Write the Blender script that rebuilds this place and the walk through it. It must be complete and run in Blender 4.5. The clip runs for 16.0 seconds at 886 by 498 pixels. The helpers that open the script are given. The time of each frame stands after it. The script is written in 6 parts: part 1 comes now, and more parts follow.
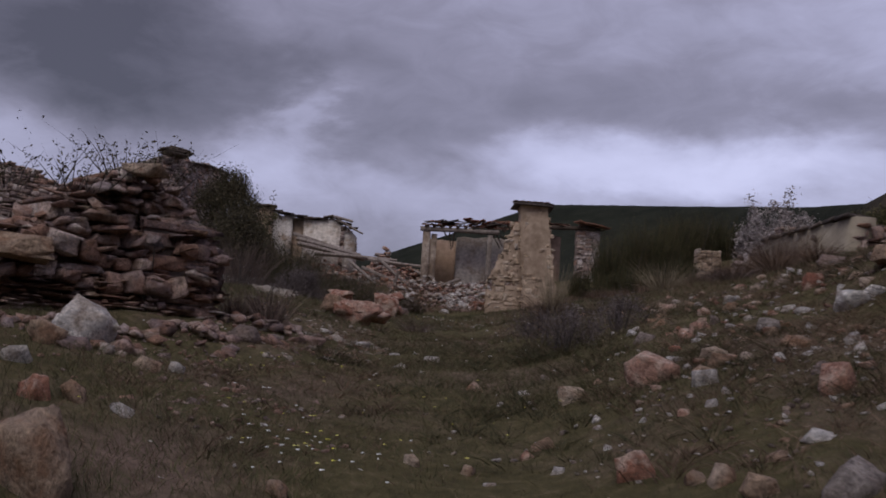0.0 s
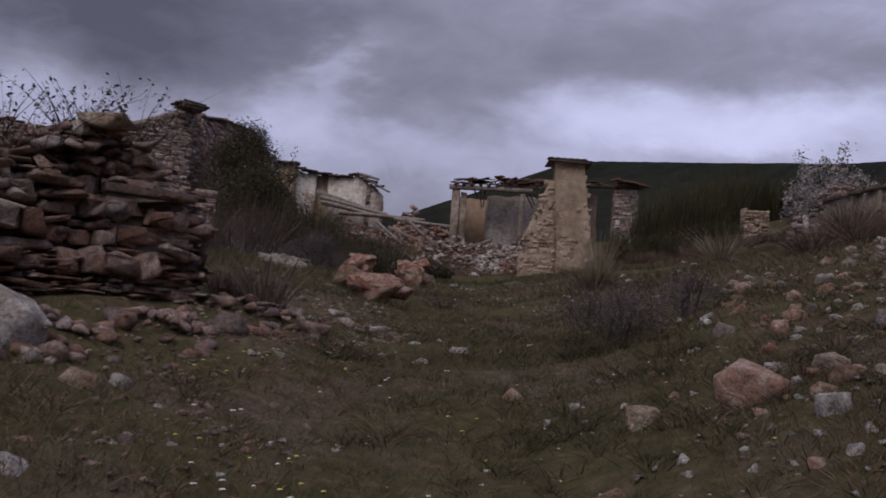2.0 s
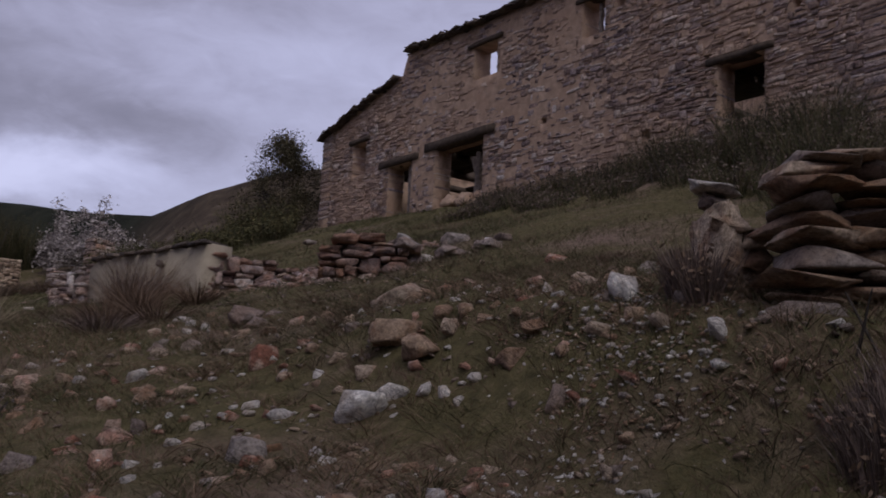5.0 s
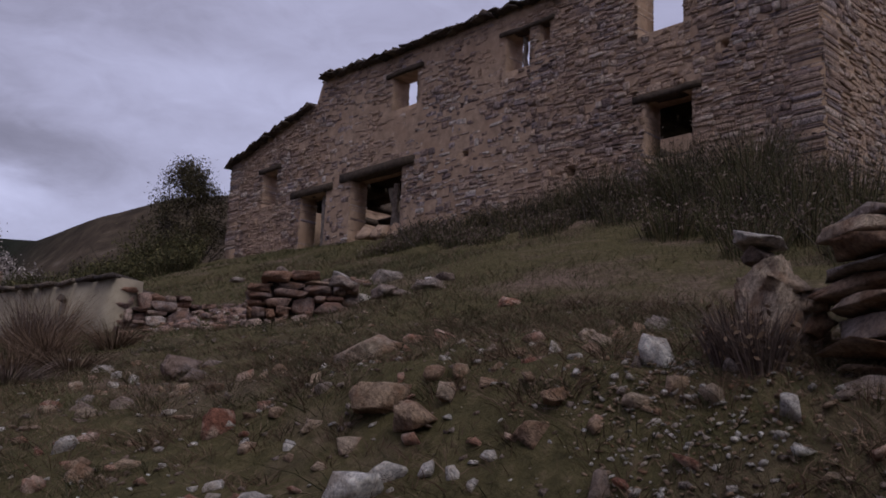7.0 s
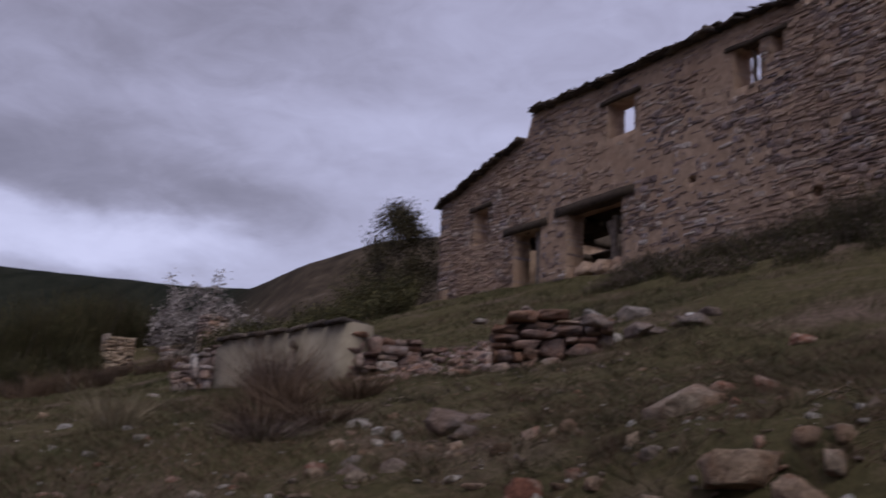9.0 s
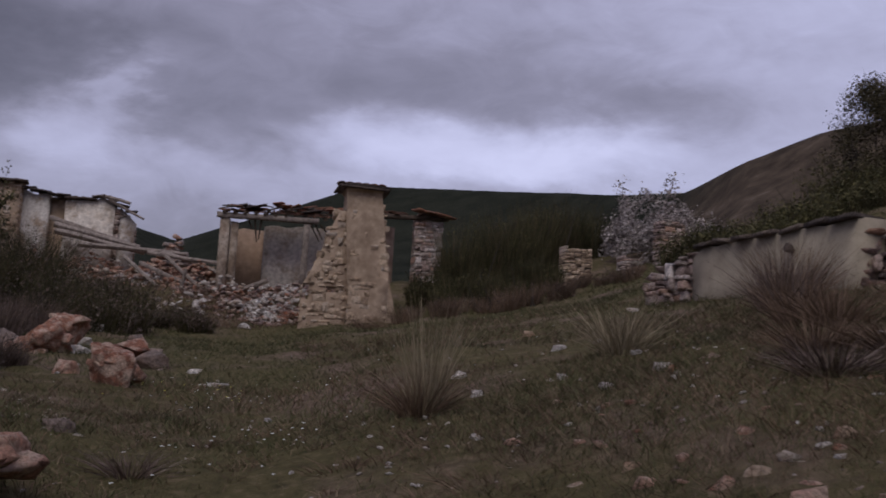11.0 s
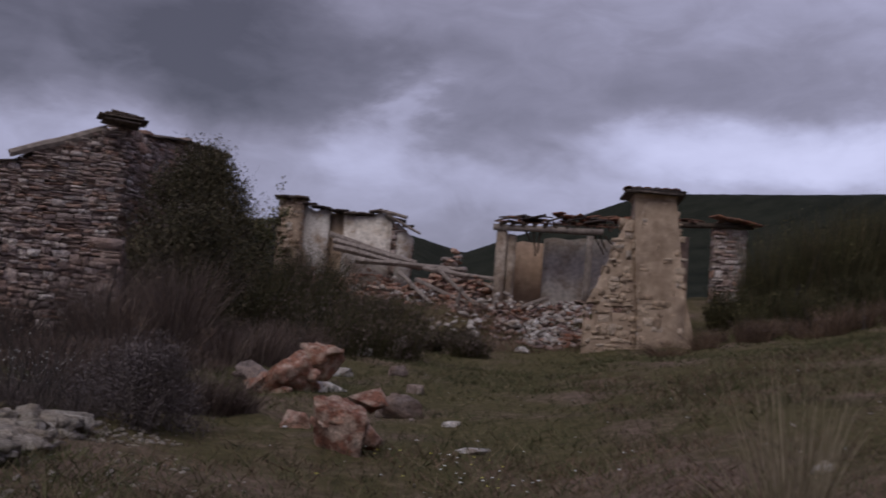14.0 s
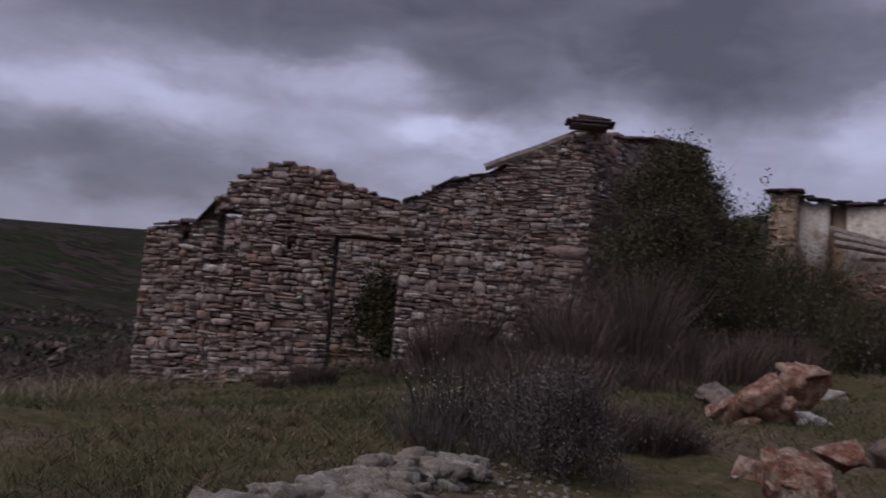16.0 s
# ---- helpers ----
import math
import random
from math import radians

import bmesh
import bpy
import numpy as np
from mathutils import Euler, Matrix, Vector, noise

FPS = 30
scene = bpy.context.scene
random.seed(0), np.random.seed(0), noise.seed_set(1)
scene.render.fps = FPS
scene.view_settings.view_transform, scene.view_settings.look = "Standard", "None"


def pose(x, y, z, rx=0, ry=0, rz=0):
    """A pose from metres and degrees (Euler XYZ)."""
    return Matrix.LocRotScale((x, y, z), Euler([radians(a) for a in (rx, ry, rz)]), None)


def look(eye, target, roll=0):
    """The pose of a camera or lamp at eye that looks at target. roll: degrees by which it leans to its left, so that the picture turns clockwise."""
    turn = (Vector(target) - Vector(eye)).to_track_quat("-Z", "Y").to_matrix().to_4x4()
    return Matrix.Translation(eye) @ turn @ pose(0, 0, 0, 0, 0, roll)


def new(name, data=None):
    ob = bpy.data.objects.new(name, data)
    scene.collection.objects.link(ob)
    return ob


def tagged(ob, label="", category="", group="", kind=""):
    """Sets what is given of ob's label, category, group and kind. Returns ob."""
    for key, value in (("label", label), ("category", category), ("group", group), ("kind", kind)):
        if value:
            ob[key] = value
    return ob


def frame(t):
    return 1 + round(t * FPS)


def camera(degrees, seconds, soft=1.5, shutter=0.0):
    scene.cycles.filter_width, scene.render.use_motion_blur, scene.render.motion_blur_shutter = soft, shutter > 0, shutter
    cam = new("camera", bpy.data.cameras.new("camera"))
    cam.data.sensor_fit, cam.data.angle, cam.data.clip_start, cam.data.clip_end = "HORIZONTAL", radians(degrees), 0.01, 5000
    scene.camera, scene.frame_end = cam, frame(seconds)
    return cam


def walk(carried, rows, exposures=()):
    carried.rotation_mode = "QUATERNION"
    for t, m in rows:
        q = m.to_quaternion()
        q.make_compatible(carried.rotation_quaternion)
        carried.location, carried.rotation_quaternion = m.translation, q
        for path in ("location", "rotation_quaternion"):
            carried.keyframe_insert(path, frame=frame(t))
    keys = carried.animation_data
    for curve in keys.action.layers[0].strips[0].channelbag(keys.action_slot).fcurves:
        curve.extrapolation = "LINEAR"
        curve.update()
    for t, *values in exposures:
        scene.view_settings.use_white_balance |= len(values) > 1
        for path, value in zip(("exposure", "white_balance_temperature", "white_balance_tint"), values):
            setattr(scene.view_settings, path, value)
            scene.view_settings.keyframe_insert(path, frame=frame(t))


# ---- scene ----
cam = camera(49.0, 16.0, soft=1.7, shutter=0.3)
# seconds, x, y, z, yaw, pitch, roll
PATH = [
    (0, -0.270, 0.180, 1.704, -0.752, 7.411, -3.783),
    (0.5, -0.236, 0.674, 1.823, 2.204, 6.844, -2.302),
    (1, -0.246, 1.072, 1.858, 3.440, 5.328, -2.752),
    (1.5, -0.236, 1.428, 1.985, 2.810, 5.045, -3.018),
    (2, -0.270, 1.847, 2.014, 0.999, 4.743, -4.061),
    (2.5, -0.298, 2.213, 2.127, -5.271, 5.719, -2.883),
    (3, -0.211, 2.804, 2.197, -15.010, 6.528, -3.753),
    (3.5, -0.168, 3.085, 2.294, -21.358, 7.276, -3.960),
    (4, -0.128, 3.455, 2.372, -29.418, 8.354, -3.508),
    (4.5, -0.155, 3.593, 2.412, -37.029, 9.212, -3.055),
    (7, -0.069, 4.628, 2.684, -48.289, 12.104, -2.280),
    (7.5, 0.001, 4.801, 2.717, -48.866, 12.957, -3.258),
    (8, 0.105, 5.037, 2.775, -49.751, 14.225, -3.009),
    (8.5, 0.058, 5.276, 2.831, -46.789, 14.779, -4.086),
    (9, 0.144, 5.781, 2.843, -36.733, 13.833, -2.783),
    (9.5, 0.118, 6.092, 2.891, -27.524, 10.709, -3.081),
    (10, 0.057, 6.544, 2.944, -20.938, 8.721, -3.035),
    (12.5, 0.291, 8.848, 3.309, -4.897, 6.470, -4.173),
    (13, 0.278, 9.341, 3.417, -4.356, 6.491, -3.956),
    (13.5, 0.262, 9.582, 3.416, -1.817, 7.105, -3.289),
    (14, 0.295, 10.106, 3.450, 5.199, 6.468, -4.309),
    (14.5, 0.304, 10.538, 3.479, 12.854, 5.881, -4.209),
    (15, 0.242, 11.045, 3.556, 20.225, 5.193, -4.327),
    (15.5, 0.220, 11.356, 3.596, 26.975, 4.706, -2.398),
    (16, 0.366, 11.647, 3.703, 34.581, 4.148, -4.591),
]
walk(cam, [(r[0], pose(r[1], r[2], r[3], 90 + r[5], r[6], r[4])) for r in PATH], exposures=[(0, 0.0), (16, 0.0)])

# ---- world, sun ----
# banks of cloud (below nought) and gaps between them: az, el, half width, half height in degrees, weight
CLOUDS = (
    (-12.5, 12.9, 9.0, 1.6, 0.42), (-21.0, 12.2, 5.0, 1.4, 0.16), (-9.0, 16.6, 14.0, 1.4, -0.08), (-10.0, 21.0, 14.0, 2.2, 0.06), (2.0, 13.4, 5.0, 1.8, -0.15),
    (7.5, 14.9, 1.6, 1.4, 0.24), (9.8, 12.2, 3.4, 1.8, 0.22), (0.0, 10.2, 10.0, 1.3, 0.08), (17.5, 16.0, 8.0, 3.6, -0.34), (27.0, 19.5, 11.0, 4.0, -0.28), (26.0, 14.6, 6.0, 2.0, -0.14),
    (27.0, 15.0, 4.5, 0.8, 0.10), (33.0, 13.8, 4.0, 1.9, -0.26), (35.0, 11.0, 3.0, 1.1, 0.30), (41.0, 13.6, 6.0, 1.0, 0.18),
    (55.0, 11.2, 6.0, 1.0, 0.14), (54.0, 7.6, 12.0, 2.0, -0.30), (50.0, 18.0, 16.0, 3.4, -0.28), (-25.0, 15.8, 5.0, 1.5, -0.10),
    (-48.0, 14.0, 24.0, 7.0, 0.22), (-30.0, 20.0, 12.0, 2.2, 0.14), (-55.0, 26.0, 26.0, 6.0, 0.16))


def build_world():
    w = bpy.data.worlds.new("overcast_sky")
    scene.world = w
    w.use_nodes = True
    nt = w.node_tree
    nt.nodes.clear()
    N = nt.nodes.new
    L = nt.links.new
    out = N("ShaderNodeOutputWorld")
    bg = N("ShaderNodeBackground")
    L(bg.outputs[0], out.inputs[0])
    co = N("ShaderNodeTexCoord")
    sep = N("ShaderNodeSeparateXYZ")
    L(co.outputs["Generated"], sep.inputs[0])

    def math_(op, a, b=None, clamp=False):
        n = N("ShaderNodeMath")
        n.operation = op
        n.use_clamp = clamp
        for i, v in enumerate((a, b)):
            if v is None:
                continue
            if isinstance(v, (int, float)):
                n.inputs[i].default_value = v
            else:
                L(v, n.inputs[i])
        return n.outputs[0]

    def noise_(vec, scale, detail, rough, dist=0.0):
        n = N("ShaderNodeTexNoise")
        n.inputs["Scale"].default_value = scale
        n.inputs["Detail"].default_value = detail
        n.inputs["Roughness"].default_value = rough
        n.inputs["Distortion"].default_value = dist
        L(vec, n.inputs["Vector"])
        return n.outputs["Fac"]

    # directions as degrees: az to the west of north, el above the horizon
    deg = 180 / math.pi
    az = math_("MULTIPLY", math_("ARCTAN2", math_("MULTIPLY", sep.outputs[0], -1.0), sep.outputs[1]), deg)
    el = math_("MULTIPLY", math_("ARCSINE", sep.outputs[2]), deg)
    tall = N("ShaderNodeMapping")
    tall.inputs["Scale"].default_value = (1.0, 1.0, 2.1)
    L(co.outputs["Generated"], tall.inputs[0])
    shift = N("ShaderNodeMapping")
    shift.inputs["Location"].default_value = (3.7, 1.9, 6.1)
    L(tall.outputs[0], shift.inputs[0])
    puffs = noise_(tall.outputs[0], 6.5, 6.0, 0.55, 0.2)
    rags = noise_(shift.outputs[0], 7.5, 6.0, 0.56, 0.2)
    veil = noise_(shift.outputs[0], 3.2, 8.0, 0.56, 0.5)
    wisps = noise_(tall.outputs[0], 13.0, 6.0, 0.6, 0.8)
    az_w = math_("ADD", az, math_("MULTIPLY", math_("SUBTRACT", puffs, 0.5), 13.0))
    el_w = math_("ADD", el, math_("MULTIPLY", math_("SUBTRACT", rags, 0.5), 5.0))
    # grey of the deck by height, then cloud banks and gaps
    deck = N("ShaderNodeValToRGB")
    L(math_("DIVIDE", el_w, 90.0), deck.inputs[0])
    de = deck.color_ramp.elements
    de[0].position, de[0].color = 0.0, (0.40, 0.40, 0.40, 1)
    de[1].position, de[1].color = 1.0, (0.58, 0.58, 0.58, 1)
    for p, k in ((0.07, 0.46), (0.10, 0.56), (0.13, 0.58), (0.16, 0.47), (0.20, 0.42), (0.27, 0.46), (0.42, 0.56)):
        de.new(p).color = (k, k, k, 1)
    total = deck.outputs[0]
    for a, h, wa, wh, amp in CLOUDS:
        u = math_("DIVIDE", math_("SUBTRACT", az_w, a), wa)
        v = math_("DIVIDE", math_("SUBTRACT", el_w, h), wh)
        q = math_("ADD", math_("MULTIPLY", u, u), math_("MULTIPLY", v, v))
        total = math_("ADD", total, math_("MULTIPLY", math_("EXPONENT", math_("MULTIPLY", math_("POWER", q, 1.5), -0.8)), amp))
    total = math_("ADD", total, math_("MULTIPLY", math_("SUBTRACT", veil, 0.5), 0.42))
    total = math_("ADD", total, math_("MULTIPLY", math_("SUBTRACT", wisps, 0.5), 0.24))
    tone = N("ShaderNodeValToRGB")
    L(total, tone.inputs[0])
    te = tone.color_ramp.elements
    te[0].position, te[0].color = 0.0, (0.080, 0.075, 0.105, 1)
    te[1].position, te[1].color = 1.0, (0.590, 0.600, 0.850, 1)
    for p, c in ((0.25, (0.155, 0.147, 0.205, 1)), (0.45, (0.250, 0.240, 0.338, 1)), (0.62, (0.365, 0.360, 0.515, 1)), (0.8, (0.480, 0.485, 0.695, 1))):
        te.new(p).color = c
    sky = N("ShaderNodeTexSky")
    sky.sky_type = "NISHITA"
    sky.sun_disc = False
    sky.sun_elevation = radians(52)
    sky.sun_rotation = radians(200)
    tint = N("ShaderNodeVectorMath")
    tint.operation = "SCALE"
    L(sky.outputs[0], tint.inputs[0])
    tint.inputs["Scale"].default_value = 0.008
    add = N("ShaderNodeVectorMath")
    add.operation = "ADD"
    L(tone.outputs[0], add.inputs[0])
    L(tint.outputs[0], add.inputs[1])
    L(add.outputs[0], bg.inputs[0])
    bg.inputs[1].default_value = 1.0


build_world()
sun = new("sun", bpy.data.lights.new("sun", "SUN"))
sun.data.energy, sun.data.angle, sun.data.color = 1.0, radians(40), (1.0, 0.96, 0.92)
sun.matrix_world = look((-12, -20, 44), (0, 12, 0))

# ---- helpers of this scene ----
def np_mesh(name, verts, faces):
    """A mesh from arrays: faces all with the same number of corners."""
    verts = np.asarray(verts, np.float32)
    faces = np.asarray(faces, np.int32)
    me = bpy.data.meshes.new(name)
    n, k = faces.shape
    me.vertices.add(len(verts))
    me.vertices.foreach_set("co", verts.ravel())
    me.loops.add(n * k)
    me.loops.foreach_set("vertex_index", faces.ravel())
    me.polygons.add(n)
    me.polygons.foreach_set("loop_start", np.arange(0, n * k, k, dtype=np.int32))
    me.polygons.foreach_set("loop_total", np.full(n, k, np.int32))
    me.update(calc_edges=True)
    return me


def thing(name, loc, label, category, group="", kind=""):
    ob = new(name)
    ob.empty_display_size = 0.2
    ob.location = loc
    return tagged(ob, label, category, group, kind)


def part(name, mesh, material, parent=None, label="", smooth=False):
    """One mesh object, its points in world metres, under a thing or a part."""
    ob = new(name, mesh)
    if material:
        mesh.materials.append(material)
    if parent is not None:
        ob.parent = parent
        if parent.type == "EMPTY":
            ob.location = -Vector(parent.location)
    if smooth:
        mesh.polygons.foreach_set("use_smooth", np.ones(len(mesh.polygons), bool))
    return tagged(ob, label)


def box_arrays(boxes):
    """Boxes given as eight corners each, joined."""
    F = np.array([[0, 3, 2, 1], [4, 5, 6, 7], [0, 1, 5, 4], [1, 2, 6, 5], [2, 3, 7, 6], [3, 0, 4, 7]])
    v = np.concatenate(boxes)
    f = np.concatenate([F + 8 * i for i in range(len(boxes))])
    return v, f


def beam_mesh(a, b, r0, r1, seed, sides=7, squash=1.0):
    """A rough round timber from a to b, slightly crooked and uneven."""
    rng = np.random.default_rng(seed)
    a, b = np.array(a, float), np.array(b, float)
    d = (b - a) / np.linalg.norm(b - a)
    u = np.cross(d, (0, 0, 1) if abs(d[2]) < 0.9 else (1, 0, 0))
    u /= np.linalg.norm(u)
    w = np.cross(d, u)
    n = 7
    off = np.cumsum(rng.normal(0, 0.12 * r0, (n, 2)), axis=0)
    vs, fs = [], []
    for i in range(n):
        q = i / (n - 1)
        r = (r0 + (r1 - r0) * q) * rng.uniform(0.9, 1.1)
        for k in range(sides):
            an = 2 * math.pi * k / sides
            rr = r * (1 + 0.12 * math.sin(3 * an + seed))
            vs.append(a + (b - a) * q + u * (rr * math.cos(an) + off[i, 0]) + w * (rr * math.sin(an) * squash + off[i, 1]))
    fs = [[i * sides + k, i * sides + (k + 1) % sides, (i + 1) * sides + (k + 1) % sides, (i + 1) * sides + k] for i in range(n - 1) for k in range(sides)]
    me = bpy.data.meshes.new("timber")
    me.from_pydata([tuple(v) for v in vs], [], fs + [list(range(sides))[::-1], [(n - 1) * sides + k for k in range(sides)]])
    return me


# ---- materials ----
def node_mat(name, rough=0.9):
    m = bpy.data.materials.new(name)
    m.use_nodes = True
    nt = m.node_tree
    b = nt.nodes["Principled BSDF"]
    b.inputs["Roughness"].default_value = rough
    b.inputs["Specular IOR Level"].default_value = 0.25
    return m, nt, b


def ramp_node(nt, src, stops):
    r = nt.nodes.new("ShaderNodeValToRGB")
    nt.links.new(src, r.inputs[0])
    el = r.color_ramp.elements
    el[0].position, el[0].color = stops[0][0], (*stops[0][1], 1)
    el[1].position, el[1].color = stops[-1][0], (*stops[-1][1], 1)
    for p, c in stops[1:-1]:
        el.new(p).color = (*c, 1)
    return r.outputs[0]


def noise_node(nt, scale, detail=4.0, rough=0.55, vec=None, dist=0.0):
    n = nt.nodes.new("ShaderNodeTexNoise")
    n.inputs["Scale"].default_value = scale
    n.inputs["Detail"].default_value = detail
    n.inputs["Roughness"].default_value = rough
    n.inputs["Distortion"].default_value = dist
    if vec is None:
        vec = nt.nodes.new("ShaderNodeNewGeometry").outputs["Position"]
    nt.links.new(vec, n.inputs["Vector"])
    return n.outputs["Fac"]


def mix_node(nt, fac, a, b, mode="MIX"):
    n = nt.nodes.new("ShaderNodeMix")
    n.data_type = "RGBA"
    n.blend_type = mode
    for sock, v in ((n.inputs[0], fac), (n.inputs[6], a), (n.inputs[7], b)):
        if isinstance(v, (int, float)):
            sock.default_value = v
        elif isinstance(v, tuple):
            sock.default_value = (*v, 1)
        else:
            nt.links.new(v, sock)
    return n.outputs[2]


def bump_node(nt, b, height, strength, dist=0.02):
    n = nt.nodes.new("ShaderNodeBump")
    n.inputs["Strength"].default_value = strength
    n.inputs["Distance"].default_value = dist
    nt.links.new(height, n.inputs["Height"])
    nt.links.new(n.outputs[0], b.inputs["Normal"])


def piece_random(nt):
    """A number for each piece, be it an object of its own or an island of a joined mesh."""
    o = nt.nodes.new("ShaderNodeObjectInfo").outputs["Random"]
    g = nt.nodes.new("ShaderNodeNewGeometry").outputs["Random Per Island"]
    a = nt.nodes.new("ShaderNodeMath")
    a.operation = "ADD"
    nt.links.new(o, a.inputs[0])
    nt.links.new(g, a.inputs[1])
    f = nt.nodes.new("ShaderNodeMath")
    f.operation = "FRACT"
    nt.links.new(a.outputs[0], f.inputs[0])
    return f.outputs[0]


def stone_mat(name, stops, stain=(0.30, 0.20, 0.11), stain_amount=0.35, rough=0.92, stain_scale=0.45):
    m, nt, b = node_mat(name, rough)
    c = ramp_node(nt, piece_random(nt), stops)
    grain = noise_node(nt, 11.0, 9.0, 0.68)
    c = mix_node(nt, 1.0, c, ramp_node(nt, grain, [(0.32, (0.45, 0.43, 0.43)), (0.5, (0.95, 0.95, 0.95)), (0.7, (1.45, 1.42, 1.36))]), "MULTIPLY")
    patch = noise_node(nt, stain_scale, 4.0, 0.6)
    fac = ramp_node(nt, patch, [(0.46, (0, 0, 0)), (0.62, (stain_amount,) * 3)])
    c = mix_node(nt, fac, c, stain)
    lichen = noise_node(nt, 5.0, 5.0, 0.65)
    c = mix_node(nt, ramp_node(nt, lichen, [(0.6, (0, 0, 0)), (0.72, (0.5, 0.5, 0.5))]), c, (0.10, 0.095, 0.085))
    pits = noise_node(nt, 46.0, 8.0, 0.72)
    c = mix_node(nt, 1.0, c, ramp_node(nt, pits, [(0.34, (0.62, 0.60, 0.59)), (0.5, (1.2, 1.2, 1.2)), (0.66, (1.6, 1.58, 1.55))]), "MULTIPLY")
    nt.links.new(c, b.inputs["Base Color"])
    both = nt.nodes.new("ShaderNodeMath")
    both.operation = "MULTIPLY_ADD"
    nt.links.new(pits, both.inputs[0])
    both.inputs[1].default_value = 0.5
    nt.links.new(grain, both.inputs[2])
    bump_node(nt, b, both.outputs[0], 1.0, 0.055)
    return m


def plain_mat(name, c0, c1, scale=6.0, rough=0.9, bump=0.5, c2=None, scale2=0.9, dist=0.02):
    m, nt, b = node_mat(name, rough)
    g = noise_node(nt, scale, 6.0, 0.62)
    c = ramp_node(nt, g, [(0.32, c0), (0.68, c1)])
    if c2:
        c = mix_node(nt, ramp_node(nt, noise_node(nt, scale2, 5.0, 0.6), [(0.48, (0, 0, 0)), (0.66, (0.8, 0.8, 0.8))]), c, c2)
    nt.links.new(c, b.inputs["Base Color"])
    bump_node(nt, b, noise_node(nt, scale * 4, 6.0, 0.65), bump, dist)
    return m


def leaf_mat(name, stops, rough=0.8):
    m, nt, b = node_mat(name, rough)
    g = nt.nodes.new("ShaderNodeNewGeometry").outputs["Random Per Island"]
    c = ramp_node(nt, g, stops)
    c = mix_node(nt, 1.0, c, ramp_node(nt, noise_node(nt, 0.8, 4.0, 0.6), [(0.3, (0.6, 0.6, 0.6)), (0.7, (1.3, 1.3, 1.25))]), "MULTIPLY")
    nt.links.new(c, b.inputs["Base Color"])
    return m


HOUSE_STONE = stone_mat("house_stone", [(0.0, (0.13, 0.098, 0.10)), (0.2, (0.26, 0.185, 0.165)), (0.45, (0.38, 0.275, 0.22)), (0.7, (0.30, 0.245, 0.255)), (0.85, (0.45, 0.36, 0.31)), (1.0, (0.56, 0.49, 0.46))],
                        stain=(0.46, 0.32, 0.235), stain_amount=0.75)
MORTAR = plain_mat("earth_mortar", (0.34, 0.235, 0.168), (0.58, 0.41, 0.30), 5.0, bump=0.9, c2=(0.42, 0.275, 0.19), scale2=1.1)
RUIN_STONE = stone_mat("ruin_stone", [(0.0, (0.20, 0.15, 0.145)), (0.2, (0.34, 0.265, 0.24)), (0.45, (0.47, 0.39, 0.36)), (0.62, (0.40, 0.25, 0.19)), (0.8, (0.52, 0.44, 0.41)), (1.0, (0.66, 0.59, 0.56))],
                       stain=(0.38, 0.25, 0.19), stain_amount=0.4, stain_scale=0.9)
JOINT = plain_mat("dark_joint_earth", (0.06, 0.046, 0.04), (0.14, 0.105, 0.088), 7.0, bump=0.9)
PILLAR_STONE = stone_mat("limewashed_stone", [(0.0, (0.30, 0.215, 0.155)), (0.4, (0.45, 0.335, 0.245)), (0.75, (0.54, 0.42, 0.315)), (1.0, (0.46, 0.39, 0.335))],
                         stain=(0.50, 0.38, 0.28), stain_amount=0.6, stain_scale=1.3)
PILLAR_MORTAR = plain_mat("tan_lime_mortar", (0.34, 0.245, 0.175), (0.54, 0.41, 0.305), 5.0, bump=1.0, c2=(0.26, 0.18, 0.125), scale2=1.6)
def plaster_mat(name, light, mid, dirt):
    """Old lime plaster with streaks that run down and bare brown patches."""
    m, nt, b = node_mat(name, 0.92)
    pos = nt.nodes.new("ShaderNodeNewGeometry").outputs["Position"]
    mp = nt.nodes.new("ShaderNodeMapping")
    mp.inputs["Scale"].default_value = (1.0, 1.0, 0.22)
    nt.links.new(pos, mp.inputs[0])
    streak = noise_node(nt, 5.0, 6.0, 0.65, mp.outputs[0])
    c = ramp_node(nt, streak, [(0.3, mid), (0.6, light)])
    c = mix_node(nt, ramp_node(nt, noise_node(nt, 1.5, 6.0, 0.65), [(0.47, (0, 0, 0)), (0.6, (0.85, 0.85, 0.85))]), c, dirt)
    grime = noise_node(nt, 9.0, 8.0, 0.7)
    c = mix_node(nt, 1.0, c, ramp_node(nt, grime, [(0.3, (0.55, 0.53, 0.52)), (0.6, (1.1, 1.1, 1.1))]), "MULTIPLY")
    nt.links.new(c, b.inputs["Base Color"])
    bump_node(nt, b, grime, 0.6, 0.03)
    return m


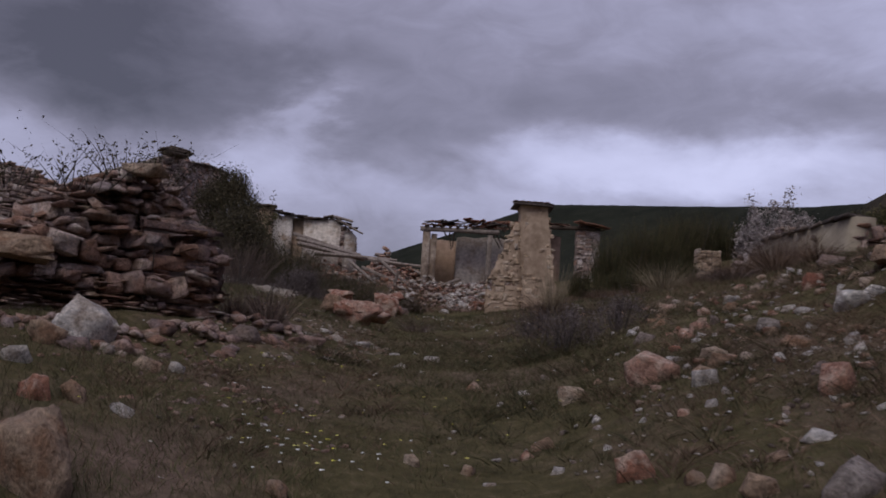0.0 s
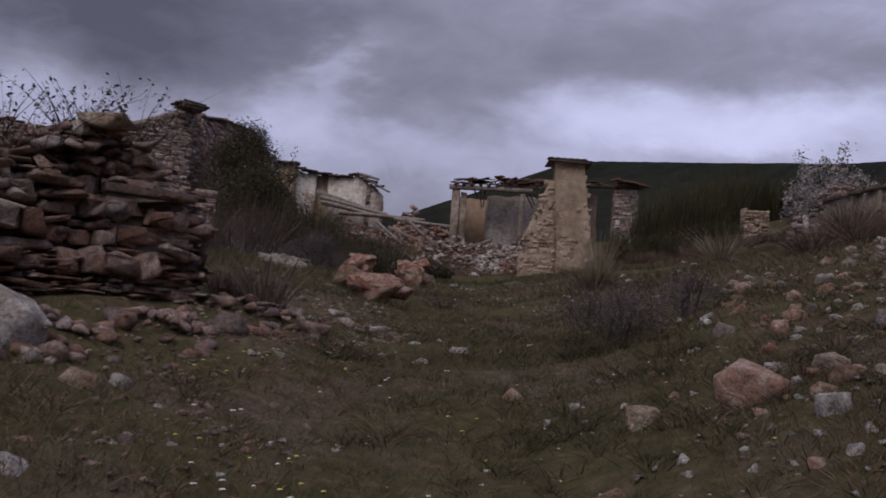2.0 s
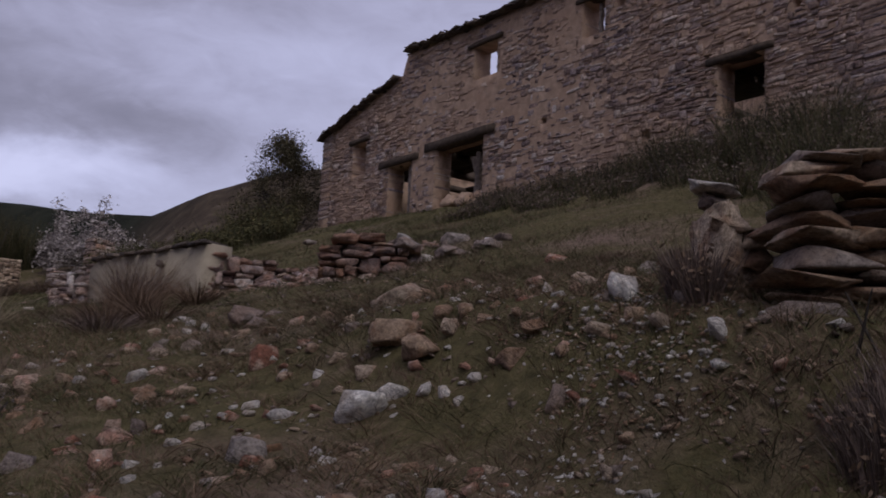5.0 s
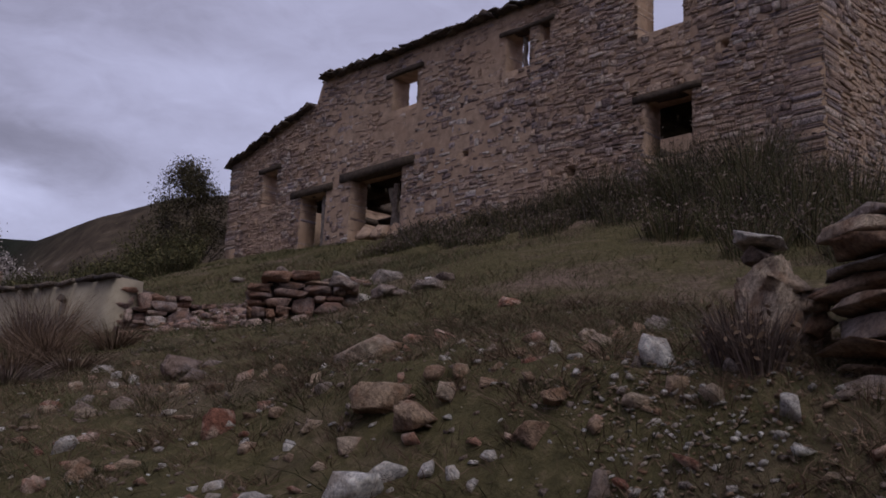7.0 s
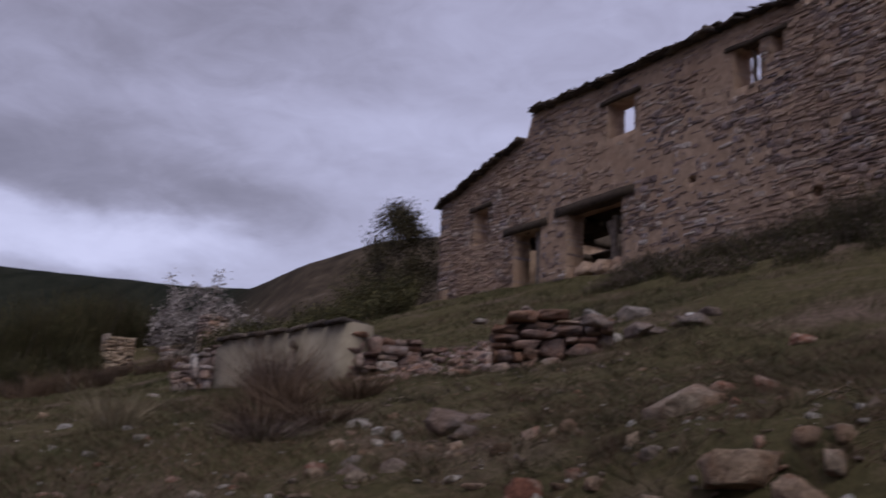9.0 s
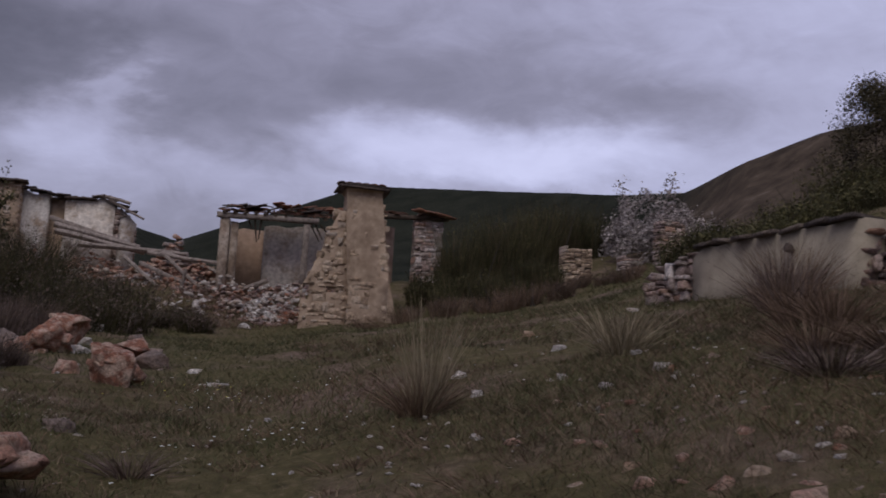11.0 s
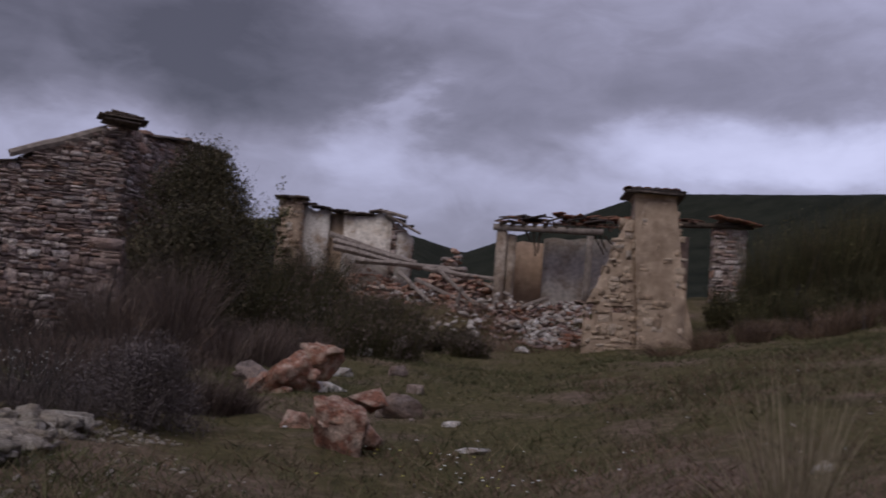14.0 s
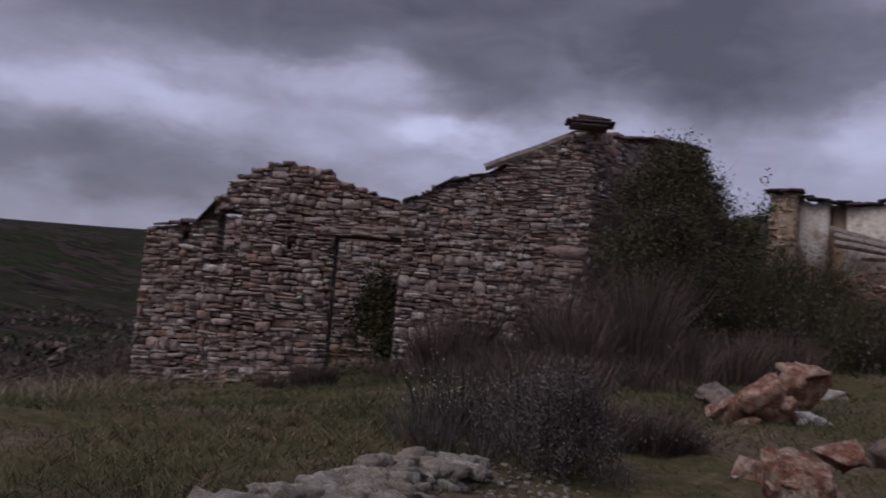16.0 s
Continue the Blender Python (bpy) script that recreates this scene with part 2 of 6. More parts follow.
WHITE_PLASTER = plaster_mat("stained_white_plaster", (0.58, 0.53, 0.49), (0.40, 0.35, 0.31), (0.30, 0.21, 0.145))
WHITEWASH = plaster_mat("whitewashed_plaster", (0.72, 0.65, 0.58), (0.62, 0.54, 0.47), (0.46, 0.36, 0.28))
TAN_PLASTER = plaster_mat("tan_plaster", (0.42, 0.345, 0.28), (0.28, 0.215, 0.17), (0.20, 0.14, 0.10))
GREY_RENDER = plain_mat("weathered_tan_render", (0.27, 0.225, 0.17), (0.40, 0.34, 0.26), 3.0, bump=0.5, c2=(0.22, 0.18, 0.14), scale2=1.2)
SLATE = stone_mat("roof_slate", [(0.0, (0.06, 0.05, 0.05)), (0.5, (0.12, 0.095, 0.085)), (1.0, (0.19, 0.155, 0.135))], stain_amount=0.1)
TILE = stone_mat("clay_roof_tile", [(0.0, (0.24, 0.095, 0.06)), (0.5, (0.32, 0.15, 0.095)), (1.0, (0.20, 0.125, 0.10))], stain=(0.14, 0.11, 0.09), stain_amount=0.5, stain_scale=2.0)
TIMBER = plain_mat("grey_weathered_timber", (0.16, 0.128, 0.108), (0.36, 0.30, 0.26), 9.0, bump=0.7)
DARK_TIMBER = plain_mat("dark_old_timber", (0.045, 0.033, 0.026), (0.11, 0.08, 0.06), 9.0, bump=0.7)

# ---- the ground ----
CY = [-60, -6, 0, 4.6, 6.5, 8.85, 11.6, 18.7, 31.7, 33.4, 36, 41, 52, 90]
CZ = [-6.0, -0.9, 0.09, 1.07, 1.33, 1.70, 2.09, 2.75, 3.5, 3.95, 5.0, 5.3, 5.5, 5.8]


def near_ground(x, y):
    c = sum(np.interp(y + o, CY, CZ) for o in (-2, -1, 0, 1, 2)) / 5
    k = np.interp(y, [0, 6, 12, 18, 26, 34, 60], [0.30, 0.33, 0.30, 0.22, 0.19, 0.13, 0.10])
    xr = np.maximum(x - 0.3, 0)
    up = np.interp(y, [0, 8, 14, 30, 44], [0.30, 0.36, 0.40, 0.40, 0.16])
    r = k * np.minimum(xr, 7.2) + up * np.clip(xr - 7.2, 0, 8.8) + 0.12 * np.clip(xr - 16, 0, 60)
    # edge of the upper terrace: a short steep bank, then flatter turf
    e = np.clip((x - 3.0) / 1.0, 0, 1)
    edge = np.interp(y, [5.2, 6.3, 7.2, 8.0], [0.50, 0.60, 0.54, 0.42]) * e * e * (3 - 2 * e) * np.clip((9.0 - x) / 4.5, 0, 1) * np.clip((y - 4.2) / 1.2, 0, 1) * np.clip((10.8 - y) / 2.4, 0, 1)
    bank = 0.19 * np.clip(-x - 0.8, 0, 2.2) * np.clip((19 - y) / 4, 0, 1)
    return c + r + bank + edge - np.clip(-x - 6, 0, 60) * 0.10 - np.clip(-x - 12, 0, 60) * 0.06


RIDGE_AZ = [-180, -90, -60, -33, -28.5, -25.4, -22, -16, -6, -2, 1.5, 4.4, 7.4, 14, 25, 40, 52, 60, 90, 130, 180]
RIDGE_EL = [8, 16, 18, 14.1, 12.4, 10.75, 10.6, 10.5, 10.3, 8.75, 7.45, 6.3, 7.1, 7.6, 6.0, 4.2, 3.7, 3.5, 3.0, 3.0, 8]
RIDGE_R = [90, 90, 95, 105, 110, 126, 175, 250, 310, 330, 330, 330, 300, 280, 320, 500, 600, 600, 500, 300, 90]


def ground_z(x, y):
    """Height of the ground sheet: hillside, then the hills round about."""
    x, y = np.asarray(x, float), np.asarray(y, float)
    dx, dy = x - 0.2, y - 9.0
    r = np.hypot(dx, dy) + 1e-6
    lim = np.minimum(1.0, 46.0 / r)
    n = near_ground(0.2 + dx * lim, 9.0 + dy * lim)
    az = np.degrees(np.arctan2(-dx, dy))
    R = np.interp(az, RIDGE_AZ, RIDGE_R)
    top = 3.3 + np.tan(np.radians(np.interp(az, RIDGE_AZ, RIDGE_EL))) * np.clip(r, R, 1.25 * R)
    q = np.clip((r - 46) / (R - 46), 0, 1)
    left = np.clip((az - 20) / 25, 0, 1) * np.clip((150 - az) / 30, 0, 1)
    dip = -14 * left * np.sin(np.pi * np.clip(q * 1.15, 0, 1)) ** 1.0
    return n + (top - n) * q ** (2.0 + 0.1 * left) + dip


def bumps(x, y):
    """Small unevenness of the turf."""
    return 0.035 * np.sin(1.9 * x + 0.7 * y) * np.sin(1.3 * y - 0.6 * x) + 0.02 * np.sin(5.1 * x + 1.1) * np.sin(4.3 * y + 0.4 * x)


def gz(x, y):
    return float(ground_z(x, y) + bumps(x, y))


def build_ground():
    def axis(lo, hi, step, far):
        a = list(np.arange(lo, hi, step))
        s = step
        while a[-1] < far:
            s *= 1.055
            a.append(a[-1] + s)
        s = step
        while a[0] > -far:
            s *= 1.055
            a.insert(0, a[0] - s)
        return np.array(a)
    X, Y = np.meshgrid(axis(-14, 24, 0.28, 1500), axis(-4, 48, 0.28, 1500))
    Z = ground_z(X, Y) + bumps(X, Y)
    rng = np.random.default_rng(5)
    near = (np.hypot(X, Y - 12) < 40)
    Z += near * rng.normal(0, 0.012, Z.shape)
    far = np.clip((np.hypot(X, Y - 9) - 140) / 120, 0, 1)
    Z += far * (rng.normal(0, 0.08, Z.shape) + 0.35 * np.sin(X / 37) * np.sin(Y / 41) + 0.15 * np.sin(X / 11.3 + 0.6 * np.sin(Y / 17)) * np.sin(Y / 13.7 + 1))
    ny, nx = X.shape
    i = np.arange(nx * ny).reshape(ny, nx)
    f = np.stack([i[:-1, :-1], i[:-1, 1:], i[1:, 1:], i[1:, :-1]], -1).reshape(-1, 4)
    me = np_mesh("ground", np.stack([X, Y, Z], -1).reshape(-1, 3), f)
    ob = part("ground", me, GROUND, smooth=True)
    tagged(ob, "grassy hillside of dark turf with bare stony earth patches", "ground", kind="structure")


def ground_mat():
    m, nt, b = node_mat("turf_and_earth", 0.95)
    b.inputs["Specular IOR Level"].default_value = 0.04
    pos = nt.nodes.new("ShaderNodeNewGeometry").outputs["Position"]
    fine = noise_node(nt, 9.0, 8.0, 0.7, pos)
    mid = noise_node(nt, 0.55, 6.0, 0.62, pos)
    wide = noise_node(nt, 0.035, 5.0, 0.6, pos)
    grass = ramp_node(nt, fine, [(0.3, (0.058, 0.050, 0.026)), (0.55, (0.112, 0.094, 0.047)), (0.75, (0.205, 0.152, 0.098))])
    earth = ramp_node(nt, fine, [(0.3, (0.11, 0.075, 0.062)), (0.7, (0.29, 0.20, 0.168))])
    c = mix_node(nt, ramp_node(nt, mid, [(0.49, (0, 0, 0)), (0.67, (0.75, 0.75, 0.75))]), grass, earth)
    # far woods and fields
    sep = nt.nodes.new("ShaderNodeSeparateXYZ")
    nt.links.new(pos, sep.inputs[0])
    ln = nt.nodes.new("ShaderNodeVectorMath")
    ln.operation = "LENGTH"
    nt.links.new(pos, ln.inputs[0])
    far = nt.nodes.new("ShaderNodeMapRange")
    far.inputs[1].default_value, far.inputs[2].default_value = 116, 150
    nt.links.new(ln.outputs["Value"], far.inputs[0])
    # heath on the hill to the east
    east = nt.nodes.new("ShaderNodeMapRange")
    east.inputs[1].default_value, east.inputs[2].default_value = 30, 44
    nt.links.new(sep.outputs[0], east.inputs[0])
    heath = ramp_node(nt, noise_node(nt, 0.35, 7.0, 0.65, pos), [(0.35, (0.045, 0.034, 0.026)), (0.6, (0.10, 0.075, 0.055)), (0.74, (0.19, 0.155, 0.125))])
    c = mix_node(nt, east.outputs[0], c, heath)
    woods = ramp_node(nt, noise_node(nt, 0.12, 6.0, 0.7, pos), [(0.35, (0.012, 0.014, 0.009)), (0.65, (0.028, 0.030, 0.020))])
    # fields and hedges in the valley to the west, in long strips
    strip = nt.nodes.new("ShaderNodeMapping")
    strip.inputs["Rotation"].default_value = (0, 0, radians(-48))
    strip.inputs["Scale"].default_value = (0.012, 0.06, 0.0)
    nt.links.new(pos, strip.inputs[0])
    field = ramp_node(nt, noise_node(nt, 1.0, 6.0, 0.66, strip.outputs[0]), [(0.36, (0.010, 0.009, 0.007)), (0.42, (0.034, 0.025, 0.021)), (0.47, (0.026, 0.034, 0.014)), (0.52, (0.014, 0.012, 0.009)), (0.56, (0.060, 0.046, 0.038)), (0.62, (0.014, 0.012, 0.010))])
    near_west = nt.nodes.new("ShaderNodeMapRange")
    near_west.inputs[1].default_value, near_west.inputs[2].default_value = -16, -30
    nt.links.new(sep.outputs[0], near_west.inputs[0])
    c = mix_node(nt, near_west.outputs[0], c, field)
    west = nt.nodes.new("ShaderNodeMapRange")
    west.inputs[1].default_value, west.inputs[2].default_value = -30, -80
    nt.links.new(sep.outputs[0], west.inputs[0])
    c = mix_node(nt, far.outputs[0], c, mix_node(nt, west.outputs[0], woods, field))
    nt.links.new(c, b.inputs["Base Color"])
    bump_node(nt, b, fine, 1.0, 0.05)
    return m


GROUND = ground_mat()
build_ground()

# ---- rough stones ----
def rock_arrays(w, dpt, h, seed, rough=0.06, cuts=1, turn=0.35, square=3.0):
    """An angular broken stone: the hull of a few points in a rounded block, its faces cut up and left uneven."""
    rng = np.random.default_rng(seed)
    p = rng.uniform(-1, 1, (13, 3))
    p /= ((np.abs(p) ** square).sum(1) ** (1 / square))[:, None]
    p *= rng.uniform(0.75, 1.0, (13, 1))
    p[:, :2] *= (1 - 0.16 * p[:, 2:])
    bm = bmesh.new()
    for q in p:
        bm.verts.new(q)
    bmesh.ops.convex_hull(bm, input=bm.verts[:])
    bmesh.ops.delete(bm, geom=[q for q in bm.verts if not q.link_faces], context="VERTS")
    for step in range(cuts):
        bmesh.ops.subdivide_edges(bm, edges=bm.edges[:], cuts=1, use_grid_fill=True)
        bmesh.ops.triangulate(bm, faces=bm.faces[:])
        k = rough * (0.9 if step == 0 else 0.5)
        for q in bm.verts:
            q.co *= 1 + float(rng.normal(0, k)) * 0.5
    bmesh.ops.triangulate(bm, faces=bm.faces[:])
    bm.verts.index_update()
    v = np.array([q.co[:] for q in bm.verts])
    f = np.array([[q.index for q in g.verts] for g in bm.faces])
    bm.free()
    v -= (v.max(0) + v.min(0)) / 2
    v /= (v.max(0) - v.min(0)) / 2
    v *= (w / 2, dpt / 2, h / 2)
    a = rng.uniform(-turn, turn)
    c, s = math.cos(a), math.sin(a)
    v = np.stack([v[:, 0] * c - v[:, 1] * s, v[:, 0] * s + v[:, 1] * c, v[:, 2]], -1)
    return v, f


def rock_mesh(w, dpt, h, seed, rough=0.06):
    return np_mesh("rock", *rock_arrays(w, dpt, h, seed, rough, 2 if w > 0.3 else 1, 0.35, 5.0))


CHIPS = [rock_arrays(1.0, 1.0, 1.0, 2100 + k, 0.05, 0, 0.5) for k in range(24)]


# ---- stone walls ----
def unit_stones(seed=11, count=22, jitter=0.035, inset=(0.93, 0.87), bulge=0.03):
    """Rough blocks, one unit wide, deep (from 0 back to 1 front) and high, with uneven eight-cornered fronts and worn edges."""
    rng = np.random.default_rng(seed)
    made = []
    cap = [(0, 1, 2, 3), (0, 3, 4, 7), (4, 5, 6, 7)]
    F = []
    for r in (0, 8):
        F += [(r + k, r + (k + 1) % 8, r + 8 + (k + 1) % 8, r + 8 + k) for k in range(8)]
    F += [tuple(16 + k for k in q) for q in cap]
    for k in range(count):
        c = rng.uniform(0.04, 0.3, 4)
        d = rng.uniform(0.03, 0.22, 4)
        rim = np.array([(-0.5 + d[0], -0.5), (0.5 - d[1], -0.5), (0.5, -0.5 + c[1]), (0.5, 0.5 - c[2]), (0.5 - d[2], 0.5), (-0.5 + d[3], 0.5), (-0.5, 0.5 - c[3]), (-0.5, -0.5 + c[0])])
        rim += rng.normal(0, jitter, (8, 2))
        ins = rim * inset + rng.normal(0, 0.02, (8, 2))
        tilt = rng.normal(0, 0.05, 2)
        v = [(a, 0.0, b) for a, b in rim] + [(a, 0.9 + rng.uniform(-0.04, 0.04), b) for a, b in rim] + [(a, 0.97 + rng.uniform(-bulge, bulge) + a * tilt[0] + b * tilt[1], b) for a, b in ins]
        made.append((np.array(v), np.array(F)))
    return made


UNIT = unit_stones()
# rougher blocks for the tumbled walls
BLOCKS = unit_stones(13, 30, 0.075, (0.84, 0.76), 0.09)


def unit_mesh(k, material, units, cache={}):
    key = (k, material.name, id(units))
    if key not in cache:
        v, f = units[k]
        me = np_mesh("stone", v, f)
        me.materials.append(material)
        cache[key] = me
    return cache[key]


def stone_wall(parent, name, p0, p1, thick, top, base, openings, material, core_material, seed, course=(0.07, 0.17), length=(0.16, 0.55),
               proud=(0.0, 0.05), label="", singles=200, pick=None, lean=0.0, both=False, units=None, sink=None, core_in=0.03, askew=0.055):
    """A rubble wall from p0 to p1. Its outer face looks to the right of the way from p0 to p1.
    top and base: heights by metres along the wall. openings: (s0, s1, z0, z1). pick: (s, z) round which the stones are single pieces."""
    units = units or UNIT
    rng = np.random.default_rng(seed)
    p0, p1 = np.array(p0, float), np.array(p1, float)
    L = float(np.linalg.norm(p1 - p0))
    d = (p1 - p0) / L
    n = np.array([d[1], -d[0]])
    ts, tz = zip(*top)
    bs, bz = zip(*base)
    topf = lambda s: np.interp(s, ts, tz)
    basef = lambda s: np.interp(s, bs, bz)
    zlo, zhi = min(bz), max(tz)

    def place(s, o, z):
        # o: metres out of the face; the wall narrows a little upward by lean
        sh = lean * (z - zlo)
        return (p0[0] + d[0] * s + n[0] * (o - sh), p0[1] + d[1] * s + n[1] * (o - sh), z)

    # core: one connected grid solid with the openings left out
    S = sorted(set(np.round(np.linspace(0, L, max(2, int(L / 0.25)) + 1), 4).tolist() + [round(e, 4) for o in openings for e in o[:2] if 0 < e < L]))
    zs = sorted(set(np.round(np.arange(zlo - 0.4, zhi + 0.3, 0.3), 4).tolist() + [round(e, 4) for o in openings for e in o[2:] if zlo < e < zhi]))
    S = [s for k, s in enumerate(S) if k == 0 or s - S[k - 1] > 0.006]
    zs = [q for k, q in enumerate(zs) if k == 0 or q - zs[k - 1] > 0.006]
    gridz = [[min(max(q, float(basef(s)) - 0.4), float(topf(s)) - 0.06) for q in zs] for s in S]

    def solid(i, j):
        if not (0 <= i < len(S) - 1 and 0 <= j < len(zs) - 1):
            return False
        m, zc = (S[i] + S[i + 1]) / 2, (zs[j] + zs[j + 1]) / 2
        if max(gridz[i][j + 1] - gridz[i][j], gridz[i + 1][j + 1] - gridz[i + 1][j]) < 0.004:
            return False
        return not any(o[0] <= m <= o[1] and o[2] <= zc <= o[3] for o in openings)

    seen, v, f = {}, [], []

    def at(i, j, back):
        if (i, j, back) not in seen:
            seen[i, j, back] = len(v)
            v.append(place(S[i], (-thick + 0.02) if back else -core_in, gridz[i][j]))
        return seen[i, j, back]

    for i in range(len(S) - 1):
        for j in range(len(zs) - 1):
            if solid(i, j):
                f.append([at(i, j, 0), at(i + 1, j, 0), at(i + 1, j + 1, 0), at(i, j + 1, 0)])
                f.append([at(i, j, 1), at(i, j + 1, 1), at(i + 1, j + 1, 1), at(i + 1, j, 1)])
                for di, dj, c0, c1 in ((-1, 0, (i, j), (i, j + 1)), (1, 0, (i + 1, j + 1), (i + 1, j)), (0, -1, (i + 1, j), (i, j)), (0, 1, (i, j + 1), (i + 1, j + 1))):
                    if not solid(i + di, j + dj):
                        f.append([at(*c0, 0), at(*c1, 0), at(*c1, 1), at(*c0, 1)])
    wall = part(name, np_mesh(name, v, f), core_material, parent, label)

    # stones: wavering courses, broken up by upright blocks and stacks of thin ones
    stones = []
    ph = rng.uniform(0, 6, 4)
    wave = lambda s, z: 0.05 * math.sin(1.1 * s + ph[0] + 0.9 * z) + 0.03 * math.sin(2.9 * s + ph[1] - 2.1 * z) + 0.016 * math.sin(7.3 * s + ph[2])
    z = zlo - 0.2
    while z < zhi + 0.1:
        H = rng.uniform(course[0], course[1]) * 1.75
        s = -rng.uniform(0, 0.1)
        while s < L:
            w = rng.uniform(*length)
            stack = int(rng.choice((1, 2, 2, 3))) if H > course[0] * 2.2 else int(rng.choice((1, 1, 2)))
            if stack == 1:
                w = max(0.6 * H, w * rng.uniform(0.5, 0.8))
            cuts = np.sort(rng.uniform(0.25, 0.75, stack - 1)) if stack < 3 else np.array([rng.uniform(0.25, 0.4), rng.uniform(0.6, 0.75)])
            levels = [0.0, *cuts.tolist(), 1.0]
            for lo, hi in zip(levels[:-1], levels[1:]):
                a, b = s, s + w
                sub = [(a, b)]
                if stack > 1 and w > 1.3 * length[0] and rng.random() < 0.4:
                    c = a + w * rng.uniform(0.35, 0.65)
                    sub = [(a, c), (c, b)]
                for a, b in sub:
                    a, b = max(a, -0.02), min(b, L + 0.02)
                    if b - a < 0.04:
                        continue
                    hh = H * (hi - lo)
                    zm = z + H * (lo + hi) / 2 + wave((a + b) / 2, z)
                    pieces = [(a, b)]
                    for s0, s1, z0, z1 in openings:
                        if z0 - 0.4 * hh < zm < z1 + 0.4 * hh:
                            pieces = [q for x0, x1 in pieces for q in ((x0, min(x1, s0)), (max(x0, s1), x1)) if q[1] - q[0] > 0.04]
                    for x0, x1 in pieces:
                        m = (x0 + x1) / 2
                        if zm > topf(m) - rng.uniform(-0.02, 0.07) or zm < basef(m) - 0.15:
                            continue
                        edge = x0 < 0.03 or x1 > L - 0.03 or zm > topf(m) - 0.2 or any((abs(x1 - o[0]) < 0.02 or abs(x0 - o[1]) < 0.02) for o in openings) \
                            or any(o[0] - 0.1 < m < o[1] + 0.1 and -0.18 < zm - o[2] < 0 for o in openings)
                        pr = rng.uniform(*proud) - (sink(m, zm) if sink else 0.0)
                        dep = thick + pr if edge or both else 0.16 + pr
                        stones.append((m, zm, (x1 - x0) * rng.uniform(0.92, 1.0), hh * rng.uniform(0.78, 1.02), dep, pr, rng.normal(0, askew), rng.integers(len(units))))
            s += w
        z += H
    if pick is None:
        pick = (L / 2, (zlo + zhi) / 2)
    order = np.argsort([(q[0] - pick[0]) ** 2 + (q[1] - pick[1]) ** 2 for q in stones])
    rest_v, rest_f, cnt = [], [], 0
    for rank, k in enumerate(order):
        m, zm, w, h, dep, pr, rot, kind = stones[k]
        cx, cy, cz = place(m, pr - dep, zm)
        ax = Vector((d[0] * math.cos(rot), d[1] * math.cos(rot), math.sin(rot)))
        az = Vector((-d[0] * math.sin(rot), -d[1] * math.sin(rot), math.cos(rot)))
        M = np.array([[ax[0] * w, n[0] * dep, az[0] * h, cx], [ax[1] * w, n[1] * dep, az[1] * h, cy], [ax[2] * w, 0, az[2] * h, cz]])
        if rank < singles:
            ob = new("stone", unit_mesh(kind, material, units))
            ob.parent = wall
            ob.matrix_basis = Matrix([list(map(float, r)) for r in M] + [[0, 0, 0, 1]])
        else:
            v, f = units[kind]
            rest_v.append(v @ M[:, :3].T + M[:, 3])
            rest_f.append(f + cnt)
            cnt += len(v)
    if cnt:
        rest = part("stonework", np_mesh("stonework", np.concatenate(rest_v), np.concatenate(rest_f)), material, wall)
        tagged(rest, kind="stuff")
    return wall, place


def flat_slab(a, b, width, thick, up=0.0, seed=0):
    """A rough flat stone or tile between two points."""
    rng = np.random.default_rng(seed)
    a, b = np.array(a, float), np.array(b, float)
    d = b - a
    u = np.array([-d[1], d[0], 0]) / max(np.hypot(d[0], d[1]), 1e-6) * width / 2
    c = [a - u, b - u, b + u, a + u]
    c = [q + rng.normal(0, 0.02, 3) for q in c]
    return np.array([*[q - (0, 0, thick) for q in c], *c])


def slab_run(parent, name, place, s0, s1, topf, thick, material, seed, size=(0.3, 0.6), over=0.15, lift=0.0, tilt=0.05, layers=2):
    """Flat roof slates lying along the top of a wall, each one a piece."""
    rng = np.random.default_rng(seed)
    made = []
    for lay in range(layers):
        s = s0 + rng.uniform(-0.1, 0.1)
        while s < s1:
            w = rng.uniform(*size)
            zt = topf(s + w / 2) + lift + lay * 0.045 + rng.uniform(-0.02, 0.03)
            o0, o1 = over + rng.uniform(-0.06, 0.06), -thick - 0.05
            ti = rng.uniform(-tilt, tilt)
            t = rng.uniform(0.025, 0.05)
            z0, z1 = topf(s) + zt - topf(s + w / 2) + ti * 0.3, topf(s + w) + zt - topf(s + w / 2) - ti * 0.3
            v = [place(s, o0, z0 - 0.03), place(s + w, o0, z1 - 0.03), place(s + w, o1, z1 + 0.03), place(s, o1, z0 + 0.03)]
            v += [(x, y, z + t) for x, y, z in v]
            ob = part("slate", np_mesh("slate", np.array(v), np.array([[0, 3, 2, 1], [4, 5, 6, 7], [0, 1, 5, 4], [1, 2, 6, 5], [2, 3, 7, 6], [3, 0, 4, 7]])), material, parent)
            made.append(ob)
            s += w * rng.uniform(0.8, 1.05)
    return made


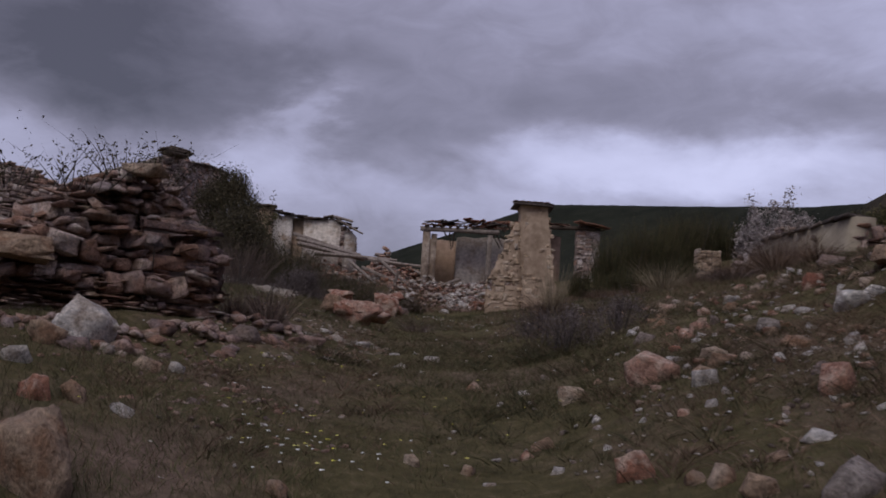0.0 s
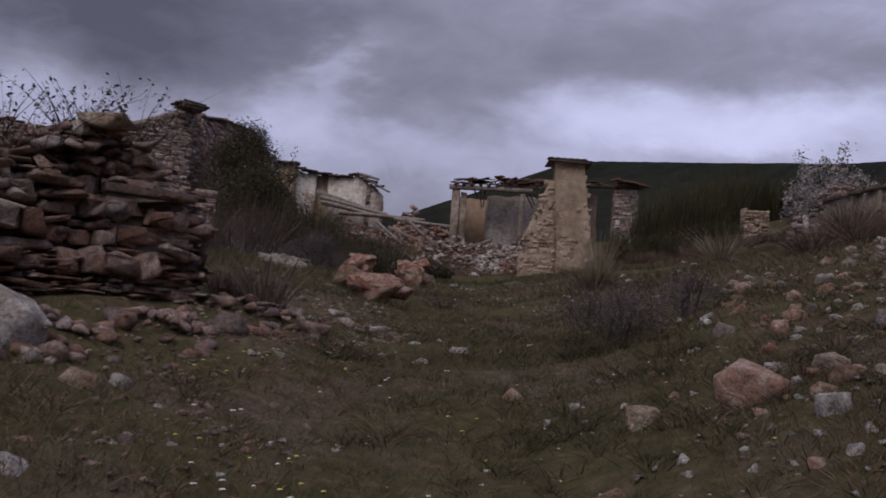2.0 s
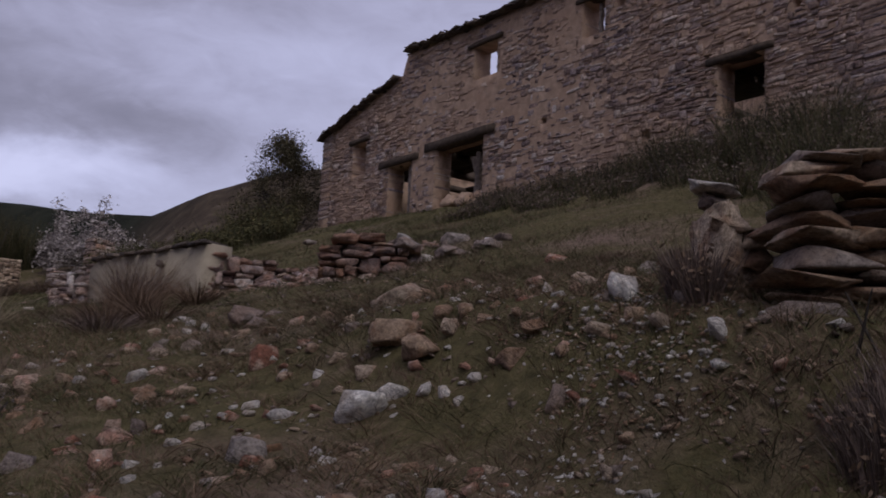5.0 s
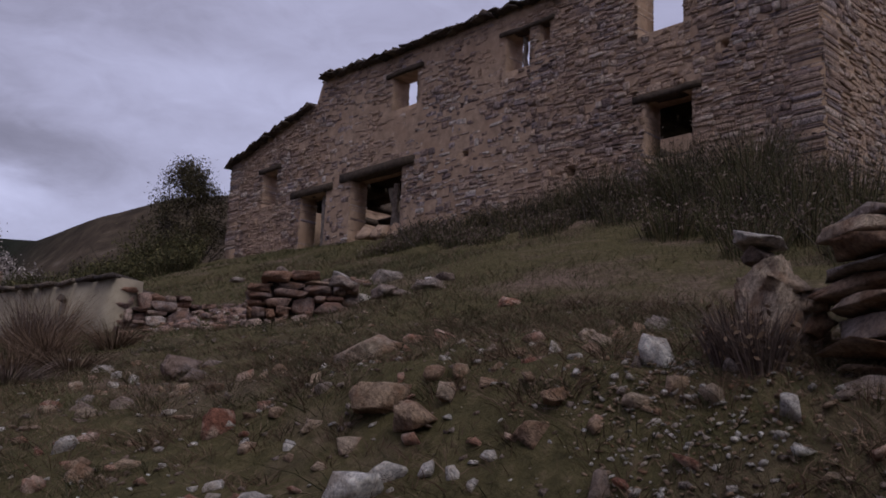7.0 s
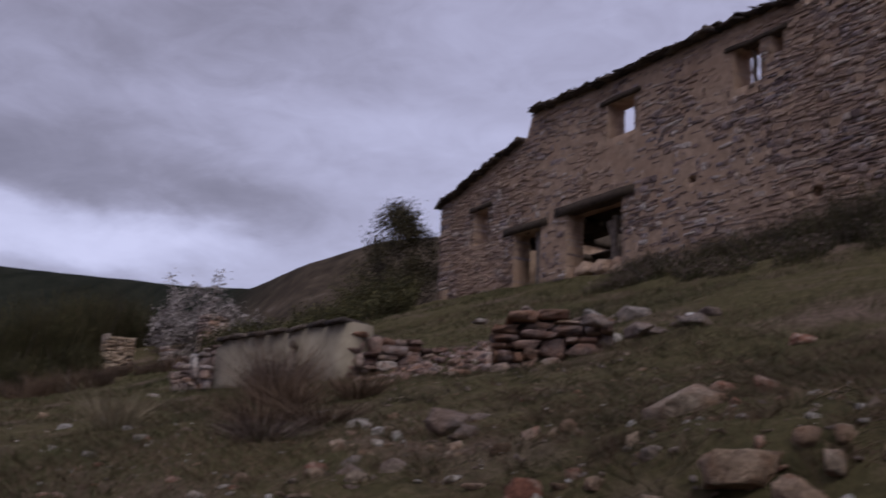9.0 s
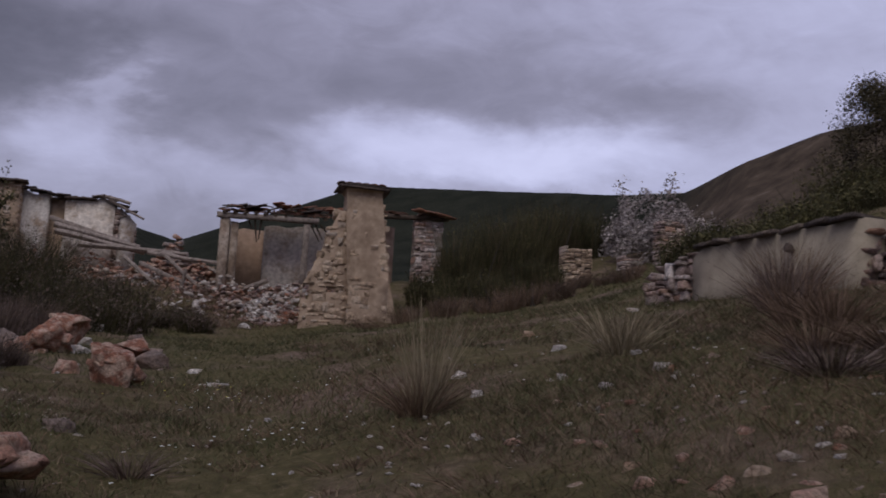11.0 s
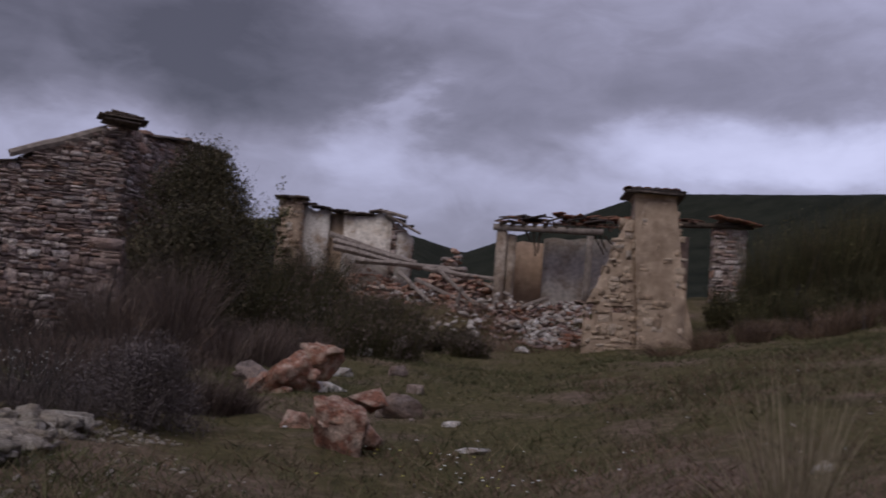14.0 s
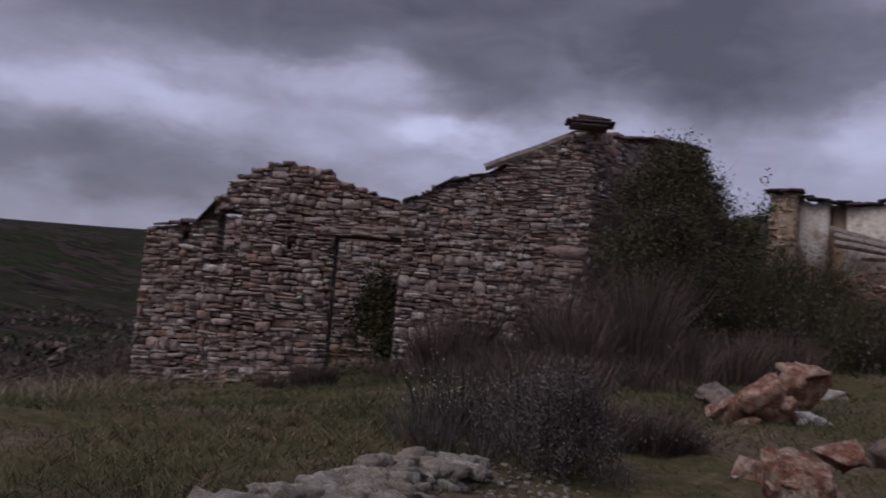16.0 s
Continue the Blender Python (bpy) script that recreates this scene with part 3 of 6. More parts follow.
def squared_beam(parent, name, a, b, w, h, material, label="", seed=0):
    """A squared timber between two points (centre line), slightly uneven."""
    rng = np.random.default_rng(seed)
    a, b = np.array(a, float), np.array(b, float)
    d = (b - a) / np.linalg.norm(b - a)
    u = np.cross(d, (0, 0, 1) if abs(d[2]) < 0.95 else (1, 0, 0))
    u /= np.linalg.norm(u)
    k = np.cross(u, d)
    vs, n = [], 6
    for i in range(n):
        c = a + (b - a) * i / (n - 1) + rng.normal(0, 0.008, 3)
        for sx, sz in ((-1, -1), (1, -1), (1, 1), (-1, 1)):
            vs.append(c + u * sx * w / 2 * rng.uniform(0.9, 1.05) + k * sz * h / 2 * rng.uniform(0.88, 1.06))
    fs = [[i * 4 + q, i * 4 + (q + 1) % 4, (i + 1) * 4 + (q + 1) % 4, (i + 1) * 4 + q] for i in range(n - 1) for q in range(4)] + [[3, 2, 1, 0], [(n - 1) * 4 + q for q in range(4)]]
    return part(name, np_mesh(name, np.array(vs), np.array(fs)), material, parent, label)


# ---- the long two-storey house ----
def long_house():
    A, B = np.array((16.02, 10.45)), np.array((17.35, 29.6))
    ob = thing("ruined_house", (16.7, 20.0, gz(16.7, 20.0)), "long roofless two-storey farmhouse of tan and brown rubble stone", "house")
    L = float(np.linalg.norm(B - A))
    d = (B - A) / L
    n = np.array([d[1], -d[0]])
    # outer face looks west, so the wall runs from the far end to the near corner
    F = lambda y: L - (y - 10.45) / d[1]
    top = [(0, 11.45), (F(25.12), 12.6), (F(25.08), 13.2), (F(21.7), 13.1), (F(17.2), 13.08), (F(16.4), 12.95), (F(14.4), 12.5), (F(14.05), 12.4),
           (F(13.22), 12.65), (F(12.6), 12.9), (F(11.5), 13.3), (L, 13.2)]
    base = [(0, 7.3), (L * 0.5, 7.2), (L, 6.9)]
    holes = [(F(14.15), F(13.07), 8.59, 9.86), (F(14.3), F(13.24), 11.32, 14.5), (F(17.95), F(17.25), 11.5, 12.4), (F(16.95), F(16.65), 11.95, 12.4), (F(21.95), F(21.02), 11.5, 12.42),
             (F(23.5), F(21.45), 6.6, 9.9), (F(25.75), F(24.6), 6.6, 9.78), (F(27.75), F(27.05), 9.82, 10.85),
             (F(16.1), F(15.9), 8.64, 8.84), (F(12.45), F(12.25), 10.5, 10.7), (F(19.3), F(19.1), 9.7, 9.85)]
    wall, place = stone_wall(ob, "front_wall", B, A, 0.6, top, base, holes, HOUSE_STONE, MORTAR, 21, course=(0.05, 0.12), length=(0.14, 0.42), proud=(-0.03, 0.022),
                             label="tan rubble wall with patches of earth mortar", singles=300, pick=(F(14.5), 9.4),
                             sink=lambda s, z: 0.042 * max(0.0, min(1.0, (s - F(25.6)) * 1.2, (F(16.2) - s) * 0.5)) * (0.55 + 0.45 * math.sin(1.7 * s + 0.6 * z) * math.sin(1.9 * z - 0.8 * s)))
    topf = lambda s: float(np.interp(s, [t[0] for t in top], [t[1] for t in top]))
    for s0, s1 in ((0, F(25.65)), (F(24.9), F(16.5))):
        slab_run(wall, "eave", place, s0, s1, topf, 0.5, SLATE, int(s0 * 7) + 3, size=(0.2, 0.45), over=0.22, lift=-0.04, tilt=0.3, layers=2)
    for y0, y1, z, h in ((23.95, 21.0, 10.0, 0.24), (26.2, 24.3, 9.88, 0.2), (27.95, 26.85, 10.93, 0.14), (14.4, 12.85, 9.93, 0.14), (22.2, 20.8, 12.48, 0.12)):
        a, b = place(F(y0), -0.12, z), place(F(y1), -0.12, z)
        squared_beam(ob, "lintel", a, b, 0.34, h, DARK_TIMBER, "dark weathered timber lintel", int(y0 * 3))
    squared_beam(ob, "window_mullion", place(F(17.6), -0.3, 11.5), place(F(17.6), -0.3, 12.4), 0.08, 0.1, TIMBER, "grey timber window mullion", 9)
    squared_beam(ob, "lintel", place(F(18.15), -0.12, 12.46), place(F(16.5), -0.12, 12.46), 0.3, 0.11, DARK_TIMBER, "dark weathered timber lintel", 11)
    # near end wall, far end wall, back wall
    C = A + n * 7.0
    D = B + n * 7.0
    stone_wall(ob, "end_wall", A, C, 0.6, [(0, 13.2), (3.5, 14.6), (7, 13.0)], [(0, 6.9), (7, 8.2)], [], HOUSE_STONE, MORTAR, 22, proud=(-0.03, 0.022), course=(0.05, 0.12), length=(0.16, 0.5), singles=120, pick=(0.8, 9.5),
               label="grey-brown rubble end wall")
    stone_wall(ob, "end_wall", D, B, 0.6, [(0, 11.0), (7, 11.6)], [(0, 8.0), (7, 7.2)], [], HOUSE_STONE, MORTAR, 23, singles=0)
    stone_wall(ob, "back_wall", C, D, 0.6, [(0, 13.0), (13, 12.2), (L, 10.5)], [(0, 8.0), (L, 8.0)], [], HOUSE_STONE, MORTAR, 24, course=(0.14, 0.28), length=(0.4, 0.9), singles=0)
    # joists of the upper floor; its boards are added to shade the rooms
    for i in range(11):
        y = 11.6 + i * 1.65
        a, b = place(F(y), -0.5, 10.25), place(F(y), -6.6, 10.35)
        squared_beam(ob, "floor_joist", a, b, 0.16, 0.2, DARK_TIMBER, "", 60 + i)
    # boards added unseen over the joists, blocking sky light from the rooms below
    for j in (1, 2, 3, 4, 7, 8):
        a, b = place(F(11.0), -0.75 - j * 0.62, 10.4), place(F(28.4), -0.75 - j * 0.62, 10.42)
        squared_beam(ob, "floorboard", a, b, 0.6, 0.05, DARK_TIMBER, "", 80 + j)
    # leaning broken props inside the wide doorway
    for y0, y1, z1 in ((22.1, 22.5, 9.6), (22.7, 22.2, 9.7), (21.8, 21.7, 9.5)):
        a, b = place(F(y0), -0.9, 7.5), place(F(y1), -0.6, z1)
        part("broken_prop", beam_mesh(a, b, 0.10, 0.08, int(y0 * 10)), TIMBER, ob)
    # door post of the narrow doorway
    squared_beam(ob, "door_post", place(F(24.95), -0.3, 7.2), place(F(24.95), -0.3, 9.75), 0.14, 0.12, TIMBER, "grey timber door post", 5)
    # heap of fallen plaster in the wide doorway
    for i in range(12):
        y = 21.6 + 0.16 * i
        x, yy, _ = place(F(y), -0.15 - 0.1 * (i % 4), 0)
        me = rock_mesh(0.5, 0.5, 0.4, 3000 + i)
        me.transform(Matrix.Translation((x, yy, gz(16.3, y) + 0.15 + 0.12 * (i % 3))))
        part("fallen_block", me, MORTAR if i % 3 else HOUSE_STONE, ob)
    return ob


long_house()


# ---- the roofless cottage ----
def cottage():
    P, Q = np.array((-12.05, 21.35)), np.array((-6.4, 25.15))
    ob = thing("ruined_cottage", (-9.2, 23.2, gz(-9.2, 23.2)), "roofless cottage of thin grey and tan dry-laid stones with a doorway", "ruin")
    top = [(0, 4.84), (0.95, 4.98), (1.0, 5.28), (1.5, 5.8), (2.0, 5.98), (2.4, 5.96), (3.75, 5.55), (4.35, 5.3), (4.5, 4.92), (5.6, 5.0), (6.81, 4.95)]
    base = [(0, 2.3), (2.9, 2.9), (6.81, 3.2)]
    holes = [(2.95, 3.97, 2.4, 4.87), (1.1, 1.45, 4.47, 5.12), (0.55, 0.67, 4.62, 4.76), (2.2, 2.33, 4.6, 4.72)]
    wall, place = stone_wall(ob, "front_wall", P, Q, 0.5, top, base, holes, RUIN_STONE, JOINT, 31, course=(0.045, 0.12), length=(0.1, 0.36), proud=(-0.01, 0.06), core_in=0.05, lean=0.03,
                             label="front wall of thin layered stones", singles=300, pick=(2.2, 4.3))
    topf = lambda s: float(np.interp(s, [t[0] for t in top], [t[1] for t in top]))
    slab_run(wall, "coping", place, 0.0, 0.95, topf, 0.42, SLATE, 4, size=(0.15, 0.35), over=0.05, lift=-0.05, tilt=0.1, layers=1)
    squared_beam(ob, "lintel", place(2.7, -0.12, 4.93), place(4.3, -0.12, 5.02), 0.3, 0.13, TIMBER, "grey timber lintel over the doorway", 3)
    squared_beam(ob, "lintel", place(2.7, -0.38, 4.93), place(4.3, -0.38, 5.02), 0.2, 0.12, DARK_TIMBER, "", 4)
    # rear wall that climbs to the capped corner
    R, T = np.array((-14.65, 24.97)), np.array((-8.3, 29.1))
    top2 = [(0, 5.45), (3.4, 5.6), (3.65, 6.0), (4.15, 6.2), (4.85, 6.6), (5.65, 6.8), (5.75, 6.95), (6.65, 7.35), (7.15, 7.6), (7.57, 7.75)]
    w2, place2 = stone_wall(ob, "rear_wall", R, T, 0.5, top2, [(0, 2.4), (7.57, 3.3)], [], RUIN_STONE, JOINT, 32, course=(0.045, 0.12), length=(0.1, 0.38), proud=(-0.01, 0.06), core_in=0.05, label="rear wall climbing to a capped corner", singles=120, pick=(6.2, 6.3))
    slab_run(w2, "coping", place2, 3.75, 5.75, lambda s: float(np.interp(s, [t[0] for t in top2], [t[1] for t in top2])), 0.42, SLATE, 9, size=(0.2, 0.42), over=0.07, lift=-0.06, tilt=0.05, layers=1)
    part("rafter", beam_mesh(place2(5.4, 0.0, 6.82), place2(7.15, -0.1, 7.66), 0.09, 0.1, 6), TIMBER, ob, "grey timber rafter lying on the wall")
    U = np.array((-7.9, 34.2))
    top3 = [(0, 7.75), (1.2, 7.85), (3.0, 8.15), (5.1, 8.3)]
    w3, place3 = stone_wall(ob, "side_wall", T, U, 0.5, top3, [(0, 3.3), (5.2, 3.6)], [], RUIN_STONE, JOINT, 33, course=(0.06, 0.13), length=(0.16, 0.5), singles=80, pick=(0.6, 7.0))
    slab_run(w3, "coping", place3, 0.9, 5.0, lambda s: float(np.interp(s, [t[0] for t in top3], [t[1] for t in top3])), 0.45, SLATE, 12, size=(0.3, 0.6), over=0.1, lift=-0.05, layers=1)
    # flat capping slates on the corner
    for i, (dx, z, r) in enumerate(((0.0, 7.76, 0.36), (0.02, 7.83, 0.5), (0.05, 7.88, 0.4), (0.02, 7.92, 0.28))):
        a = np.array((-8.35 + dx - r * 0.85, 28.85 - r * 0.5, z))
        b = np.array((-8.35 + dx + r * 0.85, 28.85 + r * 0.5, z - 0.02))
        v = flat_slab(a, b, 0.6 * r + 0.3, 0.04, seed=i)
        vv, ff = box_arrays([v])
        part("cap_slab", np_mesh("cap_slab", vv, ff), SLATE, ob, "flat dark capping slab")
    # low side wall between the front and the capped corner
    stone_wall(ob, "low_wall", Q, (-7.9, 29.0), 0.5, [(0, 4.95), (4.1, 4.7)], [(0, 3.1), (4.1, 3.3)], [], RUIN_STONE, JOINT, 34, course=(0.06, 0.13), length=(0.16, 0.5), singles=0, both=True)
    stone_wall(ob, "low_wall", R, P + (R - P) * 0.14, 0.5, [(0, 4.9), (2, 4.5), (4.5, 4.7)], [(0, 2.3), (4.5, 2.2)], [], RUIN_STONE, JOINT, 35, course=(0.08, 0.16), length=(0.2, 0.6), singles=0)
    return ob


cottage()


# ---- the broken dry-stone wall by the path ----
ROUGH_STONE = stone_mat("field_stone", [(0.0, (0.14, 0.10, 0.095)), (0.3, (0.25, 0.185, 0.175)), (0.55, (0.37, 0.225, 0.165)), (0.7, (0.33, 0.265, 0.25)), (0.85, (0.46, 0.34, 0.28)), (1.0, (0.57, 0.50, 0.465))],
                        stain=(0.27, 0.14, 0.09), stain_amount=0.6, stain_scale=4.0)


def near_wall():
    A, B = (-6.2, 5.1), (-2.25, 9.4)
    ob = thing("dry_stone_wall", (-3.2, 8.2, gz(-3.2, 8.2)), "collapsing dry-stone wall of rough brown and grey field stones", "wall")
    L = math.hypot(3.95, 4.3)
    G = lambda s: gz(-6.2 + 3.95 * s / L + 0.2, 5.1 + 4.3 * s / L)
    top = [(0, 2.2), (2.2, 2.35), (3.6, 2.62), (3.9, 2.75), (4.2, 3.0), (4.55, 3.2), (4.85, 3.35), (5.2, 3.3), (5.5, 3.15), (5.62, 2.9), (L, 2.75)]
    base = [(0, G(0) - 0.1), (3, G(3) - 0.1), (L, G(L) - 0.1)]
    stone_wall(ob, "foot_course", A, B, 0.7, [(s, min(z, G(s) + 0.34)) for s, z in top], base, [], ROUGH_STONE, JOINT, 41, units=BLOCKS, core_in=0.1, askew=0.1, course=(0.024, 0.05), length=(0.12, 0.36), proud=(0.0, 0.16),
               label="thin slabs layered at the foot", singles=60, pick=(4.8, 2.1), lean=0.12)
    stone_wall(ob, "middle_course", A, B, 0.7, [(s, min(z, G(s) + 0.85)) for s, z in top], [(s, G(s) + 0.36) for s in (0, 2, 4, L)], [], ROUGH_STONE, JOINT, 44, units=BLOCKS, core_in=0.14, askew=0.2, course=(0.1, 0.17), length=(0.2, 0.42), proud=(-0.06, 0.14),
               label="large rough blocks", singles=60, pick=(4.6, 2.5), lean=0.1)
    stone_wall(ob, "upper_course", (-6.3, 5.25), (-2.32, 9.45), 0.7, top, [(s, G(s) + 0.75) for s in (0, 2, 4, L)], [], ROUGH_STONE, JOINT, 42, units=BLOCKS, core_in=0.14, askew=0.2, course=(0.045, 0.12), length=(0.1, 0.3), proud=(-0.1, 0.08),
               label="loose uneven stones", singles=140, pick=(4.8, 2.9), lean=0.16)
    # loose stones slipped over its top and face
    rg = np.random.default_rng(45)
    for i in range(240):
        q = rg.uniform(1.6, L)
        zt = float(np.interp(q, [t[0] for t in top], [t[1] for t in top]))
        z = zt - abs(rg.normal(0, 0.35)) + 0.03
        if z < G(q) + 0.2:
            continue
        o = -0.16 * (z - G(q)) + rg.uniform(-0.16, 0.02) if z < zt - 0.05 else rg.uniform(-0.55, -0.1)
        w = rg.uniform(0.1, 0.3)
        me = np_mesh("loose_stone", *rock_arrays(w, w * rg.uniform(0.6, 0.9), w * rg.uniform(0.16, 0.45), 1500 + i, 0.08, 1, 3.0))
        me.transform(Euler((rg.uniform(-0.4, 0.4), rg.uniform(-0.4, 0.4), 0)).to_matrix().to_4x4())
        me.transform(Matrix.Translation((-6.2 + 3.95 * q / L + o * 0.74, 5.1 + 4.3 * q / L - o * 0.68, z)))
        part("loose_stone", me, ROUGH_STONE, ob)
    # the broken end that turns back
    stone_wall(ob, "end_face", (-2.3, 9.35), (-3.4, 10.7), 0.7, [(0, 2.95), (0.5, 3.2), (1.7, 3.0)], [(0, G(L) - 0.1), (1.7, G(L) - 0.1)], [], ROUGH_STONE, JOINT, 43, units=BLOCKS, core_in=0.14, askew=0.2, course=(0.05, 0.12), length=(0.12, 0.34), proud=(-0.07, 0.1), singles=50, lean=0.12)
    return ob


near_wall()

# ---- the plastered pillar and the broken shed behind it ----
def ring_tower(levels):
    """A four-sided shaft through levels of (z, x0, x1, y0, y1), as one mesh."""
    vs, fs = [], []
    rng = np.random.default_rng(8)
    for z, x0, x1, y0, y1 in levels:
        for x, y in ((x0, y0), ((x0 + x1) / 2, y0), (x1, y0), (x1, (y0 + y1) / 2), (x1, y1), (x0, y1), (x0, (y0 + y1) / 2)):
            vs.append((x + rng.normal(0, 0.02), y + rng.normal(0, 0.02), z))
    k = 7
    n = len(levels)
    fs = [[i * k + q, i * k + (q + 1) % k, (i + 1) * k + (q + 1) % k, (i + 1) * k + q] for i in range(n - 1) for q in range(k)]
    me = bpy.data.meshes.new("shaft")
    me.from_pydata(vs, [], fs + [list(range(k))[::-1], [(n - 1) * k + q for q in range(k)]])
    return me


def tile_mesh(a, b, w, seed):
    """A curved clay roof tile from a to b."""
    rng = np.random.default_rng(seed)
    a, b = np.array(a, float), np.array(b, float)
    d = (b - a) / np.linalg.norm(b - a)
    u = np.cross(d, (0, 0, 1))
    u /= np.linalg.norm(u)
    k = np.cross(u, d)
    vs = []
    for e, r in ((a, w * 0.5), (b, w * 0.4)):
        for t in (0.0, 0.02):
            for i in range(6):
                an = math.pi * i / 5
                vs.append(e + u * (r - t) * math.cos(an) + k * ((r - t) * math.sin(an) * 0.5))
    q = lambda e, t, i: e * 12 + t * 6 + i
    fs = []
    for i in range(5):
        fs.append([q(0, 0, i), q(1, 0, i), q(1, 0, i + 1), q(0, 0, i + 1)])
        fs.append([q(0, 1, i), q(0, 1, i + 1), q(1, 1, i + 1), q(1, 1, i)])
        fs.append([q(0, 0, i), q(0, 0, i + 1), q(0, 1, i + 1), q(0, 1, i)])
        fs.append([q(1, 0, i), q(1, 1, i), q(1, 1, i + 1), q(1, 0, i + 1)])
    for i in (0, 5):
        fs.append([q(0, 0, i), q(0, 1, i), q(1, 1, i), q(1, 0, i)])
    return np_mesh("tile", np.array(vs), np.array(fs))


def tiles(parent, x0, x1, y0, y1, z0, z1, seed, rows=2, step=0.2, ridge=0.0, loose=0.1):
    """Rows of roof tiles rising from y0, z0 to y1, z1, each tile a piece."""
    rng = np.random.default_rng(seed)
    for r in range(rows):
        fa, fb = r / rows, (r + 1.15) / rows
        x = x0
        while x < x1:
            if rng.random() > loose:
                dz = rng.uniform(-0.03, 0.05) + ridge * (x - x0)
                dx = rng.uniform(-0.07, 0.07)
                a = (x + dx, y0 + (y1 - y0) * fa + rng.uniform(-0.08, 0.05), z0 + (z1 - z0) * fa + dz + 0.02 * r)
                b = (x, y0 + (y1 - y0) * fb, z0 + (z1 - z0) * fb + dz + 0.02 * r)
                part("roof_tile", tile_mesh(a, b, 0.23, seed), TILE, parent)
            x += step


def pillar():
    ob = thing("wall_pillar", (2.9, 31.9, gz(2.9, 31.9)), "tall tapering pillar of limewashed stone with a clay tile cap", "pillar")
    zb = gz(2.9, 31.6) - 0.2
    part("shaft", ring_tower([(zb, 2.62, 3.9, 31.62, 33.0), (4.4, 2.58, 3.72, 31.62, 32.9), (5.2, 2.5, 3.52, 31.6, 32.7), (6.0, 2.42, 3.38, 31.58, 32.6), (6.8, 2.34, 3.28, 31.55, 32.5), (7.3, 2.3, 3.22, 31.55, 32.5), (7.42, 2.26, 3.26, 31.5, 32.5)]),
         PILLAR_MORTAR, ob, "tan lime-plastered stone shaft")
    stone_wall(ob, "front_stones", (2.52, 31.55), (3.5, 31.55), 0.12, [(0, 7.3), (0.75, 7.3), (0.98, 5.2)], [(0, zb), (0.98, zb)], [], PILLAR_STONE, PILLAR_MORTAR, 51, course=(0.07, 0.17), length=(0.15, 0.42), proud=(-0.06, -0.008), singles=90, lean=0.0)
    for i, (x0, x1, z) in enumerate(((2.1, 3.38, 7.44), (2.2, 3.42, 7.5))):
        v, f = box_arrays([flat_slab((x0, 31.95, z), (x1, 31.98, z - 0.03), 1.15, 0.05, seed=i)])
        part("cap_slab", np_mesh("cap_slab", v, f), SLATE, ob, "thin stone cap slab")
    for r, y in enumerate((31.5, 31.85)):
        for i in range(6):
            x = 2.2 + i * 0.2
            part("cap_tile", tile_mesh((x - 0.03, y - 0.1, 7.475 + 0.05 * r), (x + 0.04, y + 0.45, 7.5 + 0.05 * r), 0.23, i), TILE, ob)
    # stub of the wall beside it, stepping down
    w, place = stone_wall(ob, "wall_stub", (1.35, 31.72), (2.5, 31.66), 0.6, [(0, 4.9), (0.15, 5.2), (0.3, 5.5), (0.45, 5.75), (0.6, 6.3), (0.7, 6.75), (0.95, 6.95), (1.15, 6.9)], [(0, zb), (1.15, zb)],
                          [(0.05, 0.2, 4.55, 4.95), (0.62, 0.85, 4.75, 4.9)], PILLAR_STONE, PILLAR_MORTAR, 52, course=(0.07, 0.16), length=(0.13, 0.34), proud=(-0.05, 0.02), singles=70,
                          label="broken limewashed wall stub stepping down")
    return ob


pillar()


def wall_box(parent, name, x0, x1, y0, y1, z0, z1, material, label="", seed=0, top=None):
    """A plastered wall piece with an uneven top."""
    rng = np.random.default_rng(seed)
    n = max(2, int((x1 - x0) / 0.2) + 1)
    xs = np.linspace(x0, x1, n)
    vs = []
    for x in xs:
        zt = (np.interp(x, [t[0] for t in top], [t[1] for t in top]) if top else z1) + rng.uniform(-0.05, 0.04)
        vs += [(x, y0 + rng.normal(0, 0.008), z0), (x, y0 + rng.normal(0, 0.008), zt), (x, y1, zt), (x, y1, z0)]
    fs = [[i * 4 + q, i * 4 + (q + 1) % 4, (i + 1) * 4 + (q + 1) % 4, (i + 1) * 4 + q] for i in range(n - 1) for q in range(4)]
    fs = [f[::-1] for f in fs] + [[0, 1, 2, 3], [(n - 1) * 4 + q for q in (3, 2, 1, 0)]]
    return part(name, np_mesh(name, np.array(vs), np.array(fs)), material, parent, label)


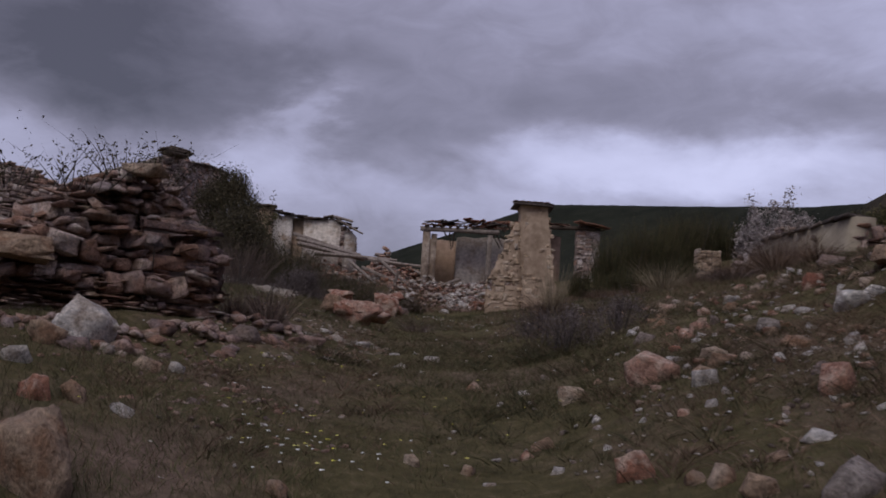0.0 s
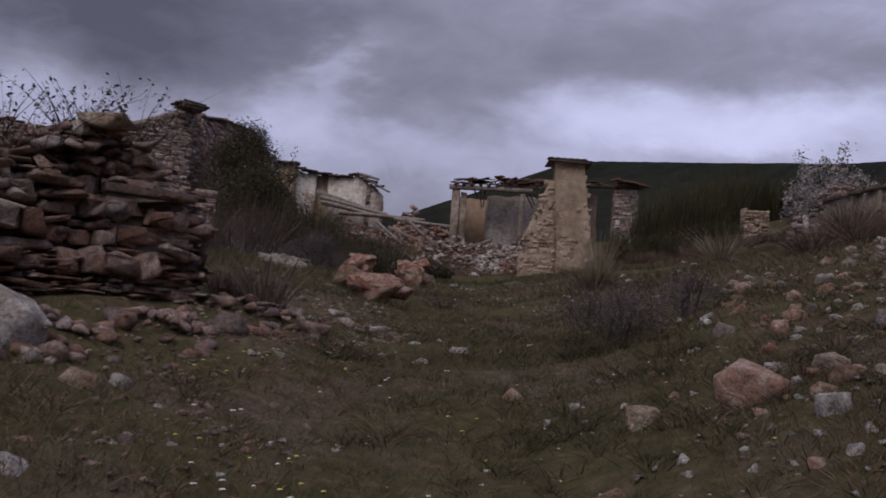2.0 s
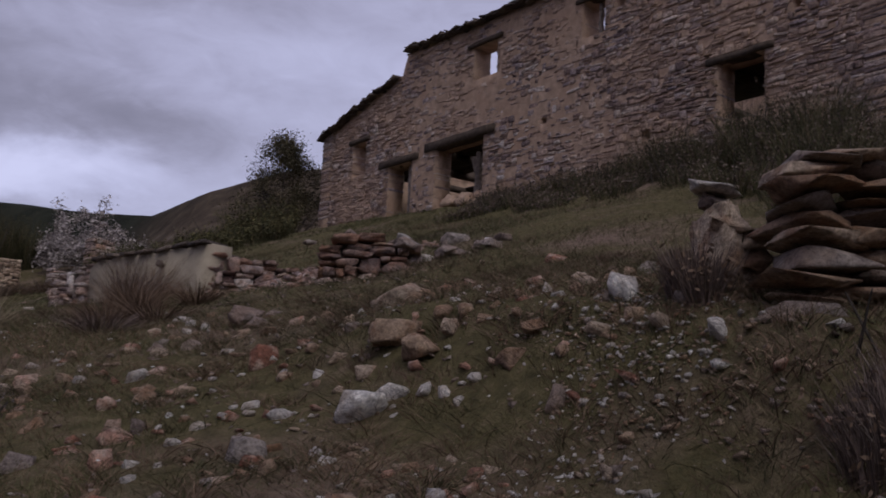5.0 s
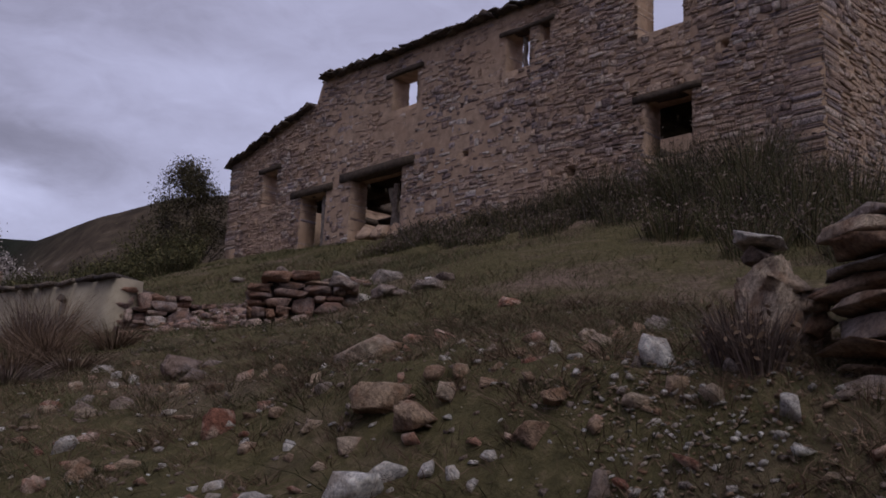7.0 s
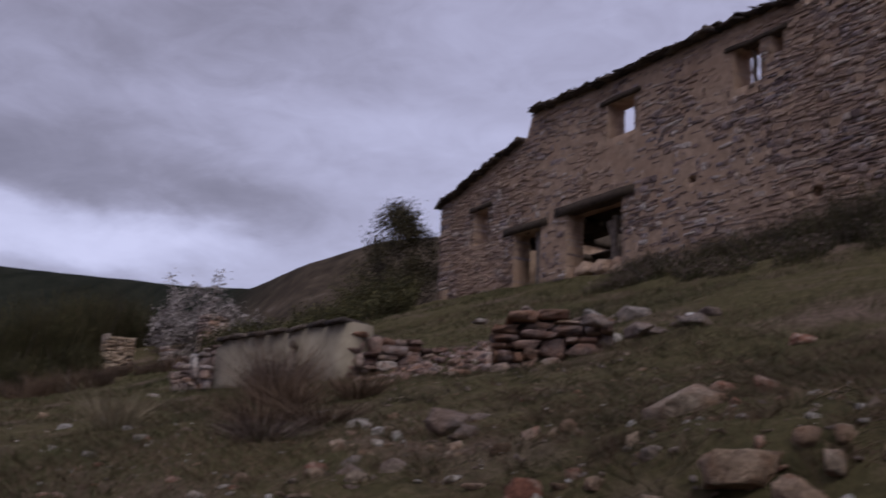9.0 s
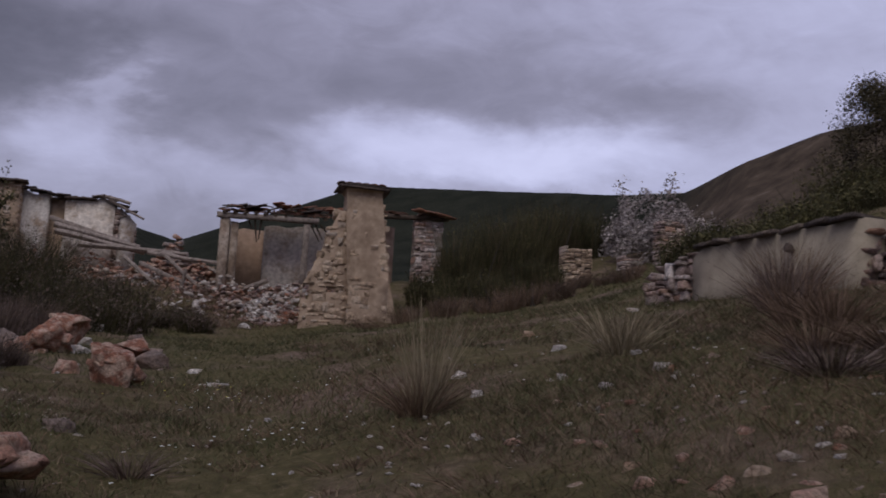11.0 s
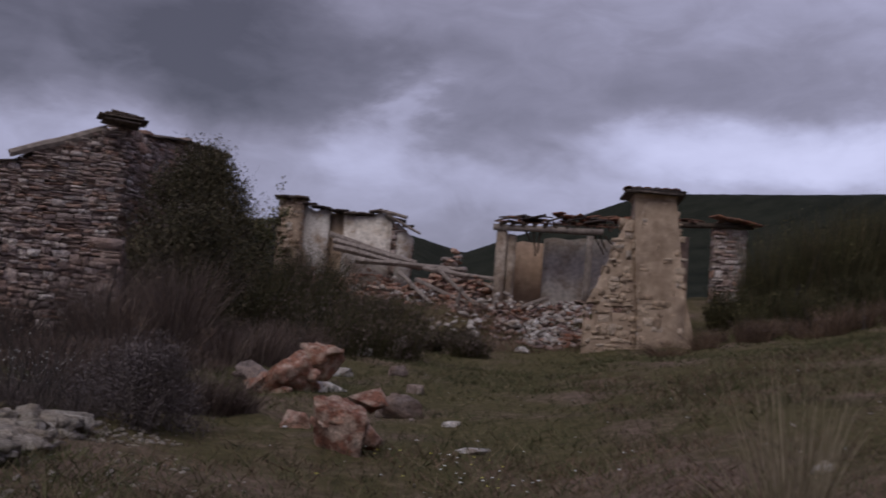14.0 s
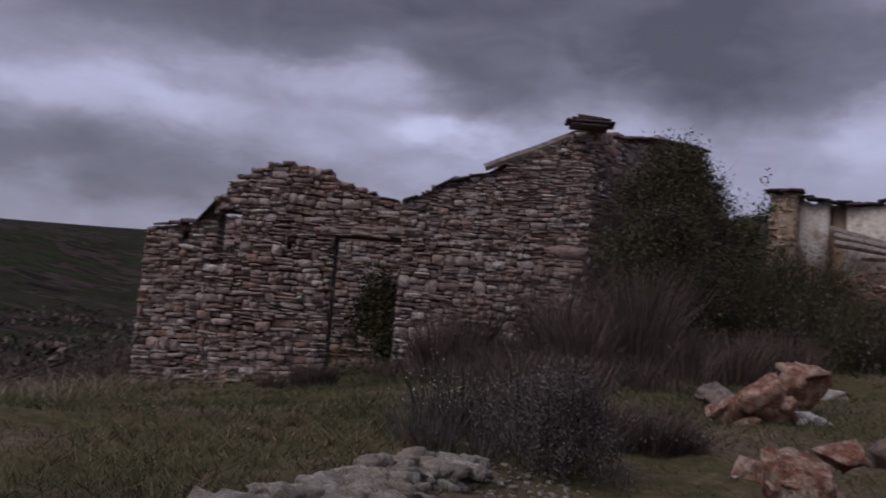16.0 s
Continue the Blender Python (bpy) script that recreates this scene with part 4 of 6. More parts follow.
def shed():
    ob = thing("ruined_shed", (0.6, 37.0, gz(0.6, 37.0)), "collapsed shed with a sagging clay-tile roof and white plastered back wall", "ruin")
    wall_box(ob, "end_wall", -0.9, -0.62, 36.7, 39.0, 4.2, 7.1, TAN_PLASTER, "stained tan plaster end wall", 1)
    wall_box(ob, "side_pier", -0.58, -0.36, 36.8, 37.2, 4.2, 7.05, TAN_PLASTER, "", 2)
    wall_box(ob, "back_wall", 0.45, 2.6, 38.0, 38.3, 4.2, 7.15, WHITEWASH, "white plastered back wall", 3)
    wall_box(ob, "dark_back_wall", -0.7, 0.5, 39.0, 39.3, 4.2, 7.1, MORTAR, "earth-coloured inner wall", 4)
    wall_box(ob, "partition", 0.42, 0.52, 38.1, 39.0, 4.2, 7.1, WHITE_PLASTER, "", 5)
    squared_beam(ob, "eave_beam", (-1.0, 36.75, 7.17), (2.0, 36.65, 7.2), 0.16, 0.16, TIMBER, "grey timber eave beam", 4)
    squared_beam(ob, "prop", (1.62, 36.8, 5.2), (1.66, 36.72, 7.1), 0.2, 0.2, TIMBER, "grey timber post", 6)
    for i in range(11):
        x = -0.8 + i * 0.3
        part("rafter", beam_mesh((x, 36.6, 7.27), (x + 0.1, 39.2, 7.72), 0.055, 0.05, i), DARK_TIMBER, ob)
    v, f = box_arrays([np.array([(-0.95, 36.7, 7.32), (2.9, 36.6, 7.34), (2.9, 37.6, 7.50), (-0.9, 37.6, 7.48), (-0.95, 36.7, 7.35), (2.9, 36.6, 7.37), (2.9, 37.6, 7.53), (-0.9, 37.6, 7.51)])])
    part("roof_boarding", np_mesh("roof_boarding", v, f), TILE, ob, "roof boarding under the tiles")
    tiles(ob, 0.4, 2.8, 36.65, 37.6, 7.33, 7.5, 7, rows=3, step=0.2, loose=0.3)
    rg = np.random.default_rng(71)
    for i in range(46):
        x = -0.95 + 3.7 * rg.random()
        a = np.array((x, 36.6 + 0.9 * rg.random(), 7.4 + 0.08 * rg.random() + 0.06 * (x + 1) + 0.1 * math.exp(-((x - 0.5) / 0.5) ** 2)))
        d = np.array((rg.uniform(0.2, 0.5), rg.uniform(-0.2, 0.2), rg.uniform(-0.06, 0.1)))
        v, f = box_arrays([flat_slab(a, a + d, rg.uniform(0.16, 0.26), 0.035, seed=i + 200)])
        part("broken_tile", np_mesh("broken_tile", v, f), TILE if i % 3 else SLATE, ob)
    # a few slipped boards and hanging laths
    for i, (x, dx) in enumerate(((0.1, 0.1), (0.3, -0.05), (1.75, 0.3), (1.9, 0.25), (2.05, 0.35), (-0.1, 0.15))):
        part("hanging_lath", beam_mesh((x, 36.75, 7.12), (x + dx, 36.85, 6.45 + 0.08 * i), 0.03, 0.02, i + 40, sides=5), DARK_TIMBER, ob)
    for i in range(5):
        a = np.array((-0.7 + i * 0.55, 36.55, 7.42 + 0.03 * (i % 2)))
        v, f = box_arrays([flat_slab(a, a + (0.5, 0.25, 0.16), 0.28, 0.04, seed=i)])
        part("slipped_slab", np_mesh("slipped_slab", v, f), SLATE, ob)
    # the part beyond the pillar
    stone_wall(ob, "rear_pier", (4.9, 36.3), (5.75, 36.3), 0.5, [(0, 7.65), (0.4, 7.75), (0.85, 7.5)], [(0, 4.6), (0.85, 4.6)], [], RUIN_STONE, WHITE_PLASTER, 53, course=(0.07, 0.16), length=(0.14, 0.36), proud=(-0.03, 0.03), singles=60)
    wall_box(ob, "rear_wall", 2.6, 4.5, 38.0, 38.3, 4.4, 7.4, MORTAR, "", 9)
    squared_beam(ob, "eave_beam", (3.2, 36.4, 7.45), (5.9, 36.3, 7.55), 0.14, 0.14, DARK_TIMBER, "", 14)
    tiles(ob, 3.35, 4.6, 36.3, 38.2, 7.57, 7.82, 17, rows=4, step=0.2, loose=0.1)
    v, f = box_arrays([np.array([(3.2, 36.35, 7.52), (4.6, 36.3, 7.56), (4.6, 38.3, 7.82), (3.2, 38.3, 7.8), (3.2, 36.35, 7.55), (4.6, 36.3, 7.59), (4.6, 38.3, 7.85), (3.2, 38.3, 7.83)])])
    part("roof_boarding", np_mesh("roof_boarding", v, f), DARK_TIMBER, ob)
    for i in range(4):
        a = np.array((4.85 + i * 0.25, 36.1, 7.74 - 0.03 * i))
        v, f = box_arrays([flat_slab(a, a + (0.4, 0.15, -0.05), 0.5, 0.04, seed=i + 70)])
        part("slipped_slab", np_mesh("slipped_slab", v, f), TILE, ob)
    return ob


shed()


def far_ruin():
    ob = thing("ruined_barn", (-6.0, 40.4, gz(-6.0, 40.4)), "roofless barn ruin with peeling white plaster inside walls", "ruin")
    stone_wall(ob, "corner_pier", (-8.06, 40.2), (-7.3, 40.15), 0.7, [(0, 8.15), (0.76, 8.2)], [(0, 4.8), (0.76, 4.8)], [(0.3, 0.52, 6.25, 6.55)], PILLAR_STONE, PILLAR_MORTAR, 61, course=(0.08, 0.2), length=(0.15, 0.4), proud=(-0.05, 0.03), singles=60,
               label="tan stone corner pier")
    for i in range(4):
        v, f = box_arrays([flat_slab((-8.2 + 0.22 * i, 40.3, 8.22 + 0.03 * (i % 2)), (-7.7 + 0.2 * i, 40.35, 8.25), 0.7, 0.05, seed=i)])
        part("cap_slab", np_mesh("cap_slab", v, f), SLATE, ob)
    wall_box(ob, "plaster_wall", -7.3, -6.45, 40.45, 40.95, 4.9, 8.0, WHITE_PLASTER, "peeling pale plaster wall", 11, top=[(-7.3, 8.1), (-6.9, 7.9), (-6.45, 7.95)])
    wall_box(ob, "door_reveal", -6.45, -5.95, 40.75, 41.05, 4.9, 7.9, PILLAR_MORTAR, "", 12)
    wall_box(ob, "plaster_wall", -5.95, -4.4, 40.4, 40.95, 4.9, 7.9, WHITEWASH, "peeling white plaster wall", 13, top=[(-5.95, 7.8), (-5.2, 7.75), (-4.9, 7.95), (-4.4, 7.85)])
    wall_box(ob, "plaster_wall", -4.25, -3.75, 40.5, 41.0, 4.9, 7.6, WHITE_PLASTER, "", 14, top=[(-4.25, 7.65), (-3.75, 7.2)])
    stone_wall(ob, "rubble_end", (-4.4, 40.42), (-3.7, 40.6), 0.6, [(0, 7.7), (0.3, 7.4), (0.72, 6.9)], [(0, 4.9), (0.72, 4.9)], [(0.18, 0.55, 5.5, 7.3)], RUIN_STONE, JOINT, 62, singles=30)
    rng = np.random.default_rng(4)
    for i in range(13):
        x = -7.2 + i * 0.27
        z = float(np.interp(x, [-7.3, -6.5, -5.5, -4.9, -4.4, -3.7], [8.1, 7.95, 7.8, 7.98, 7.85, 7.4]))
        v, f = box_arrays([flat_slab((x - 0.15, 40.5, z + 0.02), (x + rng.uniform(0.15, 0.3), 40.55, z + rng.uniform(-0.03, 0.1)), 0.6, 0.05, seed=i + 9)])
        part("coping_slab", np_mesh("coping_slab", v, f), SLATE, ob)
    part("rafter_stub", beam_mesh((-4.6, 40.3, 7.85), (-3.45, 40.2, 7.3), 0.05, 0.04, 3, sides=5), TIMBER, ob)
    part("rafter_stub", beam_mesh((-4.8, 40.3, 7.98), (-3.9, 40.1, 7.8), 0.06, 0.05, 4, sides=5), TIMBER, ob)
    return ob


far_ruin()

# fallen roof timbers between the two ruins
BEAMS = (((-6.3, 40.0, 7.1), (-3.5, 39.6, 6.35)), ((-6.1, 39.8, 6.85), (-3.4, 39.3, 6.3)), ((-6.0, 39.5, 6.65), (-3.2, 39.0, 6.15)), ((-5.2, 39.0, 6.2), (-1.9, 38.6, 6.05)),
         ((-2.55, 37.5, 6.0), (-1.3, 36.4, 4.95)), ((-3.2, 38.0, 5.7), (-1.6, 36.6, 5.05)), ((-1.9, 36.3, 4.6), (-1.75, 36.2, 5.45)), ((-3.0, 38.0, 6.0), (-0.5, 37.0, 5.75)),
         ((-2.6, 38.3, 6.1), (-0.4, 36.7, 5.35)), ((-3.6, 37.4, 5.8), (-2.5, 36.3, 4.9)), ((-0.9, 36.1, 4.6), (-0.75, 36.0, 5.2)), ((-1.2, 36.2, 4.5), (0.6, 35.6, 5.25)))
for i, (a, b) in enumerate(BEAMS):
    r = 0.09 if i < 4 else 0.065
    ob = part("fallen_timber", beam_mesh(a, b, r, r * 0.85, 100 + i), TIMBER)
    tagged(ob, "grey weathered roof timber fallen across rubble", "timber", "fallen roof timbers")


# ---- rocks ----
ROCK_MATS = {
    "T": stone_mat("tan_rock", [(0.0, (0.25, 0.165, 0.115)), (0.5, (0.345, 0.25, 0.18)), (1.0, (0.42, 0.335, 0.265))], stain=(0.22, 0.115, 0.065), stain_amount=0.7, stain_scale=6.0),
    "W": stone_mat("pale_rock", [(0.0, (0.42, 0.39, 0.375)), (0.5, (0.56, 0.52, 0.49)), (1.0, (0.68, 0.65, 0.63))], stain=(0.29, 0.22, 0.165), stain_amount=0.7, stain_scale=6.0),
    "R": stone_mat("reddish_rock", [(0.0, (0.20, 0.085, 0.06)), (0.4, (0.31, 0.15, 0.10)), (0.7, (0.36, 0.20, 0.15)), (1.0, (0.42, 0.27, 0.21))], stain=(0.52, 0.40, 0.32), stain_amount=0.75, stain_scale=9.0),
    "G": stone_mat("grey_brown_rock", [(0.0, (0.17, 0.13, 0.115)), (0.5, (0.24, 0.19, 0.17)), (1.0, (0.31, 0.27, 0.25))], stain=(0.24, 0.15, 0.10), stain_amount=0.4, stain_scale=3.0),
}
LEDGE = stone_mat("pale_limestone", [(0.0, (0.27, 0.235, 0.195)), (0.5, (0.34, 0.30, 0.255)), (1.0, (0.40, 0.36, 0.315))], stain=(0.30, 0.24, 0.18), stain_amount=0.5, stain_scale=2.5)
ROCK_LABELS = {
    "T": "rough tan and orange sandstone block lying in grass", "W": "pale whitish broken stone lying on the turf",
    "R": "rust-red weathered stone lying in grass", "G": "grey-brown angular stone lying in grass"}


ROCKS = [0]


def rock(x, y, w, h, kind, lift=0.0, label=""):
    ROCKS[0] += 1
    if h > 0.5 * w and lift == 0 and w < 0.4:
        h = 0.42 * w + 0.2 * h
    flat = h < 0.28 * w
    hh = h * 1.45 + 0.03 if lift == 0 else h * 1.15
    dpt = w * (0.75 if not flat else 0.6)
    v, f = rock_arrays(w * 1.04, dpt, hh, 500 + ROCKS[0], 0.09 if w > 0.28 else 0.06, 3 if w > 0.45 else 2 if w > 0.16 else 1)
    ob = new("flat_stone" if flat else ("boulder" if w > 0.34 else "rock"), np_mesh("rock", v, f))
    ob.data.materials.append(ROCK_MATS[kind])
    ob.location = (x, y, gz(x, y) + h - hh / 2 + lift)
    lay = np.random.default_rng(40 + ROCKS[0])
    ob.rotation_euler = (lay.uniform(-0.2, 0.2), lay.uniform(-0.25, 0.25), lay.uniform(-0.5, 0.5)) if lift == 0 else (0.04, 0.08, 0.2)
    tagged(ob, label or ROCK_LABELS[kind], "stone", "stones strewn over the slope")
    if w > 0.44 and h > 0.25 and not flat:
        # a big stone is broken into blocks that still cling together
        rg = np.random.default_rng(700 + ROCKS[0])
        for i in range(6):
            u = w * rg.uniform(0.25, 0.55)
            q, g = rock_arrays(u, u * rg.uniform(0.6, 1.0), u * rg.uniform(0.4, 0.75), 3000 + 20 * ROCKS[0] + i, 0.1, 2, 3.0)
            a, z = rg.uniform(0, 6.28), rg.uniform(-0.2, 0.36)
            k = 0.42 * math.sqrt(max(0.1, 1 - (2 * z) ** 2))
            block = new("broken_block", np_mesh("broken_block", q + (k * w * math.cos(a), k * dpt * math.sin(a), z * hh), g))
            block.data.materials.append(ROCK_MATS[kind])
            block.parent = ob
    return ob


for x, y, w, h in ((-1.8, 4.15, 0.41, 0.33), (-2.79, 6.6, 0.23, 0.31), (-2.2, 5.56, 0.17, 0.22), (-2.14, 6.66, 0.18, 0.11), (-0.94, 4.79, 0.12, 0.07), (-0.34, 5.66, 0.1, 0.08), (-0.03, 5.67, 0.09, 0.06), (0.74, 7.12, 0.21, 0.1), (0.46, 6.24, 0.16, 0.06), (1.79, 7.26, 0.19, 0.09), (0.99, 4.75, 0.1, 0.1), (1.08, 4.64, 0.16, 0.09), (1.17, 4.41, 0.17, 0.07), (1.36, 4.75, 0.11, 0.05), (2.28, 7, 0.24, 0.09), (2.39, 7.76, 0.12, 0.1), (2.2, 10.57, 0.17, 0.06), (2.16, 10.89, 0.13, 0.04), (2.63, 9.67, 0.13, 0.07), (4.39, 9.31, 0.4, 0.14), (4.21, 10.15, 0.1, 0.13), (4.38, 10.19, 0.15, 0.09), (2.33, 6.92, 0.21, 0.07), (2.56, 9.51, 0.15, 0.1),):
    rock(x, y, w, h, "T")
for x, y, w, h in ((3.81, 19.9, 0.18, 0.07), (3.55, 7.29, 0.19, 0.07), (1.88, 9.52, 0.17, 0.05), (3.7, 7.29, 0.21, 0.04), (3.29, 6.36, 0.1, 0.03), (3.94, 7.85, 0.1, 0.04), (4.18, 7.86, 0.12, 0.03), (4.41, 7.58, 0.13, 0.11), (2.73, 6.53, 0.14, 0.04), (2.87, 6.37, 0.09, 0.03), (3.14, 6.35, 0.14, 0.04), (2.81, 7.23, 0.12, 0.04), (2.9, 6.89, 0.1, 0.03), (3.78, 6.54, 0.16, 0.05), (3.25, 9.01, 0.15, 0.04), (2.79, 9.45, 0.15, 0.04), (3.25, 10.81, 0.14, 0.06), (3.73, 6.88, 0.14, 0.04), (3.61, 7.02, 0.12, 0.03), (2.28, 7.82, 0.08, 0.03), (3.61, 8.36, 0.38, 0.11), (3.73, 8.01, 0.18, 0.08), (3.57, 8.04, 0.31, 0.1), (3.85, 8.2, 0.15, 0.06),):
    rock(x, y, w, h, "T")
for x, y, w, h in ((3.91, 8.06, 0.11, 0.05), (3.62, 11.31, 0.15, 0.04), (3.15, 11.12, 0.14, 0.04), (3.9, 10.76, 0.17, 0.05), (4.57, 7.5, 0.12, 0.05), (4.78, 7.49, 0.12, 0.06), (4.43, 7.11, 0.05, 0.03), (4.31, 7.45, 0.14, 0.11), (4.72, 7.56, 0.09, 0.08), (3.81, 7.79, 0.11, 0.03), (3.82, 7.53, 0.15, 0.03), (4.18, 7.38, 0.16, 0.05), (3.45, 8.72, 0.17, 0.04), (3.53, 9.13, 0.15, 0.03), (3.84, 6.73, 0.16, 0.04), (3.58, 11.58, 0.16, 0.07), (2.83, 11.46, 0.1, 0.07), (2.34, 11.36, 0.13, 0.06), (2.04, 12.01, 0.12, 0.03), (2.91, 10.8, 0.19, 0.03), (2.5, 10.65, 0.15, 0.04), (1.74, 11.97, 0.1, 0.03), (4.01, 10.85, 0.17, 0.06), (3.84, 10.19, 0.14, 0.05),):
    rock(x, y, w, h, "T")
for x, y, w, h in ((3.86, 9.19, 0.1, 0.05), (3.37, 8.34, 0.16, 0.05), (2.11, 10.28, 0.18, 0.05), (1.35, 7.49, 0.1, 0.04), (1.71, 6.92, 0.19, 0.09), (1.59, 6.77, 0.18, 0.05), (2.39, 6.13, 0.09, 0.03), (1.83, 6.53, 0.07, 0.03), (1.75, 6.25, 0.09, 0.03), (1.91, 9.82, 0.13, 0.03), (0.98, 7.52, 0.08, 0.04),):
    rock(x, y, w, h, "T")
for x, y, w, h in ((-2.69, 7.04, 0.45, 0.3), (-2.71, 5.95, 0.2, 0.12), (-1.91, 5.51, 0.25, 0.03), (-1.98, 6.83, 0.13, 0.11), (0.45, 5.51, 0.08, 0.06), (0.09, 5.43, 0.08, 0.03), (1.5, 6.46, 0.17, 0.15), (1.39, 5.93, 0.08, 0.06), (1.63, 4.94, 0.17, 0.06), (2.01, 6.56, 0.1, 0.06), (2.59, 6.81, 0.16, 0.08), (0.81, 6.46, 0.08, 0.03), (0.74, 5.74, 0.09, 0.03), (3.1, 7.98, 0.28, 0.18), (2.62, 7.6, 0.11, 0.03), (1.9, 8.18, 0.09, 0.03), (1.99, 8.37, 0.08, 0.03), (2.07, 8.25, 0.05, 0.03), (2.28, 8.52, 0.1, 0.04), (2.47, 8.63, 0.09, 0.04), (2.87, 8.76, 0.12, 0.03), (2.91, 8.44, 0.2, 0.04), (1.71, 9.67, 0.11, 0.03), (2.71, 10.02, 0.09, 0.12),):
    rock(x, y, w, h, "W")
for x, y, w, h in ((2.71, 10.01, 0.13, 0.14), (3.28, 7.95, 0.24, 0.07), (-2.99, 29.12, 0.32, 0.28), (-0.15, 18.24, 0.33, 0.05), (-2.62, 24.71, 0.46, 0.14), (2.08, 16.26, 0.12, 0.08), (3.69, 16.93, 0.13, 0.06), (0.07, 32.2, 0.35, 0.11), (-0.45, 19.71, 0.18, 0.05), (3.36, 7.76, 0.11, 0.05), (3.34, 7.48, 0.08, 0.04), (2.65, 8.65, 0.1, 0.03), (1.53, 9.9, 0.09, 0.03), (3.46, 7.47, 0.12, 0.03), (3.33, 8.74, 0.09, 0.04), (3.73, 6.19, 0.12, 0.09), (4.2, 7.65, 0.12, 0.07), (2.59, 6.64, 0.07, 0.03), (2.53, 10.49, 0.08, 0.03), (2.72, 14.17, 0.13, 0.04), (3.95, 11.69, 0.11, 0.06), (4, 11.5, 0.09, 0.05), (2.83, 10.19, 0.12, 0.06), (4.37, 8.98, 0.07, 0.03),):
    rock(x, y, w, h, "W")
for x, y, w, h in ((4.19, 9.5, 0.08, 0.03), (4.17, 12.4, 0.11, 0.06), (4.11, 12.09, 0.17, 0.06), (3.79, 11.44, 0.1, 0.04), (3.36, 17.26, 0.17, 0.05), (1.96, 15.06, 0.13, 0.06), (3.15, 14.16, 0.15, 0.06), (5.69, 20.88, 0.24, 0.07), (3.23, 10.06, 0.05, 0.03), (3.35, 15.18, 0.11, 0.04), (3.37, 7.61, 0.08, 0.05), (1.56, 7.53, 0.19, 0.05), (2.2, 6.55, 0.07, 0.04), (2.48, 6.43, 0.11, 0.07), (-0.57, 9.3, 0.14, 0.05), (-1.01, 10.55, 0.17, 0.05), (-0.26, 9.81, 0.16, 0.05), (-0.35, 8.8, 0.09, 0.03), (-0.85, 9.36, 0.08, 0.03), (-1.31, 10.58, 0.21, 0.05), (-1.45, 10.92, 0.17, 0.05), (-0.63, 10.11, 0.12, 0.03), (1.64, 9.48, 0.12, 0.04), (2.68, 7.8, 0.11, 0.04),):
    rock(x, y, w, h, "W")
for x, y, w, h in ((2.01, 7.07, 0.06, 0.03), (0.73, 7.64, 0.07, 0.03), (0.47, 7.86, 0.12, 0.03), (-0.43, 10.34, 0.09, 0.03),):
    rock(x, y, w, h, "W")
for x, y, w, h in ((-2.37, 5.46, 0.23, 0.18), (0.1, 8.2, 0.15, 0.08), (0.34, 6.02, 0.1, 0.06), (1.31, 7.05, 0.39, 0.2), (1.22, 5.89, 0.08, 0.08), (0.79, 5.09, 0.23, 0.14), (2.03, 5.71, 0.29, 0.16), (1.92, 8.53, 0.15, 0.11), (2.11, 8.87, 0.17, 0.08), (2.32, 9.47, 0.13, 0.08), (3.33, 9.41, 0.2, 0.22), (5.24, 9.64, 0.24, 0.08), (4.15, 10.27, 0.15, 0.14), (2.32, 9.48, 0.13, 0.08), (7.74, 10.73, 0.34, 0.09), (-2.63, 21.61, 0.81, 0.46), (-1.13, 17.69, 0.48, 0.39), (-1.77, 18.77, 0.29, 0.17), (5.18, 9.31, 0.23, 0.09), (3.78, 8.39, 0.06, 0.03), (2.32, 10.93, 0.19, 0.07), (2.16, 11.33, 0.13, 0.07), (2.22, 11.86, 0.08, 0.04), (2, 11.74, 0.15, 0.04),):
    rock(x, y, w, h, "R")
for x, y, w, h in ((3.23, 11.22, 0.17, 0.05), (3.61, 9.33, 0.15, 0.03),):
    rock(x, y, w, h, "R")
for x, y, w, h in ((1.49, 4.23, 0.28, 0.14), (-1.92, 8.73, 0.27, 0.15), (-1.71, 10.08, 0.23, 0.16), (2.44, 8.02, 0.2, 0.13), (2.26, 8.9, 0.11, 0.07), (1.63, 8.93, 0.16, 0.09), (4.28, 11.3, 0.35, 0.15), (9.63, 14.43, 0.48, 0.16), (-1.02, 20.14, 0.48, 0.27), (-2.54, 29.68, 0.75, 0.42), (-1.69, 24.66, 0.3, 0.21), (-1.21, 23.12, 0.27, 0.16), (-1.1, 14.73, 0.23, 0.08), (3.39, 6.85, 0.16, 0.11), (3.95, 7.01, 0.08, 0.04), (5.18, 7.95, 0.22, 0.09), (3.16, 5.65, 0.1, 0.05), (3.96, 6.54, 0.17, 0.04), (3.51, 14.11, 0.19, 0.05), (3.68, 8.92, 0.09, 0.05), (4.57, 11.29, 0.21, 0.05), (4.22, 10.99, 0.28, 0.07), (3.32, 11, 0.18, 0.05), (5.04, 7.54, 0.21, 0.08),):
    rock(x, y, w, h, "G")
for x, y, w, h in ((4.24, 8.12, 0.11, 0.03), (8.36, 13.16, 0.41, 0.16), (3.44, 11.17, 0.15, 0.06), (3.53, 10.81, 0.2, 0.08), (2.11, 6.09, 0.15, 0.08),):
    rock(x, y, w, h, "G")

